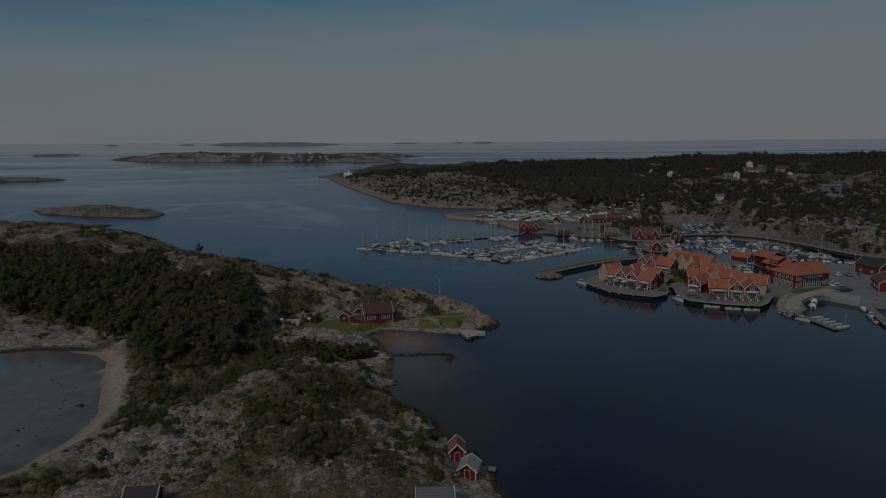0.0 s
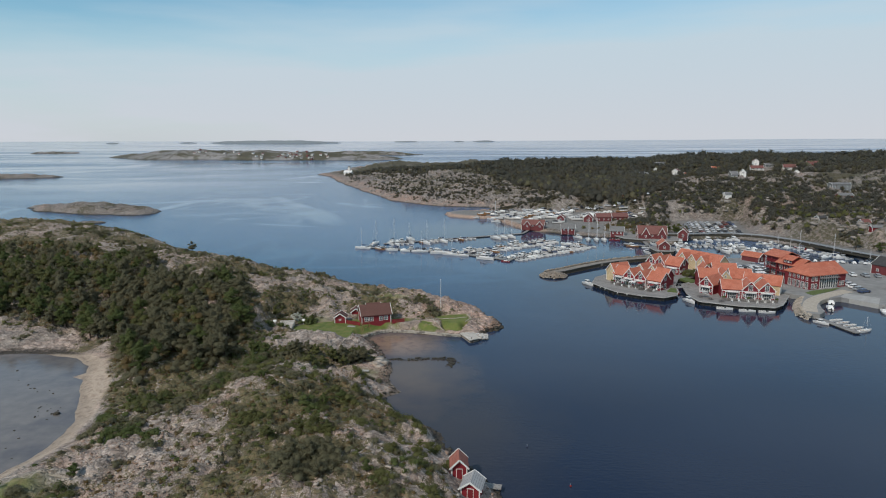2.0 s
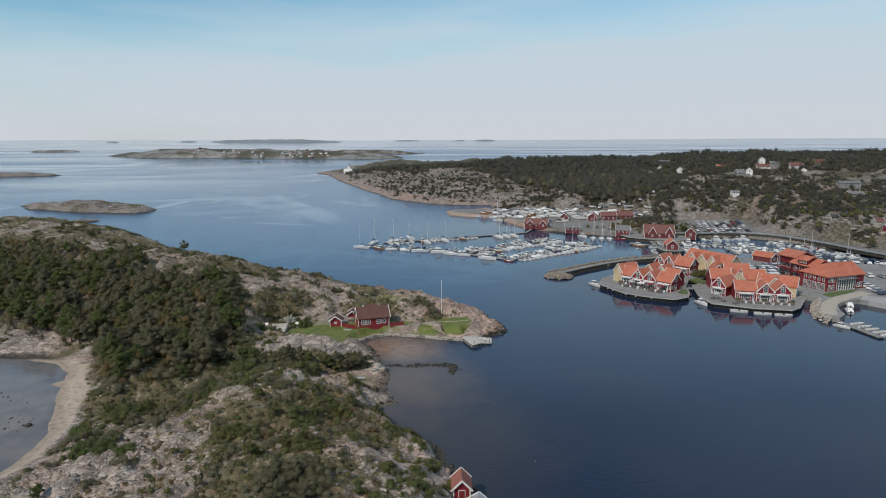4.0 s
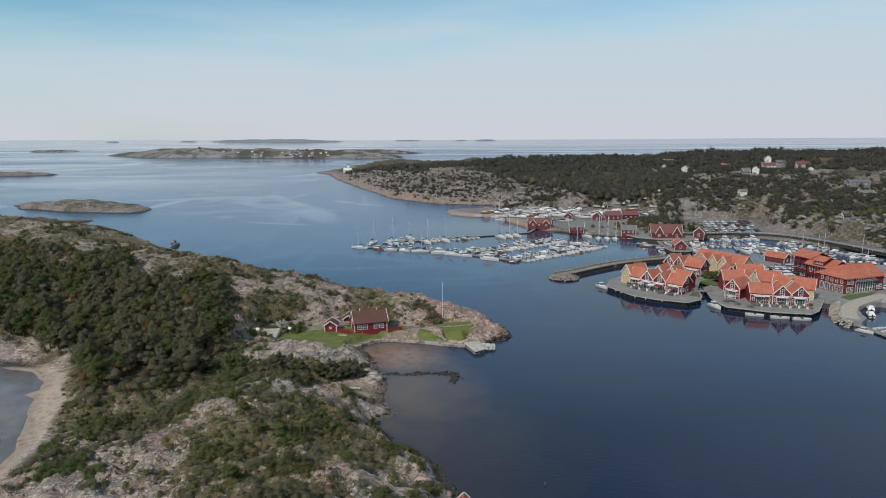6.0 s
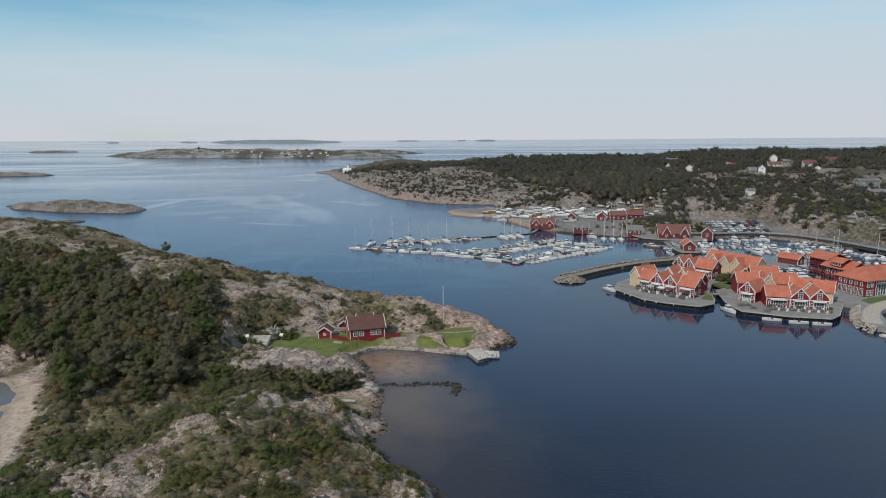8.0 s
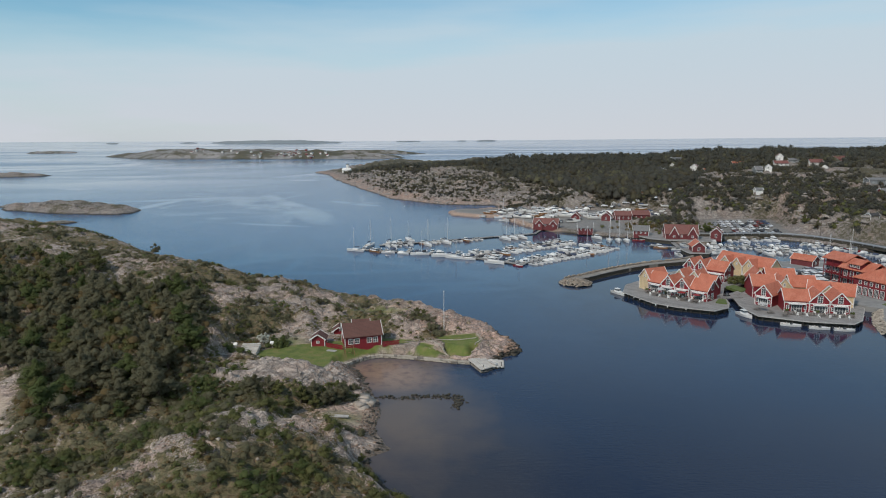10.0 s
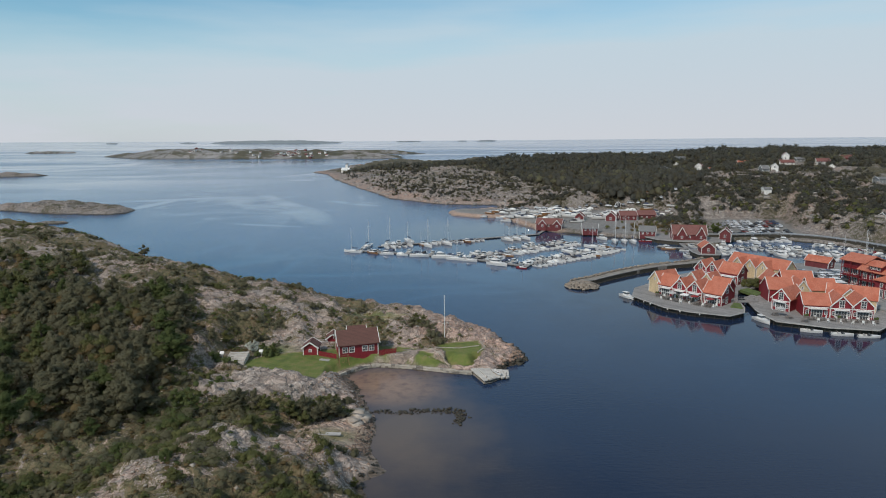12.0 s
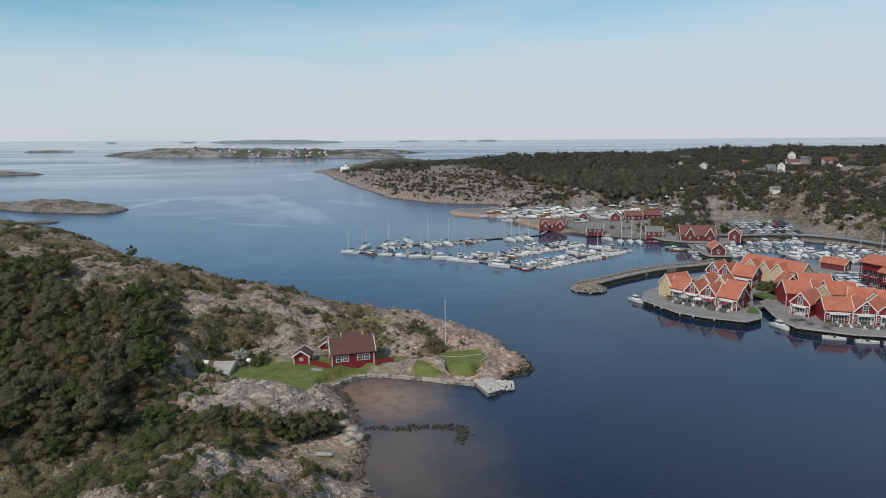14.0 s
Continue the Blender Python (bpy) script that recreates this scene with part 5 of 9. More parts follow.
def hill_houses():
    g = "houses on the hill"
    white = "white house with red tile roof among the trees on the hill"
    pale = "white house with grey roof among the trees on the hill"
    grey = "grey wooden house among the trees on the hill"
    hs = [((185, 561), 25, 5.6, 6, 2.6, 4.6, M_GREYB, M_DARKROOF, "dark house with white gables among the trees"), ((191, 559), 62, 5, 5.6, 2.4, 4.4, M_GREYB, M_DARKROOF, "dark house with white gables among the trees"),
          ((226, 640), 0, 10.5, 7, 3.0, 4.0, M_GREYB, M_GREYROOF, grey), ((215, 604), 65, 6, 5.5, 3.4, 5.6, M_WHITEB, M_GREYROOF, pale), ((224, 577), 58, 8, 6.5, 4.4, 7.0, M_WHITEB, M_REDTILE, white),
          ((231, 578), 5, 6, 6, 3.6, 5.6, M_WHITEB, M_ORANGE, white), ((263, 596), -6, 14, 7, 2.4, 4.6, M_WHITEB, M_ORANGE, "long low house with orange tile roof on the hill"), ((252, 533), 0, 6, 7, 3.6, 6.6, M_GREYB, M_GREYROOF, grey),
          ((263, 531), 66, 7, 5.4, 5.0, 7.6, M_WHITEB, M_GREYROOF, "tall white gabled house with grey roof on the hill"), ((294, 585), -5, 13, 7, 2.2, 4.6, M_WHITEB, M_REDTILE, "long low house with red roof on the hill"),
          ((303, 589), 70, 6, 6, 4.4, 7.0, M_WHITEB, M_REDTILE, white), ((311, 592), 0, 8.5, 6, 3.0, 4.6, M_GREYB, M_GREYROOF, grey), ((323, 582), -4, 12.5, 8, 4.4, 7.2, M_WHITEB, M_REDTILE, "large white house with red roof on the hill"),
          ((326, 562), 60, 5.5, 5, 3.0, 5.0, M_WHITEB, M_GREYROOF, pale), ((360, 607), 0, 12.5, 8, 2.4, 5.0, M_RED, M_REDTILE, "red house with red roof among the trees"), ((295, 465), -8, 14.5, 9, 6.4, 7.6, M_GREYB, M_GREYROOF, "large grey-blue house with many windows on the slope"),
          ((262, 405), -6, 9.4, 6, 2.6, 4.2, M_RED, M_GREYROOF, "red house with pale grey roof on the slope"), ((190, 409), 0, 4.6, 4, 1.6, 2.8, M_WHITEB, M_GREYROOF, "small white pavilion on the rocky slope"),
          ((198.5, 321.6), 8, 5.0, 3.4, 0.9, 1.8, M_BENCH, M_DARKROOF, "low dark cabin among the rocks beside the road"), ((204.0, 317.0), 30, 4.4, 3.4, 0.9, 1.9, M_RED, M_REDTILE, "low red cabin among the rocks beside the road"), ((116.4, 438.9), 75, 4, 3.2, 2.0, 3.2, M_DARKCANVAS, M_DARKROOF, "small dark hut with white gable boards behind the boatyard")]
    hs += [((214.6, 312), 0, 4.6, 4, 2.0, 3.6, M_WHITEB, M_REDTILE, "small white house with red roof among the rocks beside the road"), ((211.6, 300.5), -10, 6, 4, 0.7, 1.6, M_RED, M_GREYROOF, "long low red shed among the rocks beside the road")]
    for (x, y), turn, L, W, e, r, wall, roof, label in hs:
        L, W, e, r = L * 0.88, W * 0.88, e * 0.88, r * 0.88
        z = float(main_h(x + L / 3, y + 1)) - 0.3
        wins = [(L * f, q, 1.0, 1.2) for f in (0.2, 0.5, 0.8) for q in (0.7, 3.2) if q + 1.2 < e + 0.2]
        gable_house("hill_house", label, pose(x, y, z, 0, 0, turn), L, W, e, r, wall, roof, "house", g, wins=wins, ends=((W / 2, 0.8, 1.0, 1.3),) if e < 4 else ((W / 2, 0.8, 1.0, 1.3), (W / 2, 3.4, 1.0, 1.3)), base=-5)


hill_houses()


def hotel_forecourt():
    g = thing("grass_bed", "strip of lawn along the front of the hotel", "lawn")
    bm = bmesh.new()
    prism(bm, [(129.3, 209.4), (139.9, 215.4), (145.5, 219.8), (139.2, 217.6), (132.6, 215.6), (128.6, 212.8)], 1.0, 1.58)
    part("turf", bm, M_TURF, g)
    gable_house("boat_shed", "tall dark red boat shed with black roof on the quay", pose(172.9, 244.0, 1.5, 0, 0, -70), 10, 9, 3.6, 6.2, M_REDDULL, M_DARKROOF, "shed", wins=((2.5, 1.0, 0.9, 1.1), (7.0, 1.0, 0.9, 1.1)), ends=((4.5, 3.4, 0.9, 1.1),))
    gable_house("harbour_house", "red boarded house with dull red tile roof beside the asphalt quay", pose(163.8, 221.7, 1.5, 0, 0, -111), 11, 8, 3.0, 5.4, M_RED, M_REDTILE, "house", "harbour houses",
                wins=[(11 * f, 0.9, 0.9, 1.1) for f in (0.2, 0.5, 0.8)], ends=((4.0, 0.8, 1.0, 1.3),))
    bm = bmesh.new()
    prism(bm, [(137.0, 206.6), (143.4, 197.4), (149.2, 204.9), (141.8, 211.8)], -0.6, 1.56)
    slab = thing("quay_slab", "pale concrete landing slab along the asphalt quay", "quay", kind="structure")
    part("slab", bm, M_CONC, slab)


hotel_forecourt()


# ---- boats ----
def hull_mesh(bm, L, B, H, low=0.35, sole=0.5, full=0.55, stern=0.82):
    """A hull from stern (x = 0) to bow (x = L): keel, chine, sheer, gunwale, inner wall and sole."""
    n, rows = 9, []
    for i in range(n):
        f = i / (n - 1)
        taper = 1 - max(0, (f - full) / (1 - full)) ** 2.1
        b = max(0.03, B / 2 * (stern + (1 - stern) * min(1, f / 0.35)) * taper)
        sheer = H * (1 + 0.28 * f * f)
        keel = -low * (1 - max(0, (f - 0.7) / 0.3) ** 2)
        x = L * f
        rim = max(0.0, b - 0.14)
        rows.append([(x, 0, keel), (x, b * 0.82, -0.02 + 0.2 * H * f), (x, b, sheer), (x, rim, sheer + 0.02), (x, max(0, rim - 0.08), max(0.1, sheer - sole))])
    grid = [[[bm.verts.new((x, s * y, z)) for x, y, z in r] for r in rows] for s in (1, -1)]
    for side, flip in zip(grid, (False, True)):
        for a, b in zip(side, side[1:]):
            for j in range(4):
                q = (a[j], b[j], b[j + 1], a[j + 1])
                bm.faces.new(q[::-1] if flip else q)
    for a, b, c, d in zip(grid[0], grid[0][1:], grid[1], grid[1][1:]):
        bm.faces.new((a[4], b[4], d[4], c[4]))
    a, c = grid[0][0], grid[1][0]
    bm.faces.new((a[0], a[1], a[2], a[3], a[4], c[4], c[3], c[2], c[1]))
    bmesh.ops.remove_doubles(bm, verts=bm.verts, dist=0.002)


def foredeck(bm, L, B, H, start=0.52, full=0.55):
    left, right = [], []
    for i in range(6):
        f = start + (0.985 - start) * i / 5
        taper = 1 - max(0, (f - full) / (1 - full)) ** 2.1
        b, z = max(0.02, B / 2 * taper - 0.05), H * (1 + 0.28 * f * f) + 0.02
        left.append(bm.verts.new((L * f, b, z)))
        right.append(bm.verts.new((L * f, -b, z)))
    mid = [bm.verts.new((v.co.x, 0, v.co.z + 0.10)) for v in left]
    for i in range(5):
        bm.faces.new((left[i], left[i + 1], mid[i + 1], mid[i])[::-1])
        bm.faces.new((mid[i], mid[i + 1], right[i + 1], right[i])[::-1])
    lo = [bm.verts.new((v.co.x, v.co.y, v.co.z - 0.3)) for v in (left[0], mid[0], right[0])]
    bm.faces.new((left[0], mid[0], lo[1], lo[0]))
    bm.faces.new((mid[0], right[0], lo[2], lo[1]))


def hood(bm, x0, x1, w0, w1, z0, z1, rake=0.35, back=0.15):
    """A cabin or cover: wider below, raked before and behind."""
    lo = [(x0, -w0 / 2), (x1, -w1 / 2), (x1, w1 / 2), (x0, w0 / 2)]
    hi = [(x0 + back, -w0 / 2 * 0.82), (x1 - rake, -w1 / 2 * 0.8), (x1 - rake, w1 / 2 * 0.8), (x0 + back, w0 / 2 * 0.82)]
    a, b = [bm.verts.new((x, y, z0)) for x, y in lo], [bm.verts.new((x, y, z1)) for x, y in hi]
    for i in range(4):
        bm.faces.new((a[i], a[(i + 1) % 4], b[(i + 1) % 4], b[i]))
    bm.faces.new(b)
    bm.faces.new(a[::-1])


def outboard(bm):
    hood(bm, -0.55, -0.05, 0.38, 0.42, 0.55, 1.15, 0.08, 0.12)
    box(bm, -0.38, -0.18, -0.09, 0.09, -0.4, 0.56)


def day_boat(h, hull=None):
    bm = bmesh.new()
    hull_mesh(bm, 5.8, 2.1, 0.62)
    part("hull", bm, hull or M_GEL, h)
    bm = bmesh.new()
    foredeck(bm, 5.8, 2.1, 0.62, 0.55)
    part("foredeck", bm, M_GEL, h)
    bm = bmesh.new()
    hood(bm, 2.6, 3.5, 1.5, 1.35, 0.62, 1.15, 0.45, 0.3)
    part("windscreen", bm, M_GLASSD, h, "dark raked windscreen")
    bm = bmesh.new()
    box(bm, 0.25, 0.8, -0.75, 0.75, 0.2, 0.55)
    for y in (-0.45, 0.45):
        box(bm, 1.7, 2.2, y - 0.24, y + 0.24, 0.2, 0.62)
        box(bm, 1.62, 1.74, y - 0.24, y + 0.24, 0.6, 1.0)
    part("seat", bm, M_GELGREY, h)
    bm = bmesh.new()
    outboard(bm)
    part("outboard_motor", bm, M_DARKCANVAS, h)


def cabin_boat(h, hull=None):
    bm = bmesh.new()
    hull_mesh(bm, 7.4, 2.6, 0.85, 0.45, 0.5)
    part("hull", bm, hull or M_GEL, h)
    bm = bmesh.new()
    foredeck(bm, 7.4, 2.6, 0.85, 0.42)
    part("foredeck", bm, M_GEL, h)
    bm = bmesh.new()
    hood(bm, 2.3, 5.6, 2.0, 1.3, 0.9, 1.45, 0.9, 0.1)
    part("cabin", bm, M_GEL, h)
    bm = bmesh.new()
    hood(bm, 2.2, 4.5, 1.75, 1.55, 1.45, 2.0, 0.6, 0.15)
    part("wheelhouse_window", bm, M_GLASSD, h, "dark wheelhouse windows")
    bm = bmesh.new()
    hood(bm, 2.05, 4.1, 1.75, 1.5, 2.0, 2.12, 0.15, 0.1)
    part("cabin_roof", bm, M_GEL, h)
    bm = bmesh.new()
    box(bm, 0.3, 0.9, -0.95, 0.95, 0.38, 0.8)
    part("seat", bm, M_GELGREY, h)
    bm = bmesh.new()
    for s in (-1, 1):
        for a, b in (((5.0, 0.8), (6.2, 0.45)), ((6.2, 0.45), (7.2, 0.08))):
            rod(bm, (a[0], s * a[1], 1.55), (b[0], s * b[1], 1.68), 0.025, seg=4)
        for x, y in ((5.0, 0.8), (6.2, 0.45), (7.2, 0.08)):
            rod(bm, (x, s * y, 1.0), (x, s * y, 1.65), 0.02, seg=4)
    part("rail", bm, M_ALU, h)


def covered_boat(h, canvas):
    bm = bmesh.new()
    hull_mesh(bm, 6.2, 2.3, 0.7)
    part("hull", bm, M_GEL, h)
    bm = bmesh.new()
    foredeck(bm, 6.2, 2.3, 0.7, 0.55)
    part("foredeck", bm, M_GEL, h)
    bm = bmesh.new()
    hood(bm, 0.2, 3.9, 1.9, 1.6, 0.7, 1.35, 0.9, 0.35)
    hood(bm, 1.4, 3.3, 1.5, 1.35, 1.3, 1.62, 0.5, 0.4)
    part("cover", bm, canvas, h, "stretched canvas cover")
    bm = bmesh.new()
    outboard(bm)
    part("outboard_motor", bm, M_DARKCANVAS, h)


def motor_yacht(h):
    bm = bmesh.new()
    hull_mesh(bm, 10.5, 3.5, 1.2, 0.6, 0.6)
    part("hull", bm, M_GEL, h)
    bm = bmesh.new()
    foredeck(bm, 10.5, 3.5, 1.2, 0.4)
    part("foredeck", bm, M_GEL, h)
    bm = bmesh.new()
    hood(bm, 2.4, 7.6, 2.9, 1.9, 1.3, 2.0, 1.2, 0.1)
    part("saloon", bm, M_GEL, h)
    bm = bmesh.new()
    hood(bm, 2.5, 6.6, 2.6, 1.9, 2.0, 2.5, 0.9, 0.1)
    part("saloon_window", bm, M_GLASSD, h, "dark saloon windows")
    bm = bmesh.new()
    hood(bm, 2.3, 5.9, 2.6, 2.1, 2.5, 2.68, 0.3, 0.1)
    hood(bm, 2.7, 5.0, 1.9, 1.6, 2.68, 3.2, 0.5, 0.2)
    part("flybridge", bm, M_GEL, h)
    bm = bmesh.new()
    rod(bm, (2.8, -1.0, 2.6), (2.4, -0.8, 4.1), 0.05)
    rod(bm, (2.8, 1.0, 2.6), (2.4, 0.8, 4.1), 0.05)
    rod(bm, (2.4, -0.85, 4.1), (2.4, 0.85, 4.1), 0.05)
    part("radar_arch", bm, M_ALU, h)


def sail_boat(h, hull=None, mast=12.5):
    bm = bmesh.new()
    hull_mesh(bm, 9.6, 3.0, 0.95, 0.5, 0.3, 0.42, 0.68)
    part("hull", bm, hull or M_GEL, h)
    bm = bmesh.new()
    foredeck(bm, 9.6, 3.0, 0.95, 0.3, 0.42)
    part("deck", bm, M_GEL, h)
    bm = bmesh.new()
    hood(bm, 3.0, 6.8, 1.9, 1.2, 1.0, 1.5, 0.7, 0.1)
    part("coachroof", bm, M_GEL, h)
    bm = bmesh.new()
    rod(bm, (5.6, 0, 1.4), (5.6, 0, mast), 0.095, 0.065, 8)
    for z in (0.45, 0.72):
        rod(bm, (5.6, -0.7, mast * z), (5.6, 0.7, mast * z), 0.03, seg=4)
    part("mast", bm, M_MAST, h, "tall pale mast with spreaders")
    bm = bmesh.new()
    rod(bm, (5.5, 0, 2.2), (1.9, 0, 2.1), 0.07)
    part("boom", bm, M_MAST, h)
    bm = bmesh.new()
    hood(bm, 2.0, 5.4, 0.26, 0.4, 2.2, 2.55, 0.05, 0.2)
    part("sail_cover", bm, M_BLUECANVAS, h)
    bm = bmesh.new()
    for p in ((9.5, 0, 1.3), (0.1, 0, 1.0), (5.4, 1.4, 1.05), (5.4, -1.4, 1.05)):
        rod(bm, p, (5.6, 0, mast - 0.1), 0.016, seg=3)
    part("rigging", bm, M_ALU, h)


def row_boat(h):
    bm = bmesh.new()
    hull_mesh(bm, 4.2, 1.5, 0.45, 0.2, 0.35)
    part("hull", bm, M_GEL, h)
    for x in (1.0, 2.2, 3.1):
        bm = bmesh.new()
        box(bm, x, x + 0.25, -0.55, 0.55, 0.3, 0.34)
        part("thwart", bm, M_TEAK, h)


BOATS = {
    "day": ("motor_boat", "open white day boat with dark windscreen and outboard", "boat", day_boat),
    "day_red": ("motor_boat", "open red-hulled motor boat with white foredeck", "boat", lambda h: day_boat(h, M_REDHULL)),
    "cabin": ("cabin_boat", "white cabin motor boat with dark windows and bow rail", "boat", cabin_boat),
    "cabin_wood": ("cabin_boat", "dark varnished wooden cabin boat with white cabin", "boat", lambda h: cabin_boat(h, M_TEAK)),
    "cover_grey": ("covered_boat", "white motor boat under a grey canvas cover", "boat", lambda h: covered_boat(h, M_GELGREY)),
    "cover_white": ("covered_boat", "white motor boat under a white canvas cover", "boat", lambda h: covered_boat(h, M_WHITE)),
    "cover_blue": ("covered_boat", "white motor boat under a dark blue canvas cover", "boat", lambda h: covered_boat(h, M_BLUECANVAS)),
    "cover_black": ("covered_boat", "white motor boat under a black canvas cover", "boat", lambda h: covered_boat(h, M_DARKCANVAS)),
    "yacht": ("motor_yacht", "large white motor yacht with flybridge and radar arch", "yacht", motor_yacht),
    "sail": ("sailing_boat", "white sailing boat with tall mast and blue sail cover", "sailing boat", sail_boat),
    "sail_small": ("sailing_boat", "white sailing boat with a short mast", "sailing boat", lambda h: sail_boat(h, None, 9.5)),
    "sail_red": ("sailing_boat", "red-hulled sailing boat with tall mast", "sailing boat", lambda h: sail_boat(h, M_REDHULL, 12.0)),
    "row": ("rowing_boat", "small white rowing boat with wooden thwarts", "rowing boat", row_boat),
}
FIRST = {}


def moor(kind, x, y, turn, z=0.0, scale=1.0, group="boats in the marina"):
    """A boat of a kind with its stern at x, y, bow towards turn."""
    name, label, cat, make = BOATS[kind]
    m = pose(x, y, z, 0, 0, turn)
    if kind not in FIRST:
        FIRST[kind] = thing(name, label, cat, m, group)
        make(FIRST[kind])
        FIRST[kind].scale = (scale, scale, scale)
        return FIRST[kind]
    ob = copy_thing(FIRST[kind], m)
    ob["group"] = group
    ob.scale = (scale, scale, scale)
    return ob


def pontoon(a, b, width=2.2, name="pontoon", label="grey timber pontoon with floats", top=0.5):
    a, b = Vector((*a, 0)), Vector((*b, 0))
    d = b - a
    L, turn = d.length, math.degrees(math.atan2(d.y, d.x))
    p = thing(name, label, "pontoon", pose(a.x, a.y, 0, 0, 0, turn))
    n = max(1, round(L / 8))
    for i in range(n):
        bm = bmesh.new()
        box(bm, L * i / n + 0.06, L * (i + 1) / n - 0.06, -width / 2, width / 2, top - 0.16, top)
        part("deck", bm, M_DECK, p)
        bm = bmesh.new()
        box(bm, L * i / n + 0.5, L * (i + 1) / n - 0.5, -width / 2 + 0.15, width / 2 - 0.15, -0.3, top - 0.16)
        part("float", bm, M_PILE, p)
    return p


def finger_boats(a, b, side, kinds, rnd, group, pitch=2.75, skip=0.06, gap=1.3, start=0.02, stop=0.99, angle=90, size=0.8):
    """Boats moored side by side along a pontoon from a to b, on its left (1) or right (-1)."""
    a, b = Vector(a), Vector(b)
    d = b - a
    L, base = d.length, math.degrees(math.atan2(d.y, d.x))
    n = int(L * (stop - start) / pitch)
    for i in range(n):
        if rnd.random() < skip:
            continue
        f = start + (stop - start) * (i + 0.5) / n
        p = a + d * f + Vector((-d.y, d.x)).normalized() * side * gap
        moor(rnd.choice(kinds), p.x, p.y, base + side * angle + rnd.uniform(-5, 5), 0, size * rnd.uniform(0.9, 1.1), group)


def marina():
    rnd = random.Random(11)
    small = ["day", "cabin", "cover_grey", "cover_white", "cover_white", "cover_grey", "cover_black", "day", "day", "cabin", "cabin", "cover_blue", "cabin_wood"]
    front = [(-33.5, 316.5), (-16.0, 309.5), (4.0, 301.5), (17.0, 294.0), (36.0, 279.0)]
    for a, b in zip(front, front[1:]):
        pontoon(a, b)
    b1, b2, back = ((17.0, 296.5), (63.5, 332.0)), ((35.5, 281.5), (79.5, 318.0)), ((-24.0, 325.5), (52.5, 357.5))
    for a, b in (b1, b2, back):
        pontoon(a, b)
    for a, b in (b1, b2):
        finger_boats(a, b, 1, small + ["yacht"], rnd, "boats in the marina")
        finger_boats(a, b, -1, small, rnd, "boats in the marina")
    finger_boats(*back, -1, small, rnd, "boats in the marina", start=0.02, stop=0.62, skip=0.25)
    finger_boats(*back, 1, small, rnd, "boats in the marina", start=0.05, stop=0.45, skip=0.55)
    # outer side of the front pontoon: larger boats lie alongside or stern to
    for f, kind, turn in ((0.02, "sail", 160), (0.13, "cabin_wood", 155), (0.24, "cabin", -25), (0.33, "cover_white", -28), (0.40, "sail", -20), (0.52, "yacht", -22),
                          (0.63, "sail_small", -30), (0.75, "cabin", -30), (0.87, "yacht", -35), (1.0, "sail_red", -38)):
        k = f * (len(front) - 1)
        i = min(int(k), len(front) - 2)
        p = Vector(front[i]).lerp(Vector(front[i + 1]), k - i)
        q = Vector((math.cos(radians(turn)), math.sin(radians(turn))))
        off = Vector((-0.48, -0.88)) * 2.6
        moor(kind, p.x + off.x - q.x * 4, p.y + off.y - q.y * 4, turn + rnd.uniform(-9, 9), 0, 0.46 if kind == "sail_red" else 0.85)
    for a, b in zip(front, front[1:]):
        finger_boats(a, b, 1, small, rnd, "boats in the marina", skip=0.12, pitch=3.1)
    for x, y, kind, turn in ((-30.0, 321, "sail", 70), (-21.8, 326, "sail", 60), (-9.1, 335.5, "sail_small", 115), (-4.2, 331, "sail", -65), (4.8, 336, "sail", -65),
                             (33.5, 346.0, "sail", -65), (37.8, 348, "sail", -68), (42, 349.8, "sail_small", -66), (84.5, 338.5, "sail", -100), (88.5, 337.8, "sail", -98),
                             (92, 337.0, "sail_small", -95), (95, 335, "day_red", -20), (79, 346, "cabin", -70), (74, 316.0, "sail_small", 140), (38, 425, "sail", -30)):
        moor(kind, x, y, turn)
    pontoon((52.0, 357.3), (58, 372), 1.6)


marina()


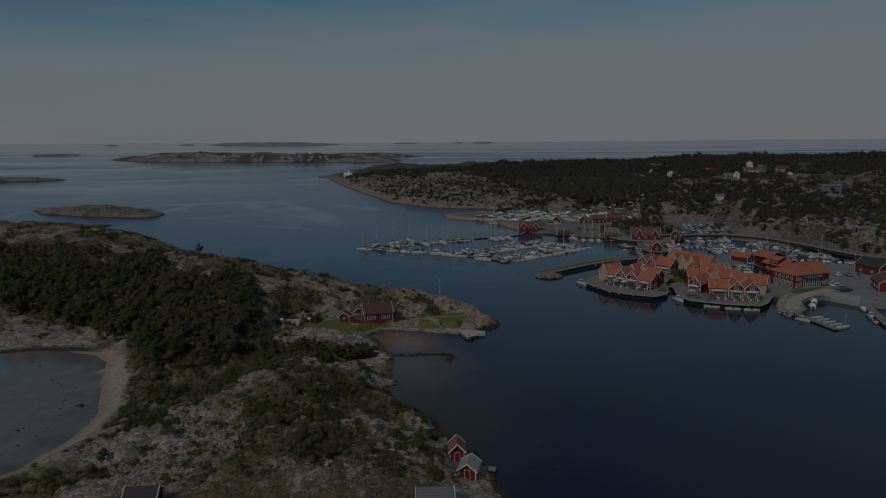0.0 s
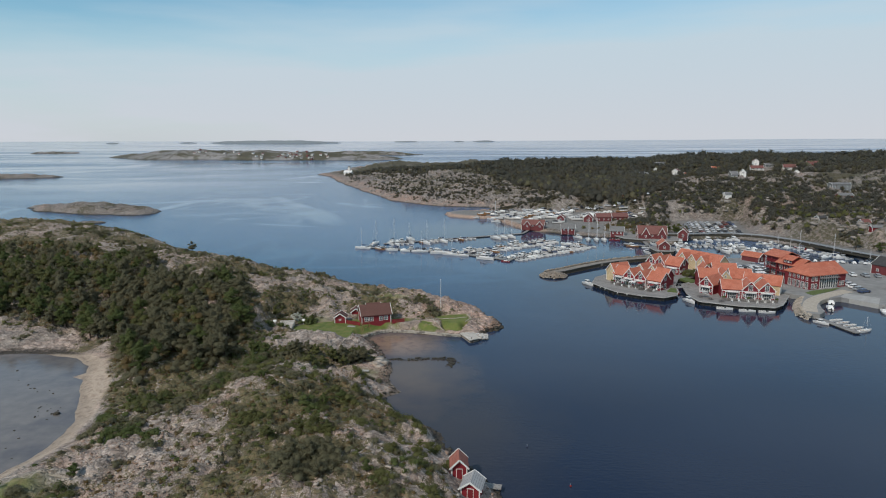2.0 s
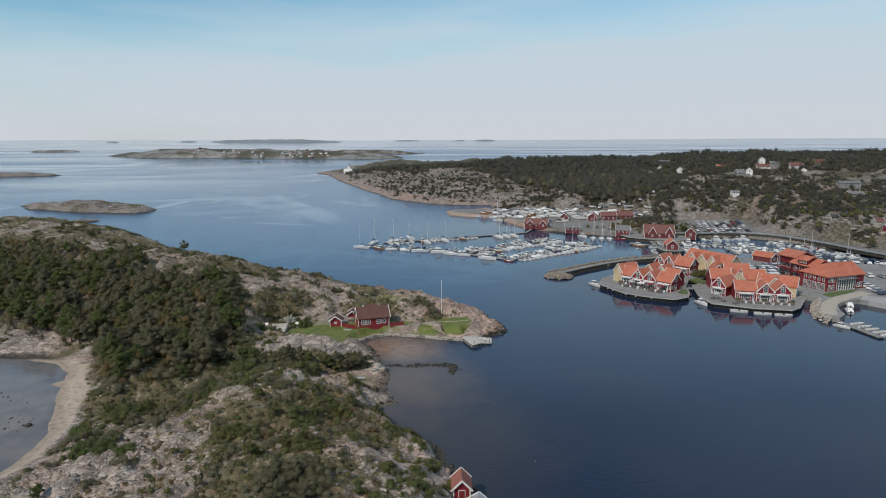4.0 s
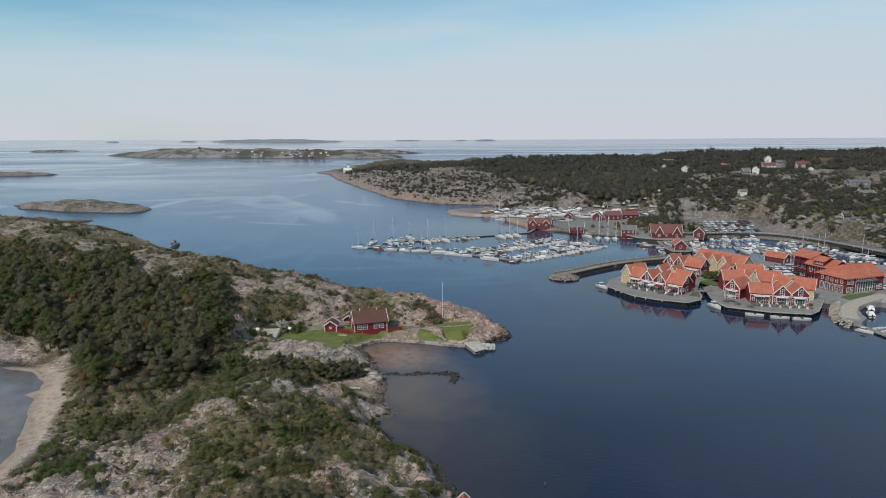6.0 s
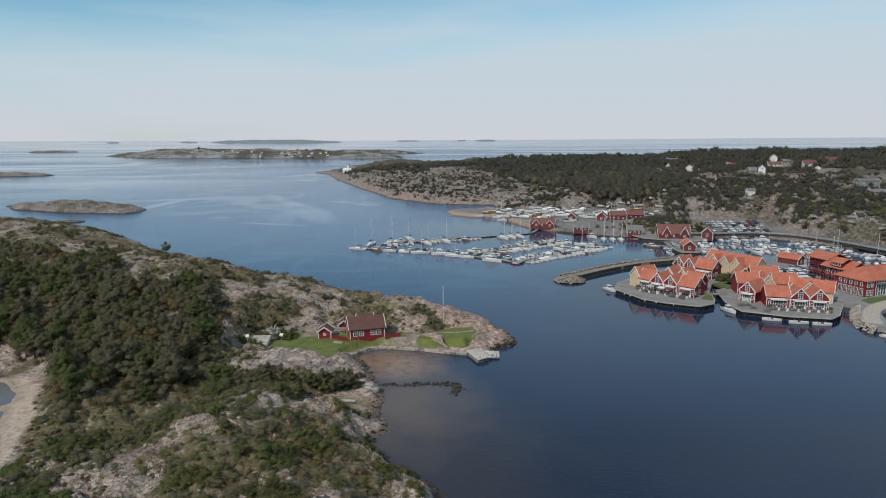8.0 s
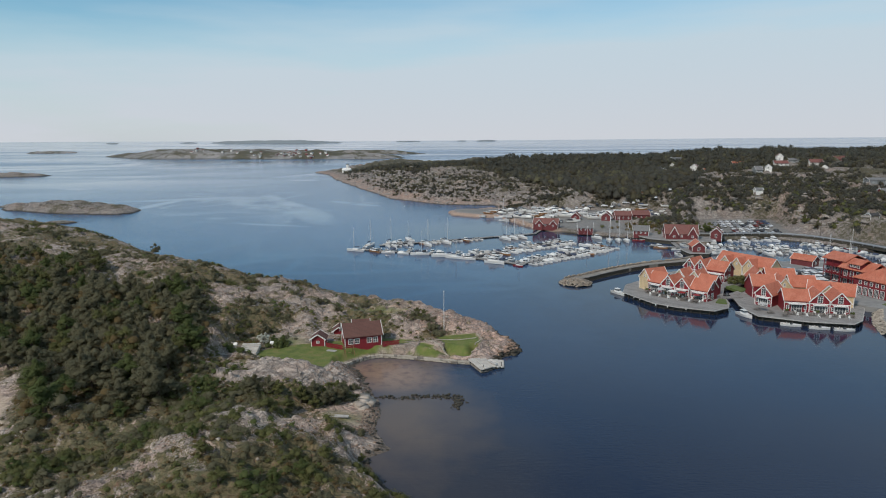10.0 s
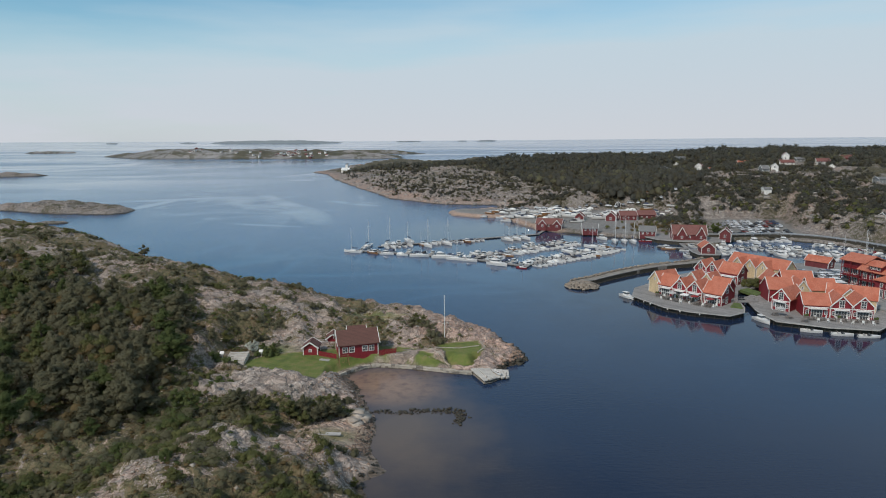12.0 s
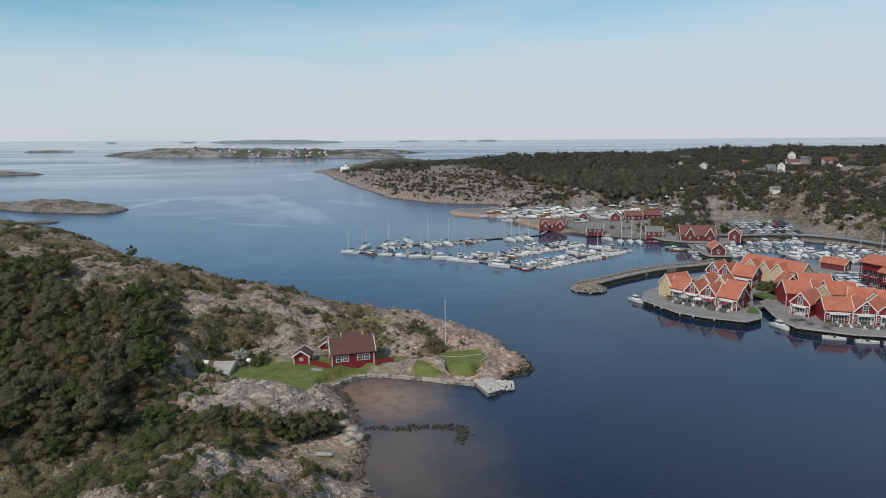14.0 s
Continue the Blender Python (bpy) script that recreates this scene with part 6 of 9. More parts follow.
def inner_harbour():
    rnd = random.Random(23)
    kinds = ["day", "cabin", "cabin", "cover_grey", "cover_white", "cover_blue", "yacht", "day", "cover_white"]
    g = "boats in the inner harbour"
    lines = [((122, 317.5), (157, 310.5)), ((138, 301.5), (166, 299.0)), ((170, 323), (181, 303)), ((182.5, 300), (190, 277))]
    for a, b in lines[:2]:
        pontoon(a, b, 1.6)
    for (a, b), sides in zip(lines, ((1, -1), (1, -1), (-1,), (-1,))):
        for s in sides:
            finger_boats(a, b, s, kinds, rnd, g, pitch=2.6, skip=0.1, size=0.8)
    finger_boats((137, 332.5), (161, 335.5), -1, kinds, rnd, g, skip=0.15, pitch=2.8, size=0.74)
    for x, y, kind, turn in ((118, 302, "yacht", 20), (121, 308, "cabin", 10), (116, 298, "cover_white", 15), (181, 300, "sail_red", 110), (156, 286, "sail", 30), (196, 276, "cover_white", 60),
                             (187, 283, "sail", 110), (168, 284, "cabin", 20), (176, 281, "cover_white", 10)):
        moor(kind, x, y, turn, 0, 0.8, g)
    pontoon((152, 277.5), (188, 262.0), 1.6)
    pontoon((97.6, 318.4), (108.2, 311.4), 2.4, top=0.9)
    pontoon((108.2, 311.4), (110.5, 325.0), 1.8, top=0.9)
    for x, y, kind, turn in ((98.5, 315.5, "cabin_wood", -34), (104.8, 311.2, "day", -34), (103.2, 318.2, "cover_grey", 150), (113.6, 316.4, "cabin", 100), (117.5, 315.8, "cover_white", 96), (121.0, 292.5, "yacht", 85), (119.2, 287.5, "cabin", 80), (102.6, 294.5, "cabin", 95)):
        moor(kind, x, y, turn, 0, 0.8, g)
    for s, gap in ((1, 1.3), (-1, 1.1)):
        finger_boats((152, 277.5), (188, 262.0), s, kinds + ["sail_small"], rnd, g, pitch=2.9, skip=0.15, size=0.74, gap=gap)
    finger_boats((192.5, 276.5), (201, 264.5), 1, kinds, rnd, g, pitch=2.8, skip=0.1, size=0.74, angle=80)
    finger_boats((163, 318), (176, 297), 1, kinds, rnd, g, pitch=2.8, skip=0.2, size=0.74)
    # boats along the terraces
    for x, y, kind, turn in ((86.3, 210.6, "cabin", -80), (92.2, 199.4, "day", -27), (97.9, 196.2, "day", -20), (103.2, 194.3, "day", -15), (58.2, 236.5, "cabin", -70)):
        moor(kind, x, y, turn, 0, 0.82 if kind == "cabin" else 0.84, "boats at the terraces")
    # small boat pontoon below the hotel
    pontoon((117.2, 187.0), (119.6, 171.5), 2.0)
    for i in range(5):
        moor("row", 119.6 + i * 0.35, 184.0 - 2.6 * i, 10, 0, 1, "small boats at the hotel pontoon")
    moor("cabin", 114.6, 184.0, -62, 0, 0.6, "small boats at the hotel pontoon")
    moor("sail_small", 121.6, 174.0, 15, 0, 0.45, "small boats at the hotel pontoon")
    pontoon((145.6, 196.6), (136.6, 174.0), 2.4, top=0.8)
    for x, y, kind, turn in ((142.6, 194.6, "cover_white", -112), (139.8, 187.4, "cabin", -112), (137.2, 181.2, "day", -112)):
        moor(kind, x, y, turn, 0, 0.72, "small boats at the hotel pontoon")
    for x, y, t in ((130.6, 201.2, 60), (126.6, 195.0, 65)):
        moor("cover_white", x, y, t, 0, 0.9, "small boats at the hotel pontoon")


inner_harbour()


def boats_ashore():
    rnd = random.Random(31)
    kinds = ["cover_white", "cover_grey", "cover_grey", "cabin", "day", "cover_blue", "cover_black", "cover_white", "cabin_wood"]
    for (ax, ay), (bx, by), n in (((32, 424), (56, 446), 8), ((52, 408), (82, 446), 15), ((57, 404), (88, 440), 14), ((78, 410), (101, 440), 13), ((94, 402), (116, 428), 9), ((112, 408), (140, 426), 10), ((45, 418), (66, 440), 7), ((40, 403), (56, 418), 6), ((64, 398), (92, 428), 12), ((88, 396), (112, 418), 9), ((104, 418), (136, 440), 11), ((122, 400), (142, 412), 6), ((70, 384), (78, 390), 3)):
        for i in range(n):
            f = (i + 0.5) / n
            x, y = ax + (bx - ax) * f + rnd.uniform(-1, 1), ay + (by - ay) * f
            b = moor(rnd.choice(kinds), x, y, rnd.choice((155, 160, -22)) + rnd.uniform(-6, 6), float(main_h(x, y)) + 0.4, rnd.uniform(0.85, 1.05), "boats laid up ashore")


boats_ashore()


# ---- cars, road, poles ----
CAR_PAINT = [plain("car_paint", c, 0.25, vary=0.04, grain=0) for c in ((0.55, 0.55, 0.56), (0.03, 0.03, 0.035), (0.28, 0.29, 0.30), (0.70, 0.70, 0.69), (0.16, 0.03, 0.025), (0.05, 0.07, 0.13))]
M_TYRE = plain("tyre_rubber", (0.025, 0.025, 0.025), 0.9, grain=0)
CARS = {}


def car(paint, m, group="parked cars"):
    if paint in CARS:
        return copy_thing(CARS[paint], m)
    words = ("silver", "black", "grey", "white", "dark red", "dark blue")[paint]
    c = CARS[paint] = thing("car", f"{words} estate car parked on the harbour ground", "car", m, group)
    bm = bmesh.new()
    prof = [(-2.2, 0.35), (-2.25, 0.85), (-2.0, 1.0), (0.9, 0.98), (1.95, 0.82), (2.2, 0.6), (2.2, 0.35)]
    a, b = [bm.verts.new((x, -0.88, z)) for x, z in prof], [bm.verts.new((x, 0.88, z)) for x, z in prof]
    for i in range(7):
        bm.faces.new((a[i], a[(i + 1) % 7], b[(i + 1) % 7], b[i]))
    bm.faces.new(a[::-1])
    bm.faces.new(b)
    part("body", bm, CAR_PAINT[paint], c)
    bm = bmesh.new()
    hood(bm, -2.0, 1.1, 1.6, 1.6, 0.97, 1.36, 0.75, 0.3)
    part("window", bm, M_GLASSD, c)
    bm = bmesh.new()
    hood(bm, -1.72, 0.4, 1.36, 1.32, 1.36, 1.46, 0.1, 0.05)
    part("roof", bm, CAR_PAINT[paint], c)
    for x in (-1.35, 1.35):
        for y in (-0.8, 0.8):
            bm = bmesh.new()
            rod(bm, (x, y - 0.1, 0.32), (x, y + 0.1, 0.32), 0.32, seg=10)
            part("wheel", bm, M_TYRE, c)
    return c


def cars():
    rnd = random.Random(41)
    pick = lambda: rnd.choice((0, 0, 1, 1, 2, 2, 3, 3, 4, 5))
    for ax, ay, bx, by, n, turn in ((128.5, 250.5, 139.5, 251.5, 9, 80), (133.5, 258.5, 142.5, 257.0, 7, 80), (120.5, 256, 127, 258.5, 5, 70), (122.5, 245.5, 137.5, 246.0, 11, 82), (120.5, 240.5, 128.5, 240.2, 7, 82), (125.5, 253.8, 141, 254.2, 11, 84), (141, 250, 146, 262, 4, 10), (148.8, 212.5, 151, 226, 5, 20), (158, 240, 170, 236, 4, 75)):
        for i in range(n):
            f = i / max(1, n - 1)
            car(pick(), pose(ax + (bx - ax) * f, ay + (by - ay) * f, 1.5, 0, 0, turn + rnd.uniform(-5, 5)))
    for row in range(6):
        y = 341 + row * 7.2
        for i in range(9):
            if rnd.random() < 0.16:
                continue
            x = 141 + row * 2.1 + i * 3.4
            car(pick(), pose(x, y + rnd.uniform(-0.5, 0.5), float(main_h(x, y)) + 0.03, 0, 0, 82 + rnd.uniform(-6, 6)))
    for i in range(26):
        x, y = 58 + i * 4.3, 452 - i * 0.9 + rnd.uniform(-1, 1)
        if rnd.random() < 0.75:
            car(pick(), pose(x, y, float(main_h(x, y)) + 0.05, 0, 0, rnd.choice((-12, 75))))


cars()


def ribbon(name, pts, width, height, material, label, sides=None):
    """A road laid along a line of points, smoothed, with a wall face each side."""
    line = [Vector((x, y)) for x, y in pts]
    for _ in range(2):
        line = [line[0]] + [q for a, b in zip(line, line[1:]) for q in (a.lerp(b, 0.25), a.lerp(b, 0.75))] + [line[-1]]
    bm, prev = bmesh.new(), None
    for i, p in enumerate(line):
        d = (line[min(i + 1, len(line) - 1)] - line[max(i - 1, 0)]).normalized()
        n = Vector((-d.y, d.x)) * width / 2
        z = height(p.x, p.y)
        ring = [bm.verts.new((p.x + s * n.x, p.y + s * n.y, z + dz)) for s, dz in ((-1, -1.4), (-1, 0), (1, 0), (1, -1.4))]
        if prev:
            for k in range(3):
                bm.faces.new((prev[k], ring[k], ring[k + 1], prev[k + 1])).material_index = k % 2 == 0
        prev = ring
    me = bpy.data.meshes.new(name)
    bmesh.ops.recalc_face_normals(bm, faces=bm.faces)
    bm.to_mesh(me)
    bm.free()
    me.materials.append(material)
    me.materials.append(sides or material)
    return tagged(new(name, me), label, "road", kind="structure")


ribbon("road", [(118, 341), (136, 337.5), (161, 339.5), (176, 330), (184, 315), (188.5, 300), (191.5, 286), (197, 270), (215, 262), (260, 258)], 5.0, lambda x, y: 2.75, M_ASPH, "grey asphalt harbour road on a dark stone embankment", M_DARKSTONE)


ribbon("path_hotel", [(145.1, 215.2), (135.6, 210.4), (126.9, 204.6), (121.0, 197.6), (116.9, 189.6)], 4.0, lambda x, y: 1.53, M_PATH, "pale curved gravel path along the stone bank")


def guard_rail():
    pts = [(136, 334.2), (160, 336.4), (173.5, 328), (181.2, 313.5), (185.3, 299), (188.3, 285), (193.8, 269)]
    r = thing("guard_rail", "pale steel guard rail along the harbour road", "railing")
    for (ax, ay), (bx, by) in zip(pts, pts[1:]):
        n = max(2, int(math.hypot(bx - ax, by - ay) / 4))
        bm = bmesh.new()
        bar(bm, (ax, ay, 3.4), (bx, by, 3.4), 0.08, 0.3)
        part("rail", bm, M_ALU, r)
        for i in range(n):
            x, y = ax + (bx - ax) * i / n, ay + (by - ay) * i / n
            bm = bmesh.new()
            box(bm, x - 0.05, x + 0.05, y - 0.05, y + 0.05, 2.4, 3.5)
            part("post", bm, M_ALU, r)


guard_rail()


def pole(x, y, z, h, name, label, cat, mat, r=0.1, cross=False):
    p = thing(name, label, cat, pose(x, y, z))
    bm = bmesh.new()
    rod(bm, (0, 0, -0.5), (0, 0, h), r, r * 0.55, 8)
    part("shaft", bm, mat, p)
    bm = bmesh.new()
    if cross:
        bar(bm, (-0.9, 0, h - 0.5), (0.9, 0, h - 0.5), 0.1)
    else:
        bmesh.ops.create_icosphere(bm, subdivisions=1, radius=r * 1.6, matrix=Matrix.Translation((0, 0, h + r)))
    part("crossarm" if cross else "finial", bm, mat, p)
    return p


pole(3.5, 186.3, float(isle_h(3.5, 186.3)), 9.6, "flagpole", "tall white flagpole on the rocky point, without flag", "flagpole", M_WHITE, 0.09)
pole(150.5, 262.0, 1.5, 11.5, "flagpole", "white flagpole beside the hotel", "flagpole", M_WHITE, 0.08)
pole(152.5, 236.5, 1.5, 11.0, "flagpole", "white flagpole beside the hotel", "flagpole", M_WHITE, 0.08)
for x, y, h in ((163.5, 352, 9), (178, 324.5, 10), (158, 395, 9), (214, 570, 10), (265, 414, 9), (228, 322, 11), (196, 288, 9)):
    pole(x, y, float(main_h(x, y)), h, "utility_pole", "grey wooden utility pole with a crossarm", "pole", M_BARK, 0.13, True)


# ---- stones ----
def stone_mesh(name, spots, material, rng, flat=0.65, blocky=False):
    """Many angular boulders joined: spots of x, y, z, radius."""
    bm = bmesh.new()
    if blocky:
        bmesh.ops.create_cube(bm, size=1.5)
        bmesh.ops.triangulate(bm, faces=bm.faces)
    else:
        bmesh.ops.create_icosphere(bm, subdivisions=1, radius=1)
    base = np.array([v.co[:] for v in bm.verts])
    tri = np.array([[v.index for v in f.verts] for f in bm.faces])
    bm.free()
    vs, fs = [], []
    for i, (x, y, z, r) in enumerate(spots):
        k = base * rng.uniform(0.55 if blocky else 0.75, 1.25, (len(base), 1)) * np.array([rng.uniform(0.8, 1.4), rng.uniform(0.8, 1.3), flat * rng.uniform(0.8, 1.3)]) * r
        a = rng.uniform(0, 6.3)
        k = k @ np.array([[math.cos(a), -math.sin(a), 0], [math.sin(a), math.cos(a), 0], [0, 0, 1]])
        vs.append(k + (x, y, z))
        fs.append(tri + i * len(base))
    return np_mesh(name, np.concatenate(vs), np.concatenate(fs), material)


def np_mesh(name, verts, faces, material, normals=None):
    me = bpy.data.meshes.new(name)
    k = faces.shape[1]
    me.vertices.add(len(verts))
    me.vertices.foreach_set("co", np.ascontiguousarray(verts, dtype=np.float32).ravel())
    me.loops.add(faces.size)
    me.loops.foreach_set("vertex_index", np.ascontiguousarray(faces, dtype=np.int32).ravel())
    me.polygons.add(len(faces))
    me.polygons.foreach_set("loop_start", np.arange(len(faces), dtype=np.int32) * k)
    me.update(calc_edges=True)
    me.materials.append(material)
    if normals is not None:
        me.polygons.foreach_set("use_smooth", np.ones(len(faces), bool))
        me.normals_split_custom_set_from_vertices(normals)
    return me


def breakwater():
    rng = np.random.RandomState(3)
    pts = [(47.5, 250.5), (53, 253.5), (62, 261.0), (72, 268.5), (83, 275.0), (96, 279.5), (106, 286)]
    b = thing("breakwater", "grey stone breakwater with a gravel top beside the houses", "breakwater")
    ribbon_ob = ribbon("causeway", pts, 3.6, lambda x, y: 1.3, M_CAUSEWAY, "")
    ribbon_ob.parent = b
    for key in ("kind", "category", "label"):
        if key in ribbon_ob:
            del ribbon_ob[key]
    spots, low = [], []
    for (ax, ay), (bx, by) in zip(pts, pts[1:]):
        L = math.hypot(bx - ax, by - ay)
        nx, ny = -(by - ay) / L, (bx - ax) / L
        for i in range(int(L * 13)):   # the seaward face is rubble, heaped above the walkway
            f, o = rng.rand(), rng.uniform(1.3, 4.2)
            spots.append((ax + (bx - ax) * f + nx * o, ay + (by - ay) * f + ny * o, 1.75 - abs(o - 1.8) * 0.62 + rng.uniform(-.12, .12), rng.uniform(0.2, 0.46)))
        for i in range(int(L * 4)):
            f, o = rng.rand(), rng.uniform(1.9, 2.7)
            low.append((ax + (bx - ax) * f - nx * o, ay + (by - ay) * f - ny * o, rng.uniform(-0.1, 0.25), rng.uniform(0.14, 0.34)))
        bm = bmesh.new()
        bar(bm, (ax - nx * 1.86, ay - ny * 1.86, 0.1), (bx - nx * 1.86, by - ny * 1.86, 0.1), 0.14, 2.2)
        part("retaining_wall", bm, M_DARKSTONE, b, "dark tarred wall towards the harbour")
        bm = bmesh.new()
        bar(bm, (ax - nx * 1.8, ay - ny * 1.8, 1.32), (bx - nx * 1.8, by - ny * 1.8, 1.32), 0.3, 0.16)
        part("kerb", bm, M_DECK, b)
    for i in range(760):   # rounded head
        a, r = rng.uniform(0, 6.3), 5.4 * math.sqrt(rng.uniform(0.0, 1.0))
        spots.append((48.8 + r * math.cos(a), 248.0 + r * math.sin(a) * 0.95, 1.55 - 0.042 * r * r + rng.uniform(-.15, .15), rng.uniform(0.2, 0.46)))
    tagged(link_mesh("rubble", stone_mesh("rubble", spots, M_MOLEPALE, rng, 0.55, True), b), kind="stuff")
    tagged(link_mesh("wet_rubble", stone_mesh("wet_rubble", low, M_DARKSTONE, rng, 0.55, True), b), kind="stuff")


breakwater()


def riprap():
    rng = np.random.RandomState(4)
    spots = []
    line = [(125.0, 208.2), (118.2, 198.0), (114.4, 189.2), (115.6, 186.6)]
    for (ax, ay), (bx, by) in zip(line, line[1:]):
        for i in range(int(math.hypot(bx - ax, by - ay) * 26)):
            f, o = rng.rand(), rng.uniform(-0.4, 1.9)
            d = Vector((bx - ax, by - ay)).normalized()
            spots.append((ax + (bx - ax) * f + d.y * o, ay + (by - ay) * f - d.x * o, 1.45 - 0.8 * max(o, 0) + rng.uniform(-.1, .15), rng.uniform(0.16, 0.36)))
    tagged(new("stone_slope", stone_mesh("stone_slope", spots, M_STONE, rng)), "sloping bank of pale quarried stones at the quay", "stone bank", kind="stuff")
    # stones of the low mole in the bay, weed-covered
    spots = []
    for (ax, ay), (bx, by) in zip([(-9.2, 155.0), (-4.5, 154.4), (1.5, 155.3), (5.8, 154.2)], [(-4.5, 154.4), (1.5, 155.3), (5.8, 154.2), (5.4, 150.2)]):
        for i in range(int(math.hypot(bx - ax, by - ay) * (16 if ax < 5 else 30))):
            f = rng.rand()
            if ax < -4 and rng.rand() < 0.55:
                continue
            spots.append((ax + (bx - ax) * f + rng.normal() * 0.42, ay + (by - ay) * f + rng.normal() * 0.5, rng.uniform(-0.12, 0.16), rng.uniform(0.1, 0.36)))
    tagged(new("stone_mole", stone_mesh("stone_mole", spots, M_DARKSTONE, rng, 0.55, True)), "low curved line of dark weedy stones in the bay", "stones", kind="stuff")
    # boulders along the waterline of the near island
    spots = []
    ring = ISLE[2:26]
    for (ax, ay), (bx, by) in zip(ring, ring[1:]):
        L = math.hypot(bx - ax, by - ay)
        d = Vector((bx - ax, by - ay)) / L
        for i in range(int(L * 3.2)):
            f, o = rng.rand(), rng.uniform(-2.2, 1.6)
            x, y = ax + (bx - ax) * f + d.y * o, ay + (by - ay) * f - d.x * o
            if 172 < y < 179 and x < 9:
                continue
            z = float(isle_h(x, y))
            if -0.8 < z < 1.6:
                spots.append((x, y, z, rng.uniform(0.12, 0.5) * (1.3 if rng.rand() < 0.08 else 0.75)))
    for _ in range(260):   # broken ledges round the outer point
        f = rng.rand()
        k = int(rng.randint(26, 33))
        (ax, ay), (bx, by) = ISLE[k], ISLE[k + 1]
        L = math.hypot(bx - ax, by - ay)
        o = rng.uniform(-1.8, 0.8)
        x, y = ax + (bx - ax) * f + (by - ay) / L * o, ay + (by - ay) * f - (bx - ax) / L * o
        spots.append((x, y, float(isle_h(x, y)), rng.uniform(0.2, 0.75) * (1.5 if rng.rand() < 0.1 else 0.9)))
    dark, pale = [s for s in spots if s[2] < 0.55], [s for s in spots if s[2] >= 0.55][::2]
    tagged(new("shore_boulders", stone_mesh("shore_boulders", dark, M_DARKSTONE, rng, 0.5, True)), "dark weedy boulders along the waterline", "boulders", kind="stuff")
    tagged(new("shore_boulders", stone_mesh("shore_boulders", pale, M_SCREE, rng, 0.5, True)), "reddish broken boulders above the waterline", "boulders", kind="stuff")
    spots = []
    for i in range(300):
        x, y = rng.uniform(-70, 5), rng.uniform(88, 190)
        if inside(x, y, ISLE) > 3 and inside(x, y, LAGOON) < -3 and float(isle_lawn(x, y, 0)) < 0.2:
            spots.append((x, y, float(isle_h(x, y)) + 0.02, rng.uniform(0.12, 0.38)))
    tagged(new("loose_rocks", stone_mesh("loose_rocks", spots, M_STONE, rng, 0.4, True)), "loose pale rocks strewn over the heath", "rocks", kind="stuff")
    for name, n, big, mat, label in (("scree", 5200, 0.30, M_SCREE, "reddish broken scree between the rock slabs"), ("rock_rubble", 2400, 0.42, M_ROCKS, "pale angular rubble on the bare rock")):
        x, y = rng.uniform(-84, 10, n * 5), rng.uniform(84, 205, n * 5)
        z = isle_h(x, y)
        bare = isle_veg(x, y, z)
        ok = (bare < 0.5) & (fbm(x / 7, y / 7, 121 if n > 4000 else 131, 3) > 0.53) & (inside(x, y, ISLE) > 2) & (inside(x, y, LAGOON) < -6) & (inside(x, y, LAWN) < -0.8) & (inside(x, y, LAWN2) < -0.8) & (np.hypot(x - 6, y - 93) > 4)
        ok &= isle_lawn(x, y, z) < 0.2
        r = big * rng.uniform(0.2, 1.0, len(x)) ** 1.6
        spots = list(zip(x[ok], y[ok], z[ok] - 0.1 * r[ok], r[ok]))[:n]
        tagged(new(name, stone_mesh(name, spots, mat, rng, 0.4, True)), label, "rocks", kind="stuff")
    # ledges and rubble of the tidal shelf on the bay's west shore
    spots, dark = [], []
    shelf = [(-16.2, 168.5), (-12.6, 164.5), (-10.2, 158.0), (-9.0, 153.0), (-8.6, 148.5), (-8.4, 144.0), (-8.8, 139.0)]
    for (ax, ay), (bx, by) in zip(shelf, shelf[1:]):
        for i in range(int(math.hypot(bx - ax, by - ay) * 30)):
            f, o = rng.rand(), rng.uniform(-3.2, 1.6)
            x, y = ax + (bx - ax) * f + o, ay + (by - ay) * f + rng.uniform(-.5, .5)
            h = float(isle_h(x, y))
            if h > -0.25:
                (spots if h > 0.12 else dark).append((x, y, h, rng.uniform(0.06, 0.26) * (1.0 if h > 0.12 or rng.rand() < 0.2 else 0.8)))
    tagged(new("tidal_rubble", stone_mesh("tidal_rubble", spots, M_TIDAL, rng, 0.45, True)), "pinkish-brown rubble on the tidal shelf of the bay", "rocks", kind="stuff")
    tagged(new("tidal_weed_stones", stone_mesh("tidal_weed_stones", dark, M_DARKSTONE, rng, 0.4, True)), "dark weedy stones in the shallow bay", "stones", kind="stuff")
    spots = []
    for i in range(13):
        a, r = rng.uniform(0, 6.3), math.sqrt(rng.rand())
        x, y = -12.2 + 2.0 * r * math.cos(a), 151.0 + 2.6 * r * math.sin(a)
        spots.append((x, y, 1.2 * (1 - 0.7 * r * r), rng.uniform(0.8, 1.7)))
    tagged(new("pale_outcrop", stone_mesh("pale_outcrop", spots, M_ROCKS, rng, 0.5, True)), "pale smooth outcrop of rock above the bay", "rock", kind="stuff")
    spots = []
    for i in range(30):
        f = rng.rand()
        a, b = ((-72.6, 104), (-76, 130)) if i % 2 else ((-74, 125), (-92, 150))
        x, y = a[0] + (b[0] - a[0]) * f - rng.uniform(-1, 7), a[1] + (b[1] - a[1]) * f
        spots.append((x, y, rng.uniform(-0.08, 0.05), rng.uniform(0.1, 0.35)))
    spots.append((-74.7, 124.9, 0.15, 0.8))
    tagged(new("lagoon_stones", stone_mesh("lagoon_stones", spots, M_DARKSTONE, rng)), "dark stones standing in the shallow lagoon", "stones", kind="stuff")


riprap()


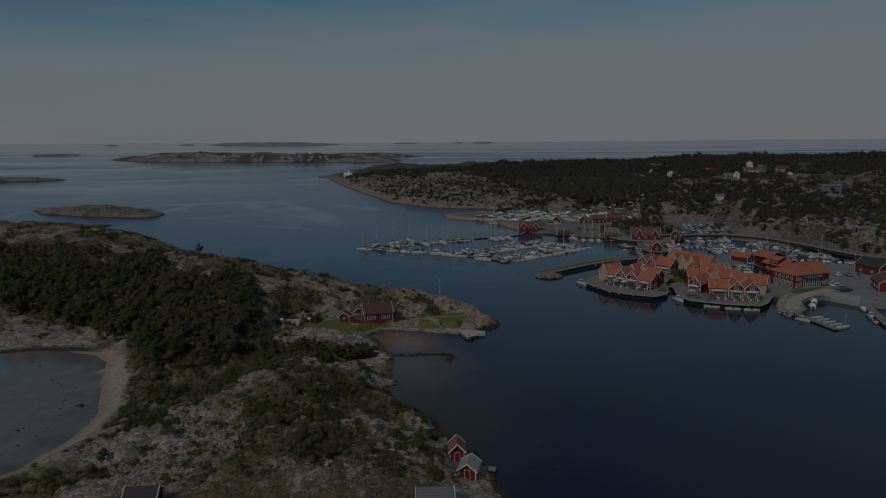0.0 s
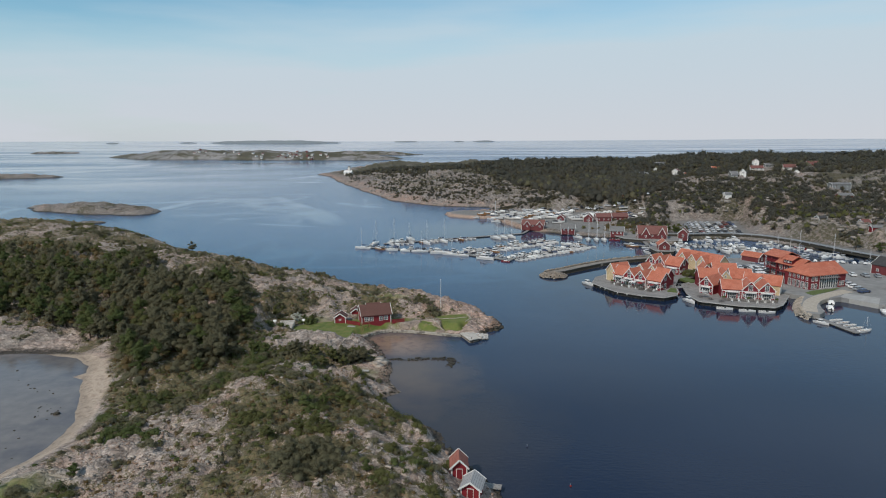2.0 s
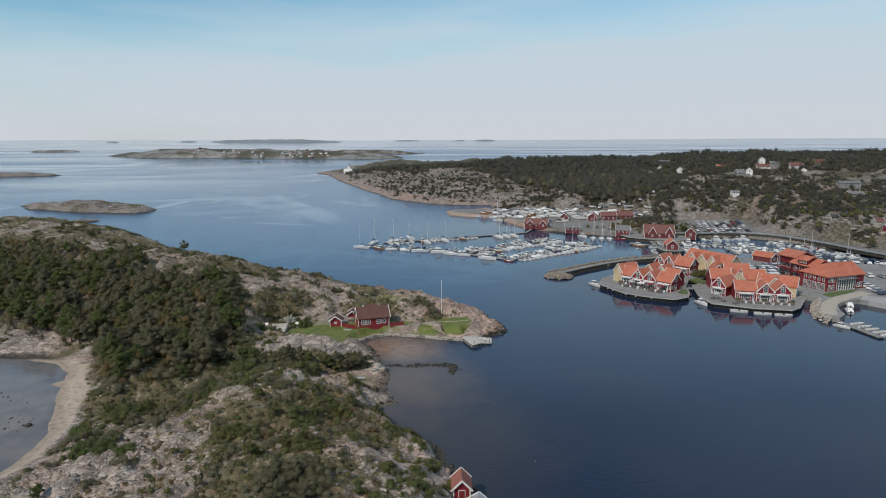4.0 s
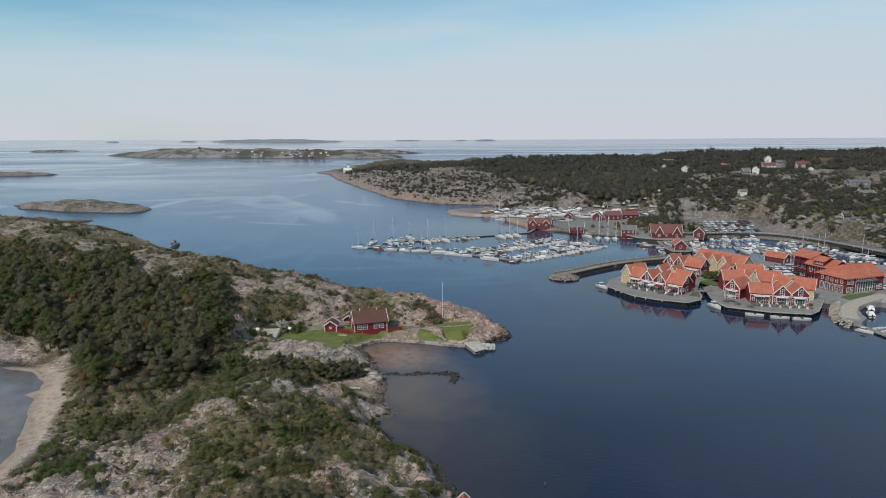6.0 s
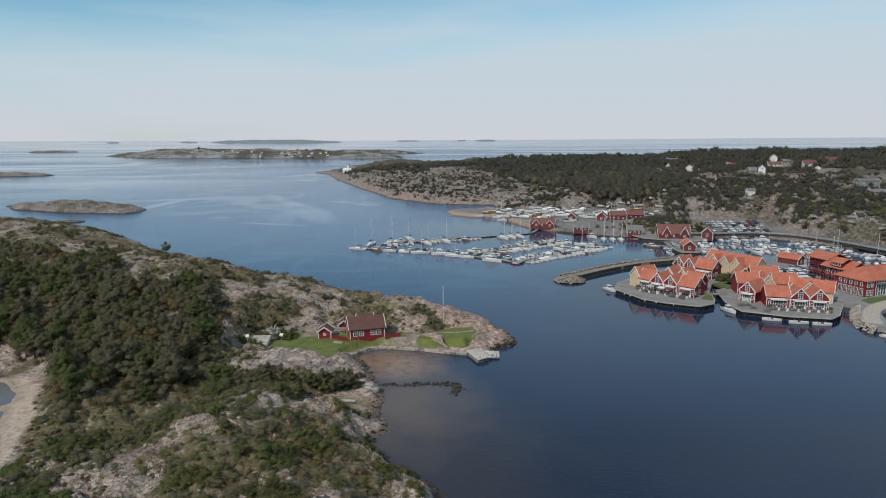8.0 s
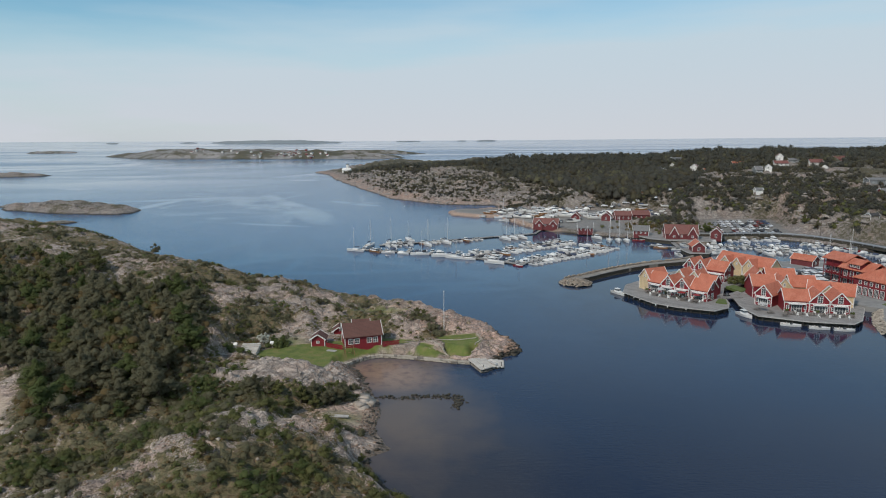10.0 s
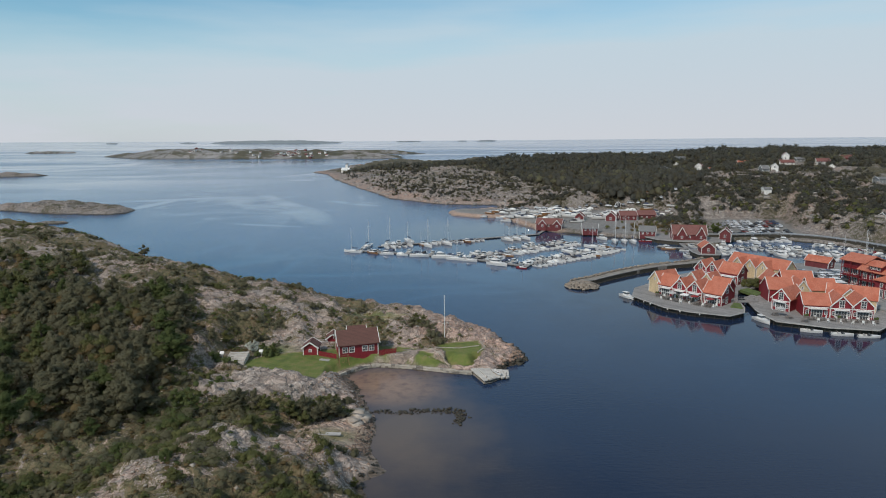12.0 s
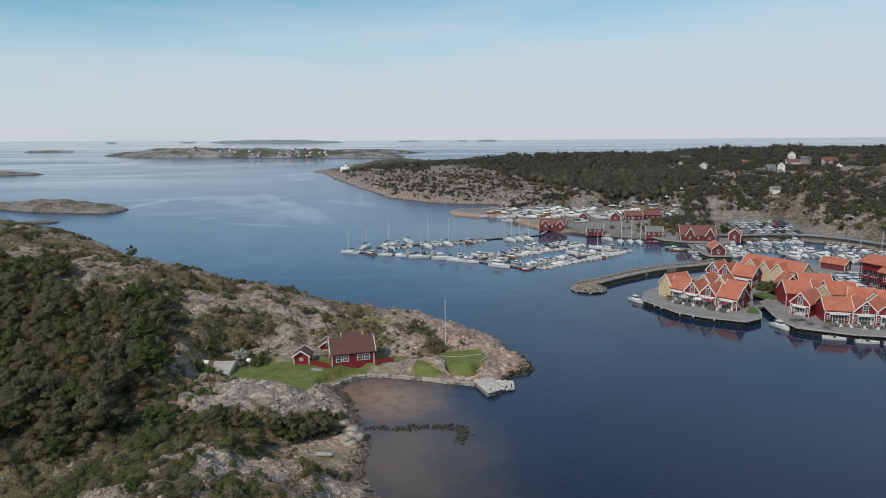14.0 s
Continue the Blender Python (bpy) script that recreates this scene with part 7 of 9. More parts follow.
def mainland_rocks():
    """Blocks and ledges of bare rock on the headland and the slopes."""
    rng = np.random.RandomState(14)
    for name, (x0, x1, y0, y1), n, big, label in (("headland_rocks", (-170, 112, 470, 800), 2600, 2.2, "pale broken ledges of rock on the headland"), ("slope_rocks", (112, 300, 285, 560), 2600, 2.0, "pale boulders and ledges on the slope behind the harbour")):
        x, y = rng.uniform(x0, x1, n * 6), rng.uniform(y0, y1, n * 6)
        d = inside(x, y, MAIN)
        ok = (d > 1.5) & (d < 95) & (inside(x, y, QUAYS) < -6) & (y < wood_edge(x) + 40) & (fbm(x / 13, y / 6, 141, 3) > 0.47)
        x, y = x[ok][:n], y[ok][:n]
        r = big * rng.uniform(0.18, 1.0, len(x)) ** 1.5
        z = main_h(x, y)
        tagged(new(name, stone_mesh(name, list(zip(x, y, z - 0.2 * r, r)), M_LEDGE, rng, 0.42, True)), label, "rocks", kind="stuff")
    x, y = -258 + rng.uniform(-66, 66, 900), 486 + rng.uniform(-34, 34, 900)
    z = skerry_h(x, y)
    ok = z > 0.3
    tagged(new("skerry_rocks", stone_mesh("skerry_rocks", list(zip(x[ok], y[ok], z[ok], rng.uniform(0.25, 0.9, ok.sum()))), M_LEDGE, rng, 0.4, True)), "grey broken ledges on the skerry", "rocks", kind="stuff")


mainland_rocks()


# ---- the cottage's garden, wall and pier ----
def sea_wall():
    pts = [(-20.8, 166.6), (-19.6, 169.4), (-17.4, 172.6), (-14.5, 175.8), (-11.0, 177.4), (-4.9, 176.1), (1.0, 174.4), (6.2, 172.8), (8.6, 172.2)]
    w = thing("sea_wall", "low pale stone wall along the lawn and the bay", "stone wall")
    rnd = random.Random(8)
    line = [Vector(p) for p in pts]
    for _ in range(2):
        line = [line[0]] + [q for a, b in zip(line, line[1:]) for q in (a.lerp(b, 0.25), a.lerp(b, 0.75))] + [line[-1]]
    stones = []
    for k in range(4):
        bm = bmesh.new()
        box(bm, -0.42, 0.42, -0.26, 0.26, -0.2, 0.2)
        for v in bm.verts:
            v.co += Vector((rnd.uniform(-.07, .07), rnd.uniform(-.07, .07), rnd.uniform(-.05, .05)))
        bmesh.ops.bevel(bm, geom=bm.edges, offset=0.05, segments=1, affect="EDGES")
        me = bpy.data.meshes.new("stone")
        bm.to_mesh(me)
        bm.free()
        me.materials.append(M_WALLSTONE if k else M_MOLE)
        stones.append(me)
    for a, b in zip(line, line[1:]):
        d = b - a
        n = max(1, round(d.length / 0.72))
        for i in range(n):
            p = a + d * ((i + 0.5) / n)
            for row in (0, 1):
                ob = link_mesh("stone", stones[rnd.randrange(4)], w)
                ob.matrix_local = pose(p.x + rnd.uniform(-.05, .05), p.y + rnd.uniform(-.05, .05), 0.22 + row * 0.38 + rnd.uniform(-.03, .05), rnd.uniform(-4, 4), rnd.uniform(-3, 3), math.degrees(math.atan2(d.y, d.x)) + rnd.uniform(-4, 4))


sea_wall()


def stone_pier():
    """Two levels of split stone slabs on rough courses, tilted with age."""
    p = thing("stone_pier", "pale stone landing pier of large slabs on the rocky point", "pier")
    rnd = random.Random(77)
    corner = lambda u, v: (8.6 + 7.9 * u + 2.4 * v * (1 - u) - 0.2 * v * u, 173.2 + (1.3 - 4.8 * v) * u - 6.4 * v * (1 - u))
    slabs = [(0.0, 0.16, 0.0, 1.0, 0.98), (0.17, 0.33, 0.0, 1.02, 1.02), (0.34, 0.5, 0.0, 0.98, 0.94), (0.52, 0.68, 0.05, 0.9, 0.72), (0.69, 0.84, 0.1, 0.95, 0.62), (0.85, 1.0, 0.15, 1.0, 0.52)]
    for u0, u1, v0, v1, top in slabs:
        for a, b in ((v0, (v0 + v1) / 2 - 0.01), ((v0 + v1) / 2 + 0.01, v1)):
            bm = bmesh.new()
            pts = [corner(u0, b), corner(u1, b), corner(u1, a), corner(u0, a)]
            prism(bm, pts, top - 0.34, top + rnd.uniform(-.05, .05))
            for v in bm.verts:
                v.co += Vector((rnd.uniform(-.06, .06), rnd.uniform(-.06, .06), rnd.uniform(-.04, .04)))
            bmesh.ops.bevel(bm, geom=bm.edges, offset=0.07, segments=1, affect="EDGES")
            part("slab", bm, M_PIER, p)
    for k, (lo, hi) in enumerate(((-1.4, 0.0), (0.02, 0.28))):
        for u0, u1, v0, v1, top in slabs:
            bm = bmesh.new()
            g = 0.03 * k
            prism(bm, [corner(u0, v1 - g), corner(u1, v1 - g), corner(u1, v0), corner(u0, v0)], lo, min(hi, top - 0.36) if k else hi)
            bmesh.ops.bevel(bm, geom=bm.edges, offset=0.06, segments=1, affect="EDGES")
            part("footing", bm, M_MOLE if k else M_DARKSTONE, p, "rough stone course" if k else "wet weedy footing")
    for x, y in ((11.6, 168.2), (15.6, 169.8)):
        bm = bmesh.new()
        rod(bm, (x, y, 0.4), (x, y, 1.4), 0.08, seg=8)
        part("bollard", bm, M_PILE, p)
    boat = moor("row", 13.2, 171.9, -62, 0.92, 0.66, "small boats by the cottage")
    boat["label"] = "small white rowing boat drawn up on the stone pier"
    b2 = moor("row", -13.8, 143.6, 176, float(isle_h(-15.5, 143.6)) + 0.1, 0.72, "small boats by the cottage")
    b2["label"] = "small grey-green rowing boat laid up on the grass"
    b2.scale = (1.0, 0.62, 0.45)
    for c in b2.children:
        if c.type == "MESH":
            c.data = c.data.copy()
            c.data.materials.clear()
            c.data.materials.append(M_GELGREY)


stone_pier()


def garden():
    # red board fence between shed and cottage
    f = thing("garden_fence", "low dark red board fence beside the cottage", "fence")
    for (ax, ay), (bx, by) in (((-23.4, 178.0), (-19.2, 175.8)), ((-10.6, 178.2), (-6.8, 179.4))):
        n = int(math.hypot(bx - ax, by - ay) / 0.16)
        d = Vector((bx - ax, by - ay)).normalized()
        for k in (0.35, 0.85):
            bm = bmesh.new()
            bar(bm, (ax, ay + 0.05, 2.4 + k), (bx, by + 0.05, 2.4 + k), 0.05, 0.1)
            part("rail", bm, M_RED, f)
        for i in range(n):
            x, y = ax + d.x * 0.16 * i, ay + d.y * 0.16 * i
            bm = bmesh.new()
            box(bm, -0.065, 0.065, -0.012, 0.012, -0.2, 1.05, pose(x, y, 2.4, 0, 0, math.degrees(math.atan2(d.y, d.x))))
            part("board", bm, M_RED, f)
    steps = thing("stone_steps", "pale stone steps and landing above the lawn", "steps")
    for i in range(5):
        bm = bmesh.new()
        box(bm, -2.0, 2.0, 0, 0.75, -0.9, 0.18, pose(-39.7, 172.4 + i * 0.85, 2.95 + i * 0.2, 0, 0, 4))
        bmesh.ops.bevel(bm, geom=bm.edges, offset=0.03, segments=1, affect="EDGES")
        part("step", bm, M_PIER, steps)
    for x, y, label in ((-35.5, 177.6, "small white bird table with a pitched roof"), (-43.0, 175.4, "small white garden shelter with a pitched roof")):
        b = thing("bird_table", label, "bird table", pose(x, y, float(isle_h(x, y))))
        b.scale = (0.8, 0.8, 0.8)
        bm = bmesh.new()
        rod(bm, (0, 0, -0.2), (0, 0, 1.1), 0.06)
        part("post", bm, M_WHITE, b)
        bm = bmesh.new()
        box(bm, -0.35, 0.35, -0.3, 0.3, 1.1, 1.55)
        part("box", bm, M_WHITE, b)
        bm = bmesh.new()
        roof_slabs(bm, 0.8, 0.7, 1.55, 1.95, y0=-0.35, x0=-0.4, over=0.12, thick=0.05)
        part("roof", bm, M_WHITE, b)
    # swing frame on the lawn
    s = thing("swing_frame", "yellow-brown wooden swing frame on the lawn", "swing", pose(-17.4, 172.4, 2.4, 0, 0, 30))
    for x in (-1.0, 1.0):
        for y in (-0.7, 0.7):
            bm = bmesh.new()
            bar(bm, (x, y, -0.1), (x, 0, 1.9), 0.09)
            part("leg", bm, M_TEAK, s)
    bm = bmesh.new()
    bar(bm, (-1.2, 0, 1.92), (1.2, 0, 1.92), 0.1)
    part("crossbar", bm, M_TEAK, s)
    bm = bmesh.new()
    box(bm, -0.25, 0.25, -0.1, 0.1, 0.5, 0.54)
    for x in (-0.22, 0.22):
        rod(bm, (x, 0, 0.54), (x, 0, 1.9), 0.012, seg=4)
    part("seat", bm, M_TEAK, s)
    # porch step and white path edging
    bm = bmesh.new()
    box(bm, 0, 2.2, -0.9, 0, -0.3, 0.12)
    p = thing("doorstep", "pale concrete slab before the cottage", "slab", pose(-22.6, 176.0, 2.4, 0, 0, -20))
    part("slab", bm, M_CONC, p)
    w = thing("garden_edging", "row of pale stones edging the lawn on the point", "stone edging")
    rnd = random.Random(2)
    for pts in ([(1.5, 181.5), (6.5, 181.0), (11.2, 182.6)], [(11.4, 185.0), (12.3, 181.5), (9.4, 176.6)], [(-2.5, 183.0), (1.0, 180.0), (4.5, 175.6)]):
        for (ax, ay), (bx, by) in zip(pts, pts[1:]):
            n = int(math.hypot(bx - ax, by - ay) / 0.36)
            for i in range(n):
                x, y = ax + (bx - ax) * i / n, ay + (by - ay) * i / n
                bm = bmesh.new()
                box(bm, -0.19, 0.19, -0.13, 0.13, -0.3, 0.14, pose(x, y, float(isle_h(x, y)), rnd.uniform(-6, 6), rnd.uniform(-6, 6), math.degrees(math.atan2(by - ay, bx - ax)) + rnd.uniform(-8, 8)))
                bmesh.ops.bevel(bm, geom=bm.edges, offset=0.04, segments=1, affect="EDGES")
                part("stone", bm, M_STONE, w)
    # landing stage at the boathouses
    j = thing("landing_stage", "small grey timber landing stage on piles beside the boathouses", "jetty")
    bm = bmesh.new()
    prism(bm, [(7.6, 95.0), (11.6, 94.0), (11.9, 95.3), (7.9, 96.4)], 0.75, 0.9)
    part("deck", bm, M_DECK, j)
    for x, y in ((8.3, 95.6), (11.4, 94.4), (11.6, 95.1), (9.8, 95.5)):
        bm = bmesh.new()
        rod(bm, (x, y, -1.0), (x, y, 0.8), 0.1)
        part("pile", bm, M_PILE, j)
    for x, y, c in ((17.9, 109.1, M_BLUECANVAS), (22.9, 96.0, M_REDHULL), (-20.3, 493, M_WHITE)):
        b = thing("buoy", "small round mooring buoy on the water", "buoy", pose(x, y, 0.1))
        bm = bmesh.new()
        bmesh.ops.create_icosphere(bm, subdivisions=2, radius=0.18)
        part("float", bm, c, b)
        bm = bmesh.new()
        rod(bm, (0, 0, 0.2), (0, 0, 0.45), 0.04)
        part("eye", bm, M_ALU, b)


garden()


def lighthouse():
    x, y = -119, 868
    z = float(main_h(x, y))
    h = gable_house("lighthouse", "white pilot house with a low tower on the rocky point", pose(x, y, z - 0.6, 0, 0, -10), 10.5, 7, 4.4, 6.8, M_WHITEB, M_WHITE, "lighthouse", base=-4)
    bm = bmesh.new()
    box(bm, 5.0, 8.2, 2, 5.2, 4, 11.0)
    part("tower", bm, M_WHITEB, h)
    bm = bmesh.new()
    hood(bm, 4.8, 8.4, 3.6, 3.6, 11.0, 12.6, 1.6, 1.6)
    bmesh.ops.translate(bm, verts=bm.verts, vec=(0, 3.6, 0))
    part("tower_roof", bm, M_GREYROOF, h)


lighthouse()


def far_village():
    rnd = random.Random(17)
    for i in range(48):
        x = rnd.gauss(-335, 40) if i % 3 else rnd.uniform(-620, -220)
        y = 1650 - (x + 490) * 0.30 - rnd.uniform(35, 95)
        z = float(far_h(np.array([x]), np.array([y]))[0])
        if z < 1.0:
            continue
        wall = rnd.choice((M_WHITEB, M_WHITEB, M_WHITEB, M_WHITEB, M_WHITEB, M_REDDULL))
        gable_house("far_house", "tiny pale house on the far island" if wall is not M_REDDULL else "tiny red house on the far island", pose(x, y, z + 0.4, 0, 0, rnd.uniform(-40, 40)), 5.0, 4.2, 2.4, 4.0,
                    wall, rnd.choice((M_REDTILE, M_GREYROOF)), "house", "houses on the far island", base=-5, corners=False)


far_village()


def terraces():
    """Tables, chairs and parasols on the timber quays."""
    rnd = random.Random(29)
    first = {}

    def table_set(x, y, turn):
        m = pose(x, y, DECK_Z, 0, 0, turn)
        if "t" in first:
            return copy_thing(first["t"], m)
        t = first["t"] = thing("terrace_table", "dark wooden terrace table with two benches", "table", m, "terrace tables")
        bm = bmesh.new()
        box(bm, -0.9, 0.9, -0.4, 0.4, 0.70, 0.76)
        part("tabletop", bm, M_BENCH, t)
        for y0 in (-0.85, 0.6):
            bm = bmesh.new()
            box(bm, -0.9, 0.9, y0, y0 + 0.28, 0.42, 0.47)
            part("bench", bm, M_BENCH, t)
        for x0 in (-0.7, 0.62):
            bm = bmesh.new()
            box(bm, x0, x0 + 0.08, -0.8, 0.85, 0.36, 0.42)
            box(bm, x0, x0 + 0.08, -0.35, -0.25, 0, 0.7)
            box(bm, x0, x0 + 0.08, 0.25, 0.35, 0, 0.7)
            part("leg", bm, M_BENCH, t)
        return t

    def parasol(x, y, mat, label):
        p = thing("parasol", label, "parasol", pose(x, y, DECK_Z), "terrace parasols")
        bm = bmesh.new()
        rod(bm, (0, 0, 0), (0, 0, 2.35), 0.03)
        part("pole", bm, M_ALU, p)
        bm = bmesh.new()
        bmesh.ops.create_cone(bm, segments=8, radius1=1.3, radius2=0.05, depth=0.45, cap_ends=True, matrix=Matrix.Translation((0, 0, 2.3)))
        part("canopy", bm, mat, p)

    A, ca, sa = (68.0, 232.0), math.cos(radians(-47)), math.sin(radians(-47))
    for s in (1.5, 4.5, 7.5, 10.5, 13.5, 16.8):
        for v in (-2.4, -3.9):
            if rnd.random() < 0.75:
                table_set(A[0] + s * ca - v * sa, A[1] + s * sa + v * ca, -47 + rnd.uniform(-20, 20))
    for s, v, mat, lab in ((12.2, -2.6, M_REDHULL, "closed red parasol on the terrace"), (16.5, -2.4, M_REDHULL, "red parasol on the terrace"), (5.8, -3.0, M_GELGREY, "grey parasol on the terrace"), (9.4, -2.8, M_WHITE, "white parasol on the terrace")):
        parasol(A[0] + s * ca - v * sa, A[1] + s * sa + v * ca, mat, lab)
    D, cd, sd = (97.3, 207.2), math.cos(radians(-15)), math.sin(radians(-15))
    for s in (1.2, 3.4, 6.0, 8.5, 11.0, 13.2, 15.5):
        table_set(D[0] + s * cd - (-2.6) * sd, D[1] + s * sd + (-2.6) * cd, -15 + rnd.uniform(-15, 15))
    for x, y in ((90.6, 208.6), (92.8, 205.6), (95.2, 202.6)):
        table_set(x, y, rnd.uniform(0, 90))
    parasol(91.6, 208.0, M_GELGREY, "grey parasol on the terrace")
    def chair(x, y, turn):
        m = pose(x, y, DECK_Z, 0, 0, turn)
        if "c" in first:
            return copy_thing(first["c"], m)
        c = first["c"] = thing("terrace_chair", "white garden chair with a slatted back on the terrace", "chair", m, "terrace chairs")
        bm = bmesh.new()
        box(bm, -0.26, 0.26, -0.26, 0.26, 0.42, 0.47)
        part("seat", bm, M_WHITE, c)
        bm = bmesh.new()
        for u in (-0.26, -0.12, 0.02, 0.16):
            box(bm, u, u + 0.1, 0.22, 0.26, 0.47, 0.98)
        box(bm, -0.26, 0.26, 0.215, 0.265, 0.94, 1.0)
        part("backrest", bm, M_WHITE, c)
        for u in (-0.25, 0.2):
            for v in (-0.25, 0.2):
                bm = bmesh.new()
                box(bm, u, u + 0.05, v, v + 0.05, 0, 0.42)
                part("leg", bm, M_WHITE, c)
        return c

    def planter(x, y, turn):
        m = pose(x, y, DECK_Z, 0, 0, turn)
        if "p" in first:
            return copy_thing(first["p"], m)
        p = first["p"] = thing("planter", "dark wooden planter with a clipped green shrub", "planter", m, "terrace planters")
        bm = bmesh.new()
        box(bm, -0.55, 0.55, -0.3, 0.3, 0, 0.55)
        part("tub", bm, M_BENCH, p)
        bm = bmesh.new()
        for _ in range(9):
            bmesh.ops.create_icosphere(bm, subdivisions=1, radius=rnd.uniform(0.22, 0.34), matrix=Matrix.Translation((rnd.uniform(-0.4, 0.4), rnd.uniform(-0.15, 0.15), rnd.uniform(0.6, 1.0))))
        part("shrub", bm, M_FOL_FRESH, p)
        return p

    for s, v in ((2.9, -1.6), (3.4, -4.6), (6.0, -1.5), (6.4, -4.8), (9.0, -4.4), (9.4, -5.0), (11.9, -4.6), (12.3, -1.6), (14.8, -1.5), (15.3, -4.2), (18.2, -1.8), (18.0, -3.6)):
        chair(A[0] + s * ca - v * sa, A[1] + s * sa + v * ca, -47 + rnd.choice((0, 180)) + rnd.uniform(-30, 30))
    for s, v in ((2.2, -1.4), (2.4, -4.2), (4.8, -1.3), (4.6, -4.4), (7.2, -1.5), (7.4, -4.6), (9.7, -1.4), (9.9, -4.8), (12.1, -1.5), (12.3, -4.5), (14.4, -1.6), (14.6, -4.6)):
        chair(D[0] + s * cd - v * sd, D[1] + s * sd + v * cd, -15 + rnd.choice((0, 180)) + rnd.uniform(-30, 30))
    for s in (0.2, 5.9, 11.6):
        planter(A[0] + s * ca + 0.9 * sa, A[1] + s * sa - 0.9 * ca, -47)
    for s in (0.4, 7.9, 16.4):
        planter(D[0] + s * cd + 0.9 * sd, D[1] + s * sd - 0.9 * cd, -15)
    # footbridge over the cut
    b = thing("footbridge", "grey timber footbridge with grey rails over the cut", "footbridge", pose(86.6, 222.2, DECK_Z, 0, 0, 8))
    bm = bmesh.new()
    box(bm, 0, 6.5, -1.0, 1.0, 0.02, 0.2)
    part("deck", bm, M_DECK, b)
    for y in (-0.95, 0.95):
        bm = bmesh.new()
        bar(bm, (0, y, 1.2), (6.5, y, 1.2), 0.07)
        bar(bm, (0, y, 0.7), (6.5, y, 0.7), 0.05)
        part("rail", bm, M_DECK, b)
        for i in range(6):
            bm = bmesh.new()
            box(bm, i * 1.28, i * 1.28 + 0.07, y - 0.035, y + 0.035, 0.2, 1.2)
            part("post", bm, M_DECK, b)
    # fenders along the quay edges
    fender = None
    for pts in (QUAY_W[:7], QUAY_E[:7]):
        for (ax, ay), (bx, by) in zip(pts, pts[1:]):
            for i in range(int(math.hypot(bx - ax, by - ay) / 3)):
                f = (i + rnd.uniform(0.2, 0.8)) * 3 / math.hypot(bx - ax, by - ay)
                if f > 1 or rnd.random() < 0.6:
                    continue
                x, y = ax + (bx - ax) * f, ay + (by - ay) * f
                if fender is None:
                    fender = thing("fender", "small white fender hanging on the quay edge", "fender", pose(x, y, 0.95), "quay fenders")
                    bm = bmesh.new()
                    bmesh.ops.create_icosphere(bm, subdivisions=1, radius=0.2, matrix=Matrix.Diagonal((1, 1, 1.6, 1)))
                    part("float", bm, M_WHITE, fender)
                    bm = bmesh.new()
                    rod(bm, (0, 0, 0.25), (0, 0, 0.45), 0.03, seg=4)
                    part("rope", bm, M_WHITE, fender)
                else:
                    copy_thing(fender, pose(x, y, 0.95))
    # raised planting and lawn patches between the rows
    for pts, z in (([(96.0, 228.8), (99.6, 231.8), (97.8, 238.0), (94.4, 236.0)], 1.5), ([(82.5, 216.5), (85.2, 215.0), (86.8, 219.5), (85.4, 220.6)], 1.6)):
        bm = bmesh.new()
        prism(bm, pts, 0.8, z + 0.1)
        q = thing("grass_bed", "small grass bed between the row houses", "lawn")
        part("turf", bm, M_TURF, q)


terraces()


# ---- vegetation ----
def core_ball():
    bm = bmesh.new()
    bmesh.ops.create_icosphere(bm, subdivisions=1, radius=1)
    out = np.array([v.co[:] for v in bm.verts]), np.array([[v.index for v in f.verts] for f in bm.faces])
    bm.free()
    return out


CORE, CORE_TRI = core_ball()


def leaf_blades(centres, radii, n, size, rng):
    """Three-cornered leaf sprays for each clump, scattered through an ellipsoid, thicker to its rim."""
    n = int(n * 1.5)
    c = np.repeat(np.asarray(centres, float), n, 0)
    r = np.repeat(np.asarray(radii, float), n, 0)
    d = rng.normal(size=c.shape)
    d /= np.linalg.norm(d, axis=1, keepdims=True)
    p = c + d * r * (rng.uniform(0.25, 1.0, (len(c), 1)) ** 0.45)
    nrm = d + rng.normal(size=d.shape) * 0.2 + (0, 0, 0.4)
    nrm /= np.linalg.norm(nrm, axis=1, keepdims=True)
    t = np.cross(nrm, rng.normal(size=d.shape))
    t /= np.linalg.norm(t, axis=1, keepdims=True)
    b = np.cross(nrm, t)
    s = (size * rng.uniform(0.55, 1.25, (len(c), 1)))
    t, b = t * s, b * s * rng.uniform(0.7, 1.1, (len(c), 1))
    v = np.stack([p - t, p + t, p + b * 1.2], 1).reshape(-1, 3)
    f = np.arange(len(v)).reshape(-1, 3)
    soft = 0.8 * d + (0, 0, 0.6) + 0.06 * rng.normal(size=d.shape)   # leaves share the shading of their clump
    soft /= np.linalg.norm(soft, axis=1, keepdims=True)
    soft = np.repeat(soft, 3, 0)
    # the dense inner mass of each clump
    centres, radii = np.asarray(centres, float), np.asarray(radii, float)
    m = len(centres)
    ball = CORE * rng.uniform(0.36, 0.66, (m, len(CORE), 1))
    core = (centres[:, None] + ball * radii[:, None]).reshape(-1, 3)
    cf = (CORE_TRI[None] + (np.arange(m) * len(CORE))[:, None, None]).reshape(-1, 3) + len(v)
    cn = 0.8 * CORE + (0, 0, 0.6)
    cn = np.tile(cn / np.linalg.norm(cn, axis=1, keepdims=True), (m, 1))
    return np.concatenate([v, core]), np.concatenate([f, cf]), np.concatenate([soft, cn])


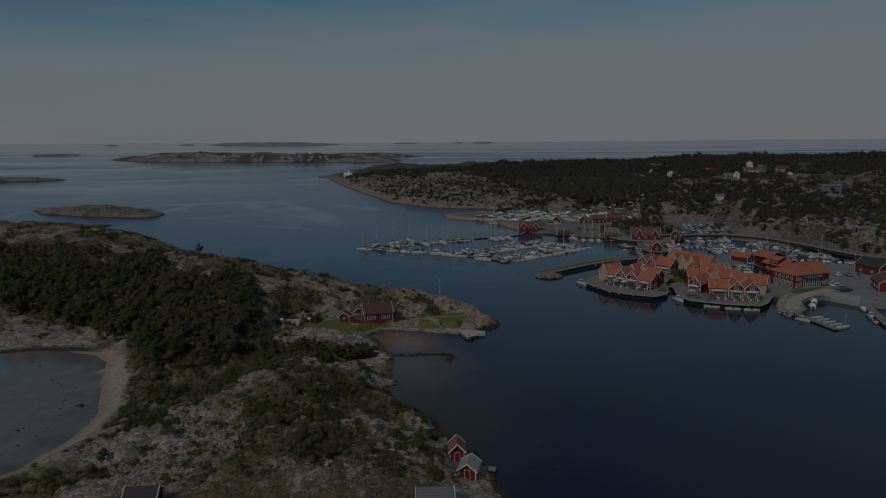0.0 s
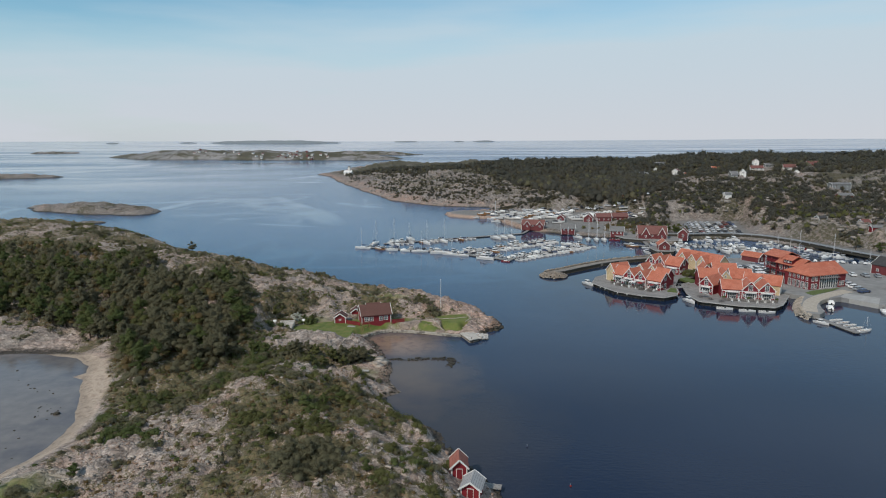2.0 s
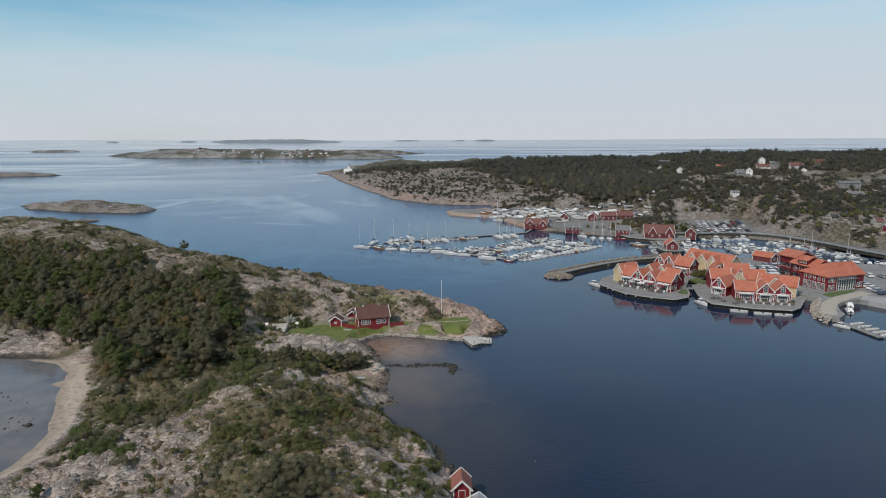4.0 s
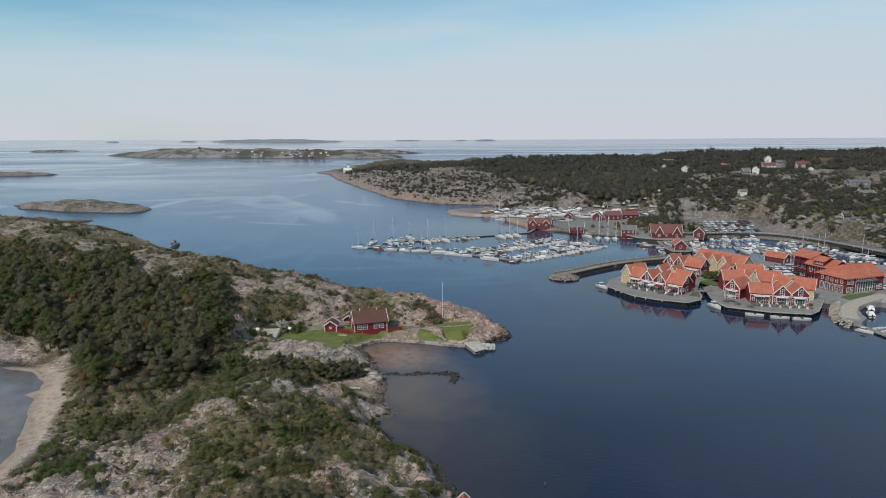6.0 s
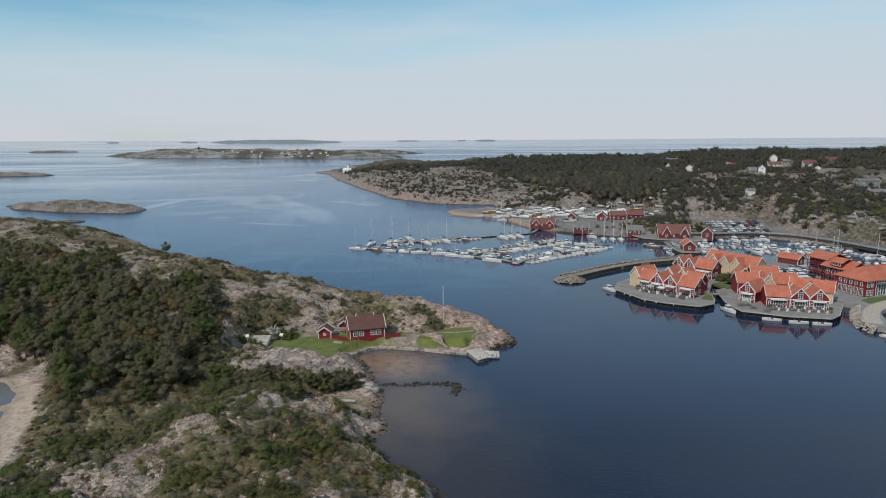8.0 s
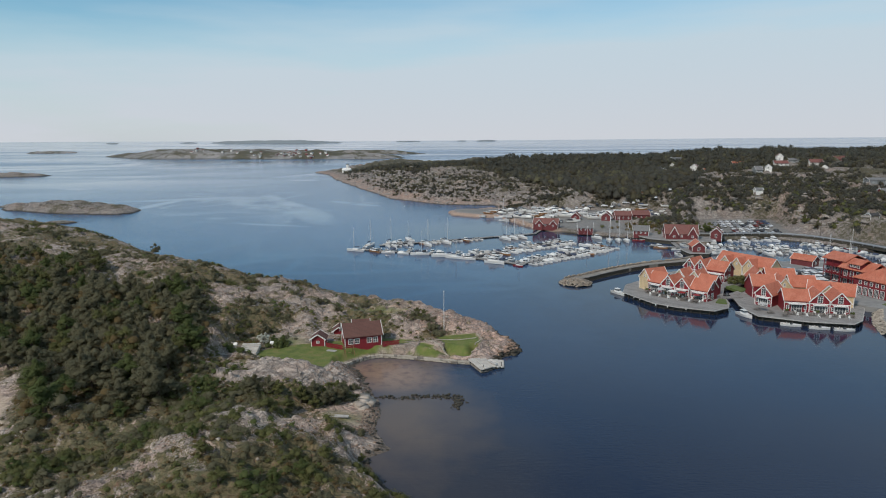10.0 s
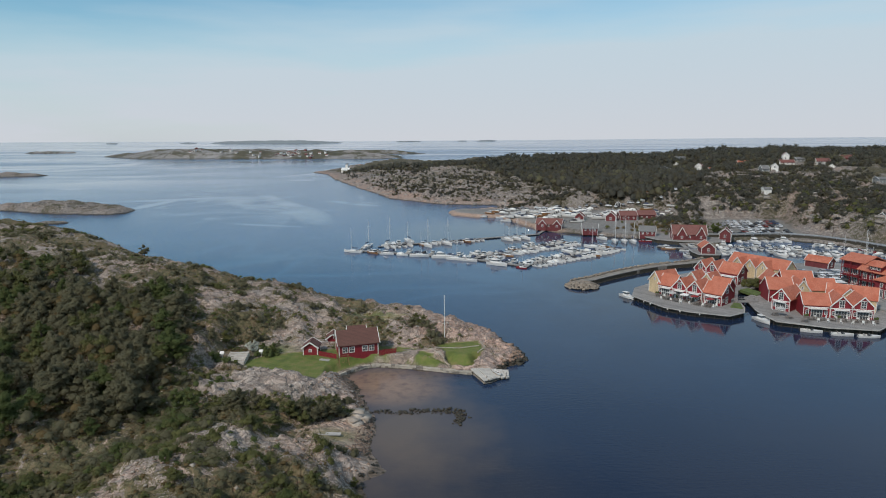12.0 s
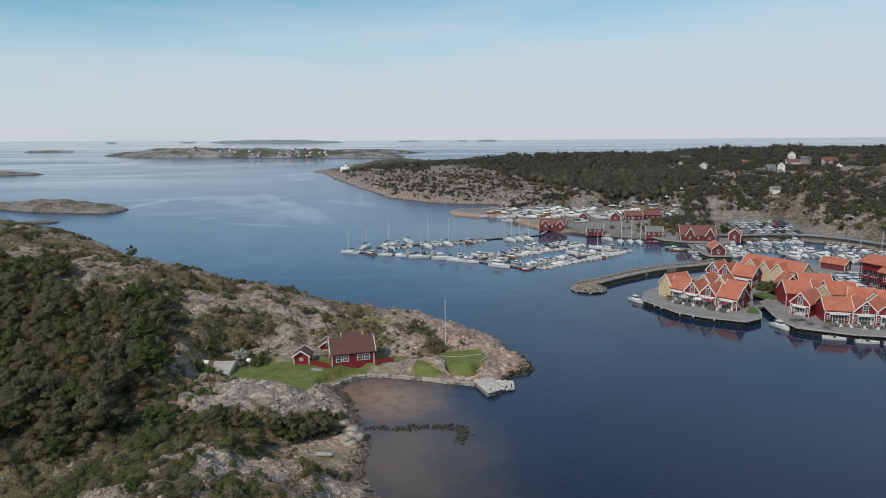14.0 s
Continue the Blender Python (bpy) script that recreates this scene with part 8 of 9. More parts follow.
def tree_parts(kind, rng):
    """Trunk bmesh and crown clumps of one tree about 5 m high: tiers of sprays on forked limbs."""
    bm = bmesh.new()
    h = rng.uniform(4.6, 5.8)
    lean = (rng.uniform(-.25, .25), rng.uniform(-.25, .25))
    rod(bm, (0, 0, -0.6), (lean[0] * 0.6, lean[1] * 0.6, h * 0.55), 0.16, 0.09, 7)
    rod(bm, (lean[0] * 0.6, lean[1] * 0.6, h * 0.55), (lean[0], lean[1], h * 0.92), 0.09, 0.03, 5)
    cs, rs = [], []
    for i in range(11):
        a, f = i * 2.4 + rng.uniform(-.5, .5), rng.uniform(0.22, 0.86)
        reach = rng.uniform(0.7, 2.0) * (1.2 - 0.65 * f)
        root = (lean[0] * f, lean[1] * f, h * f * 0.68)
        tip = (lean[0] * f + math.cos(a) * reach, lean[1] * f + math.sin(a) * reach, h * (f * 0.74 + 0.2))
        rod(bm, root, tip, 0.055, 0.02, 4)
        for q in (1.0, rng.uniform(0.4, 0.75)):
            cs.append(tuple(u + (v - u) * q + rng.uniform(-.28, .28) for u, v in zip(root, tip)))
            w = rng.uniform(0.52, 0.98)
            rs.append((w, w * rng.uniform(0.8, 1.2), w * rng.uniform(0.42, 0.75)))
    for k in range(3):
        cs.append((lean[0] + rng.uniform(-.4, .4), lean[1] + rng.uniform(-.4, .4), h * (0.84 + 0.07 * k)))
        rs.append((0.75 - 0.17 * k, 0.75 - 0.17 * k, 0.5))
    return bm, np.array(cs), np.array(rs)


TREES = {}


def tree(kind, m, scale):
    variant = (kind, random_tree.randrange(4))
    if variant in TREES:
        t = copy_thing(TREES[variant], m)
        t.scale = scale
        return t
    rng = np.random.RandomState(100 + len(TREES))
    label, mat = {"thicket": ("dense dark olive thicket tree on the heath", M_FOL_DARK), "shrub": ("rounded green deciduous shrub tree", M_FOL_MID), "fresh": ("fresh green young leafy tree", M_FOL_FRESH),
                  "pine": ("dark wind-bent pine on the rocks", M_FOL_DARK)}[kind]
    t = TREES[variant] = thing("tree", label, "tree", m, "trees on the near island")
    bm, cs, rs = tree_parts(kind, rng)
    part("trunk", bm, M_BARK, t)
    v, f, nn = leaf_blades(cs, rs, 78, 0.15, rng)
    link_mesh("crown", np_mesh("crown", v, f, mat, nn), t)
    t.scale = scale
    return t


random_tree = random.Random(55)
THICKET = [(-122, 181), (-105, 174.5), (-94, 170), (-78, 158), (-69, 143), (-62.5, 135), (-57, 136.5), (-52, 144), (-47.5, 147), (-46.5, 157), (-49, 172), (-56, 188), (-66, 197), (-80, 202), (-104, 208), (-140, 220), (-150, 195)]
GROVE = [(-108, 205), (-92, 206), (-92, 218), (-104, 236), (-130, 252), (-178, 270), (-196, 240), (-150, 216)]


def near_trees():
    rnd = random_tree
    count = 0
    for poly, n, kinds, low, high in ((THICKET, 185, ["thicket"] * 6 + ["shrub", "fresh"], 0.95, 1.4), (GROVE, 70, ["fresh", "shrub", "thicket", "thicket"], 0.85, 1.2)):
        xs, ys = [p[0] for p in poly], [p[1] for p in poly]
        made, tries, placed = 0, 0, []
        while made < n and tries < 20000:
            tries += 1
            x, y = rnd.uniform(min(xs), max(xs)), rnd.uniform(min(ys), max(ys))
            if float(inside(x, y, poly)) < 0.5 or any((x - a) ** 2 + (y - b) ** 2 < 5.5 for a, b in placed):
                continue
            placed.append((x, y))
            s = rnd.uniform(low, high) * 1.06
            tree(rnd.choice(["fresh", "shrub", "thicket"] if x < -92 or y + 0.5 * x < 118 else kinds), pose(x, y, float(isle_h(x, y)) - 0.1, 0, 0, rnd.uniform(0, 360)), (s * rnd.uniform(0.9, 1.2), s * rnd.uniform(0.9, 1.2), s))
            made += 1
    spots = [(-17.7, 148.0, "thicket", 0.72), (-15.8, 150.0, "thicket", 0.75), (-20.2, 148.6, "thicket", 0.8), (-16.0, 154.6, "thicket", 0.5), (-17.0, 153.4, "shrub", 0.6), (-18.6, 151.6, "shrub", 0.62), (-22.6, 146.6, "shrub", 0.7), (-31.5, 146.0, "thicket", 0.7), (-28.2, 147.0, "thicket", 0.66),
             (-35.0, 147.5, "shrub", 0.6), (-31, 146.5, "thicket", 0.75), (-26.5, 146.5, "shrub", 0.6), (-20, 146, "shrub", 0.55), (-24, 142.8, "shrub", 0.6), (-34, 142.5, "shrub", 0.65), (-38, 146, "fresh", 0.7), (-41, 147.5, "fresh", 0.7),
             (-35.4, 178.8, "fresh", 0.5), (-33.4, 179.8, "fresh", 0.46), (-44.5, 183, "shrub", 0.6), (-46, 179, "thicket", 0.6), (-98.5, 264, "pine", 0.85), (-60, 207, "shrub", 0.5), (-72, 226, "thicket", 0.55), (-66, 229, "thicket", 0.5),
             (-3, 193.5, "shrub", 0.42), (-1.4, 192.2, "shrub", 0.4), (-2.2, 191, "shrub", 0.36), (-52, 141, "fresh", 0.7), (-64, 139, "fresh", 0.6), (-60, 126, "fresh", 0.55), (-57, 127.5, "fresh", 0.5), (-54, 126, "shrub", 0.5), (-46, 128, "thicket", 0.42),
             (-20, 92, "thicket", 0.62), (-17, 90.5, "thicket", 0.66), (-14.5, 92, "thicket", 0.55), (-18.5, 87.5, "thicket", 0.6), (-15, 87, "thicket", 0.55), (-21, 101.5, "shrub", 0.62), (-18.2, 102.2, "shrub", 0.58), (-16.2, 100.6, "shrub", 0.5), (-25.6, 99.5, "shrub", 0.5), (-30, 108, "shrub", 0.45), (-68.5, 209.4, "thicket", 0.75), (-70.5, 211, "thicket", 0.7), (-66.5, 212, "thicket", 0.6), (-60.7, 215, "thicket", 0.6), (-39.5, 186, "thicket", 0.6), (-46, 197, "thicket", 0.55), (-51, 177, "thicket", 0.7), (-112, 256, "thicket", 0.6), (-109, 258, "shrub", 0.55), (-59.4, 201, "fresh", 0.6), (-24, 199, "thicket", 0.5), (-30, 206, "thicket", 0.4), (-25, 111, "shrub", 0.55), (-19, 113.5, "fresh", 0.5), (-16, 116.5, "fresh", 0.52), (-29, 117, "shrub", 0.48),
             (-14, 122, "shrub", 0.5), (-33, 124, "fresh", 0.45), (-130, 268, "thicket", 0.5), (-150, 290, "thicket", 0.6), (-146, 287, "shrub", 0.5), (-118, 262, "thicket", 0.4), (-170, 305, "thicket", 0.6), (-44, 200, "thicket", 0.42), (-52, 214, "thicket", 0.4),
             (-40, 224, "thicket", 0.32), (-75, 212, "thicket", 0.5), (-12, 98, "fresh", 0.3), (-5, 96.5, "shrub", 0.34), (-1, 101, "shrub", 0.36), (-8.5, 89, "fresh", 0.35), (-10, 130, "shrub", 0.32), (-55, 96, "fresh", 0.45), (-78, 88, "fresh", 0.5)]
    for x, y, kind, s in spots:
        tree(kind, pose(x, y, float(isle_h(x, y)) - 0.15, 0, 0, rnd.uniform(0, 360)), (s * 1.15, s * 1.15, s))
    # blossoming bushes
    for x, y, s in ((-38.4, 179.2, 0.52), (-37.6, 180.4, 0.5), (-40.8, 147.2, 0.3), (-37.3, 179.6, 0.36)):
        t = tree("shrub", pose(x, y, float(isle_h(x, y)) - 0.1, 0, 0, 30), (s, s, s))
        t["label"] = "small bush in white blossom beside the lawn"
        crown = [c for c in t.children if c.name.startswith("crown")][0]
        crown.data = crown.data.copy()
        crown.data.materials.clear()
        crown.data.materials.append(M_BLOSSOM)


near_trees()


def scrub():
    """Low heather, juniper and grass tufts over the rocks."""
    rng = np.random.RandomState(9)
    groups = {"heath_scrub": (M_FOL_DRY, 2200, 0.75, 22, 0.12, "low brown heather scrub among the rocks"), "juniper_scrub": (M_FOL_MID, 1500, 1.0, 36, 0.13, "low green juniper and bramble scrub"),
              "green_scrub": (M_FOL_FRESH, 420, 0.8, 44, 0.11, "patches of fresh green undergrowth"), "dark_scrub": (M_FOL_DARK, 1000, 1.2, 46, 0.14, "dark low juniper scrub on the ridge")}
    for i, (name, (mat, n, size, leaves, blade, label)) in enumerate(groups.items()):
        near = rng.rand(n * 9) < 0.5
        x = np.where(near, rng.uniform(-85, 14, n * 9), rng.uniform(-250, 14, n * 9))
        y = np.where(near, rng.uniform(84, 200, n * 9), rng.uniform(150, 380, n * 9))
        z = isle_h(x, y)
        want = isle_veg(x, y, z) + (fbm(x / 8, y / 8, 90 + i, 3) - 0.5) * 1.3
        ok = (inside(x, y, ISLE) > 3) & (inside(x, y, LAGOON) < -5.5) & (inside(x, y, LAWN) < -0.8) & (inside(x, y, LAWN2) < -0.5) & (want > 0.55) & (z > 0.9)
        x, y, z = x[ok][:n], y[ok][:n], z[ok][:n]
        s = rng.uniform(0.4, 1.0, len(x)) * size
        centres = np.stack([x, y, z + s * 0.28], 1)
        v, f, nn = leaf_blades(centres, np.stack([s, s, s * 0.5], 1), leaves, blade, rng)
        tagged(new(name, np_mesh(name, v, f, mat, nn)), label, "scrub", kind="stuff")


def undergrowth():
    """Dense bushes that fill the thickets under and between the trees."""
    rng = np.random.RandomState(39)
    for i, (poly, n) in enumerate(((THICKET, 900), (GROVE, 420))):
        xs, ys = np.array(poly).T
        x, y = rng.uniform(xs.min() - 4, xs.max() + 4, n * 4), rng.uniform(ys.min() - 4, ys.max() + 4, n * 4)
        ok = (inside(x, y, poly) > -1.5) & (inside(x, y, LAGOON) < -6)
        x, y = x[ok][:n], y[ok][:n]
        s = rng.uniform(0.9, 1.9, len(x))
        c = np.stack([x, y, isle_h(x, y) + s * 0.75 + np.clip(inside(x, y, poly), 0, 6) * 0.35], 1)
        for mat, sel, label in ((M_FOL_DARK, rng.rand(len(x)) < 0.7, "dark olive undergrowth of the thicket"), (M_FOL_DRY, None, "brown leafless undergrowth of the thicket")):
            if sel is None:
                sel = ~last
            last = sel
            v, f, nn = leaf_blades(c[sel], np.stack([s, s, s * 0.8], 1)[sel], 80, 0.16, rng)
            tagged(new("undergrowth", np_mesh("undergrowth", v, f, mat, nn)), label, "undergrowth", kind="stuff")


def bushes():
    """Broad low bushes that grow together in patches over the heath."""
    rng = np.random.RandomState(49)
    n = 6000
    near = rng.rand(n) < 0.55
    x = np.where(near, rng.uniform(-70, 8, n), rng.uniform(-240, -10, n))
    y = np.where(near, rng.uniform(86, 165, n), rng.uniform(165, 350, n))
    patch = fbm(x / 13, y / 13, 97, 3)
    ok = (inside(x, y, ISLE) > 4) & (inside(x, y, LAGOON) < -7) & (inside(x, y, LAWN) < -2) & (inside(x, y, LAWN2) < -1.5) & (patch > 0.50)
    ok &= (np.hypot((x + 41) / 15, (y - 119) / 7) > 1) & (np.hypot((x + 57) / 14, (y - 100) / 8.5) > 1) & (np.hypot(x + 31, y - 158) > 9) & (np.hypot(x - 6, y - 92) > 6) & (np.hypot(x + 16, y - 180) > 9) & ((y > 126) | (x < -34) | (rng.rand(n) < 0.4)) & ((y < 194) | (x < -36) | (rng.rand(n) < 0.3)) & ((x < -58) | (x > -28) | (y < 180) | (y > 208) | (rng.rand(n) < 0.5))
    x, y = x[ok][:330], y[ok][:330]
    kind = rng.rand(len(x))
    for name, mat, sel, label in (("heath_bushes", M_FOL_DARK, kind < 0.5, "dark brown-green bushes spread over the heath"), ("leafy_bushes", M_FOL_MID, (kind >= 0.5) & (kind < 0.82), "green leafy bushes spread over the heath"),
                                  ("fresh_bushes", M_FOL_FRESH, kind >= 0.82, "fresh green bushes spread over the heath")):
        cs, rs = [], []
        for a, b in zip(x[sel], y[sel]):
            reach = rng.uniform(0.8, 2.2)
            for _ in range(rng.randint(5, 11)):
                u, v = a + rng.normal() * reach * 0.6, b + rng.normal() * reach * 0.6
                q = rng.uniform(0.5, 1.15)
                cs.append((u, v, q * 0.5))
                rs.append((q, q, q * 0.7))
        cs = np.array(cs)
        cs[:, 2] += isle_h(cs[:, 0], cs[:, 1])
        v, f, nn = leaf_blades(cs, rs, 60, 0.13, rng)
        tagged(new(name, np_mesh(name, v, f, mat, nn)), label, "bushes", kind="stuff")


def bush_patches():
    """The larger single stands of bushes over the heath."""
    rng = np.random.RandomState(59)
    stands = {M_FOL_DARK: ("brown_bushes", "dark brown leafless bushes in a dense stand", [(-18, 90, 4.2, 2.2), (-20, 92, 3.0, 2.0), (-15, 89, 3.0, 1.9), (-17, 93, 2.8, 1.9), (-14, 91, 2.6, 1.7), (-21, 90, 2.4, 1.5), (-49, 98.4, 1.5, 0.9), (-47, 116, 1.8, 1.0), (-46.5, 103, 1.6, 0.9), (-9, 104, 1.6, 0.8),
                                                                                  (-17, 151, 3.0, 1.6), (-20, 148, 3.0, 1.7), (-30, 146, 3.2, 1.2), (-3.4, 191.4, 2.0, 1.6), (-1.2, 188.6, 2.2, 1.8), (1.0, 186.4, 2.0, 1.6), (2.2, 184.4, 1.4, 1.2), (-24, 103.5, 1.6, 1.2), (-70, 208, 3, 1.6), (-112, 257, 4, 1.8), (-46, 197, 2.6, 1.4), (-66, 214, 2.4, 1.3)]),
              M_FOL_MID: ("green_bushes", "green leafy bushes in a dense stand", [(-19, 101, 2.4, 1.1), (-16, 101, 1.5, 0.9), (-32, 107.5, 3.2, 1.2), (-28.7, 108, 2.0, 1.1), (-15.5, 117, 2.6, 1.4), (-17.5, 121, 2.0, 1.1), (-58, 124, 2.4, 1.5), (-3.3, 102, 1.5, 0.8),
                                                                               (-5.8, 96.2, 1.6, 0.8), (-0.9, 98, 1.3, 0.7), (-1.6, 92.5, 1.8, 0.8), (1, 86, 1.6, 1.0), (-6, 87.4, 1.8, 0.9), (-6, 114.6, 2.0, 0.8), (-3, 118, 1.8, 0.8), (-1.5, 111, 1.8, 0.8), (1.2, 105, 1.6, 0.7), (-8.5, 124, 2.0, 0.9), (4, 99, 1.2, 0.7), (-12.5, 107, 2.2, 0.9), (-37, 128, 2.6, 0.9), (-30, 131, 2.4, 0.9), (-22, 126, 2.6, 0.9), (-26, 138, 3.0, 1.2)]),
              M_FOL_FRESH: ("fresh_bushes", "fresh green bushes beside the sand and the lawn", [(-56, 109, 2.6, 1.2), (-52.5, 109.4, 2.6, 1.2), (-48.5, 108, 2.0, 1.0), (-54.6, 125.6, 2.2, 1.3), (-38.5, 141, 3.0, 1.3), (-40, 145, 2.4, 1.3), (-38, 161, 1.8, 1.1), (-34.5, 178.6, 2.4, 1.5), (-59, 200, 2.4, 1.2), (-44, 134, 2.4, 0.9), (-62, 119, 1.8, 1.0)])}
    for _ in range(420):
        x, y = rng.uniform(-190, -18), rng.uniform(186, 350)
        if float(inside(x, y, ISLE)) > 6 and float(fbm(x / 20, y / 9, 107, 3)) > 0.44 and (x < -36 or y < 194):
            stands[M_FOL_DARK if rng.rand() < 0.75 else M_FOL_MID][2].append((x, y, rng.uniform(1.0, 2.4), rng.uniform(0.6, 1.3)))
    for mat, (name, label, spots) in stands.items():
        cs, rs = [], []
        for x, y, reach, high in spots:
            for _ in range(int(9 + reach * reach * 2.6)):
                u, v = x + rng.normal() * reach * 0.52, y + rng.normal() * reach * 0.42
                q = rng.uniform(0.55, 1.1)
                cs.append((u, v, rng.uniform(0.15, 1.0) * high * math.exp(-((u - x) ** 2 + (v - y) ** 2) / (reach * reach))))
                rs.append((q, q, q * 0.75))
        cs = np.array(cs)
        cs[:, 2] += isle_h(cs[:, 0], cs[:, 1])
        v, f, nn = leaf_blades(cs, rs, 70, 0.11, rng)
        tagged(new(name, np_mesh(name, v, f, mat, nn)), label, "bushes", kind="stuff")


scrub()
bushes()
bush_patches()
undergrowth()


def woods():
    """The wooded mainland slope."""
    rng = np.random.RandomState(19)
    houses = np.array([(o.matrix_world.translation.x, o.matrix_world.translation.y) for o in scene.objects if o.name.startswith(("hill_house", "lighthouse"))])
    n = 90000
    x, y = rng.uniform(-150, 560, n), rng.uniform(290, 860, n)
    d = inside(x, y, MAIN)
    wild = (fbm(x / 30, y / 30, 71, 4) - 0.5)
    thick = step(y - wood_edge(x) + wild * 130, -12, 16)
    shore = step(d + (fbm(x / 25, y / 25, 66) - 0.5) * 30, 8, 34)
    gully = fbm(x / 19, y / 12, 77, 4)
    loose = step(gully, 0.45, 0.54) * step(d, 7, 16) * np.where(x > 110, np.where(fbm(x / 14, y / 9, 83, 3) > 0.5, 0.75, 0.12), np.where(y > 480, 0.4, 0.85))
    bank = (x > 120) & (x < 270) & (y > 335) & (y < 480)
    loose = np.maximum(loose, 0.55 * bank * step(fbm(x / 9, y / 6, 79, 3), 0.46, 0.52) * step(d, 10, 22))
    want = np.maximum(thick * shore, loose)
    ok = (rng.rand(n) < want) & (inside(x, y, QUAYS) < -5) & (d > 6)
    low_growth = thick < 0.5
    gone = np.hypot(x[:, None] - houses[:, 0], y[:, None] - houses[:, 1] + 3).min(1) < 6.5
    front = (np.hypot(x[:, None] - houses[:, 0] * 0.985, y[:, None] - houses[:, 1] * 0.982).min(1) < 5.0)
    ok &= ~gone & ~front & (np.abs(x) < (y - 20) * 0.78)
    x, y, low_growth = x[ok], y[ok], low_growth[ok]
    keep = np.argsort(y * np.where(x < 60, 0.8, 1.0) + rng.uniform(0, 450, len(x)))[:15500]
    x, y, low_growth = x[keep], y[keep], low_growth[keep]
    z = main_h(x, y)
    far = y > 560
    h = rng.uniform(3.4, 7.0, len(x)) * np.where(low_growth, np.where(x > 110, 0.6, 0.4), np.where((x > 75) & (x < 180) & (y < 545), 1.55, 1.0))
    pick = rng.rand(len(x))
    for name, mat, sel, label in (("pine_wood", M_FOL_PINE, pick < 0.62, "dark pine wood covering the mainland slope"), ("mixed_wood", M_FOL_WOOD, (pick >= 0.62) & (pick < 0.9), "olive mixed wood covering the mainland slope"),
                                  ("green_wood", M_FOL_DARK, pick >= 0.9, "olive leafy trees among the pines")):
        c = np.stack([x[sel], y[sel], z[sel] + h[sel] * 0.42], 1)
        r = np.stack([h[sel] * 0.46, h[sel] * 0.46, h[sel] * 0.5], 1)
        v, f, nn = leaf_blades(c, r, 26, 0.55, rng)
        tagged(new(name, np_mesh(name, v, f, mat, nn)), label, "wood", kind="stuff")
    # the crest, far off: broader crowns
    n = 9000
    a, b = rng.uniform(-80, 620, n), rng.uniform(600, 900, n)
    ok = (inside(a, b, MAIN) > 30) & (np.abs(a) < (b - 20) * 0.8) & (b > wood_edge(a) + 20) & (np.hypot(a[:, None] - houses[:, 0], b[:, None] - houses[:, 1]).min(1) > 14)
    a, b = a[ok][:4200], b[ok][:4200]
    q = rng.uniform(2.2, 4.2, len(a))
    c = np.stack([a, b, main_h(a, b) + q * 0.9], 1)
    v, f, nn = leaf_blades(c, np.stack([q, q, q * 0.95], 1), 15, 0.95, rng)
    tagged(new("crest_wood", np_mesh("crest_wood", v, f, M_FOL_PINE, nn)), "dark pine wood along the crest of the hill", "wood", kind="stuff")
    n = 22000
    a, b = rng.uniform(-150, 330, n), rng.uniform(275, 620, n)
    ok = (inside(a, b, MAIN) > 6) & (inside(a, b, QUAYS) < -3) & (fbm(a / 10, b / 7, 87, 3) > np.where((a < 10) & (b > 470), 0.54, 0.48)) & (np.hypot(a[:, None] - houses[:, 0], b[:, None] - houses[:, 1]).min(1) > 8)
    a, b = a[ok][:9000], b[ok][:9000]
    q = rng.uniform(0.6, 1.9, len(a)) * np.where((a > 110) & (b < 420), 1.25, 1.0)
    c = np.stack([a, b, main_h(a, b) + q * 0.3], 1)
    v, f, nn = leaf_blades(c, np.stack([q, q, q * 0.65], 1), 14, 0.46, rng)
    tagged(new("slope_scrub", np_mesh("slope_scrub", v, f, M_FOL_WOOD, nn)), "olive-brown scrub between the rocks of the slope", "scrub", kind="stuff")
    # dark bushes on the banks above the car park and the road
    n = 9000
    a, b = rng.uniform(116, 290, n), rng.uniform(280, 445, n)
    ok = (inside(a, b, QUAYS) < -4) & (inside(a, b, MAIN) > 9) & (fbm(a / 11, b / 8, 93, 3) > 0.45) & (np.hypot(a[:, None] - houses[:, 0] - 2, b[:, None] - houses[:, 1] + 2).min(1) > 7) & ~((a > 139) & (a < 190) & (b > 336) & (b < 392))
    a, b = a[ok][:2800], b[ok][:2800]
    q = rng.uniform(0.9, 2.5, len(a))
    c = np.stack([a, b, main_h(a, b) + q * 0.5], 1)
    pick = rng.rand(len(a)) < np.where(b < 335, 0.45, 0.75)
    for mat, sel in ((M_FOL_PINE, pick), (M_FOL_MID, ~pick)):
        v, f, nn = leaf_blades(c[sel], np.stack([q, q, q * 0.8], 1)[sel], 30, 0.4, rng)
        tagged(new("bank_bushes", np_mesh("bank_bushes", v, f, mat, nn)), "dark bushes on the rocky bank behind the harbour", "bushes", kind="stuff")
    # thin trunks showing at the edge of the wood
    sel = y < 470
    vs, fs = [], []
    for i, (a, b, zz, hh) in enumerate(zip(x[sel], y[sel], z[sel], h[sel])):
        q = np.array([(-.1, -.1, -1), (.1, -.1, -1), (0, .12, -1), (-.05, -.05, hh * 0.8), (.05, -.05, hh * 0.8), (0, .06, hh * 0.8)]) + (a, b, zz)
        vs.append(q)
        fs.append(np.array([(0, 1, 4, 3), (1, 2, 5, 4), (2, 0, 3, 5)]) + i * 6)
    tagged(new("wood_trunks", np_mesh("wood_trunks", np.concatenate(vs), np.concatenate(fs), M_BARK)), "bare grey-brown trunks at the edge of the wood", "trunks", kind="stuff")


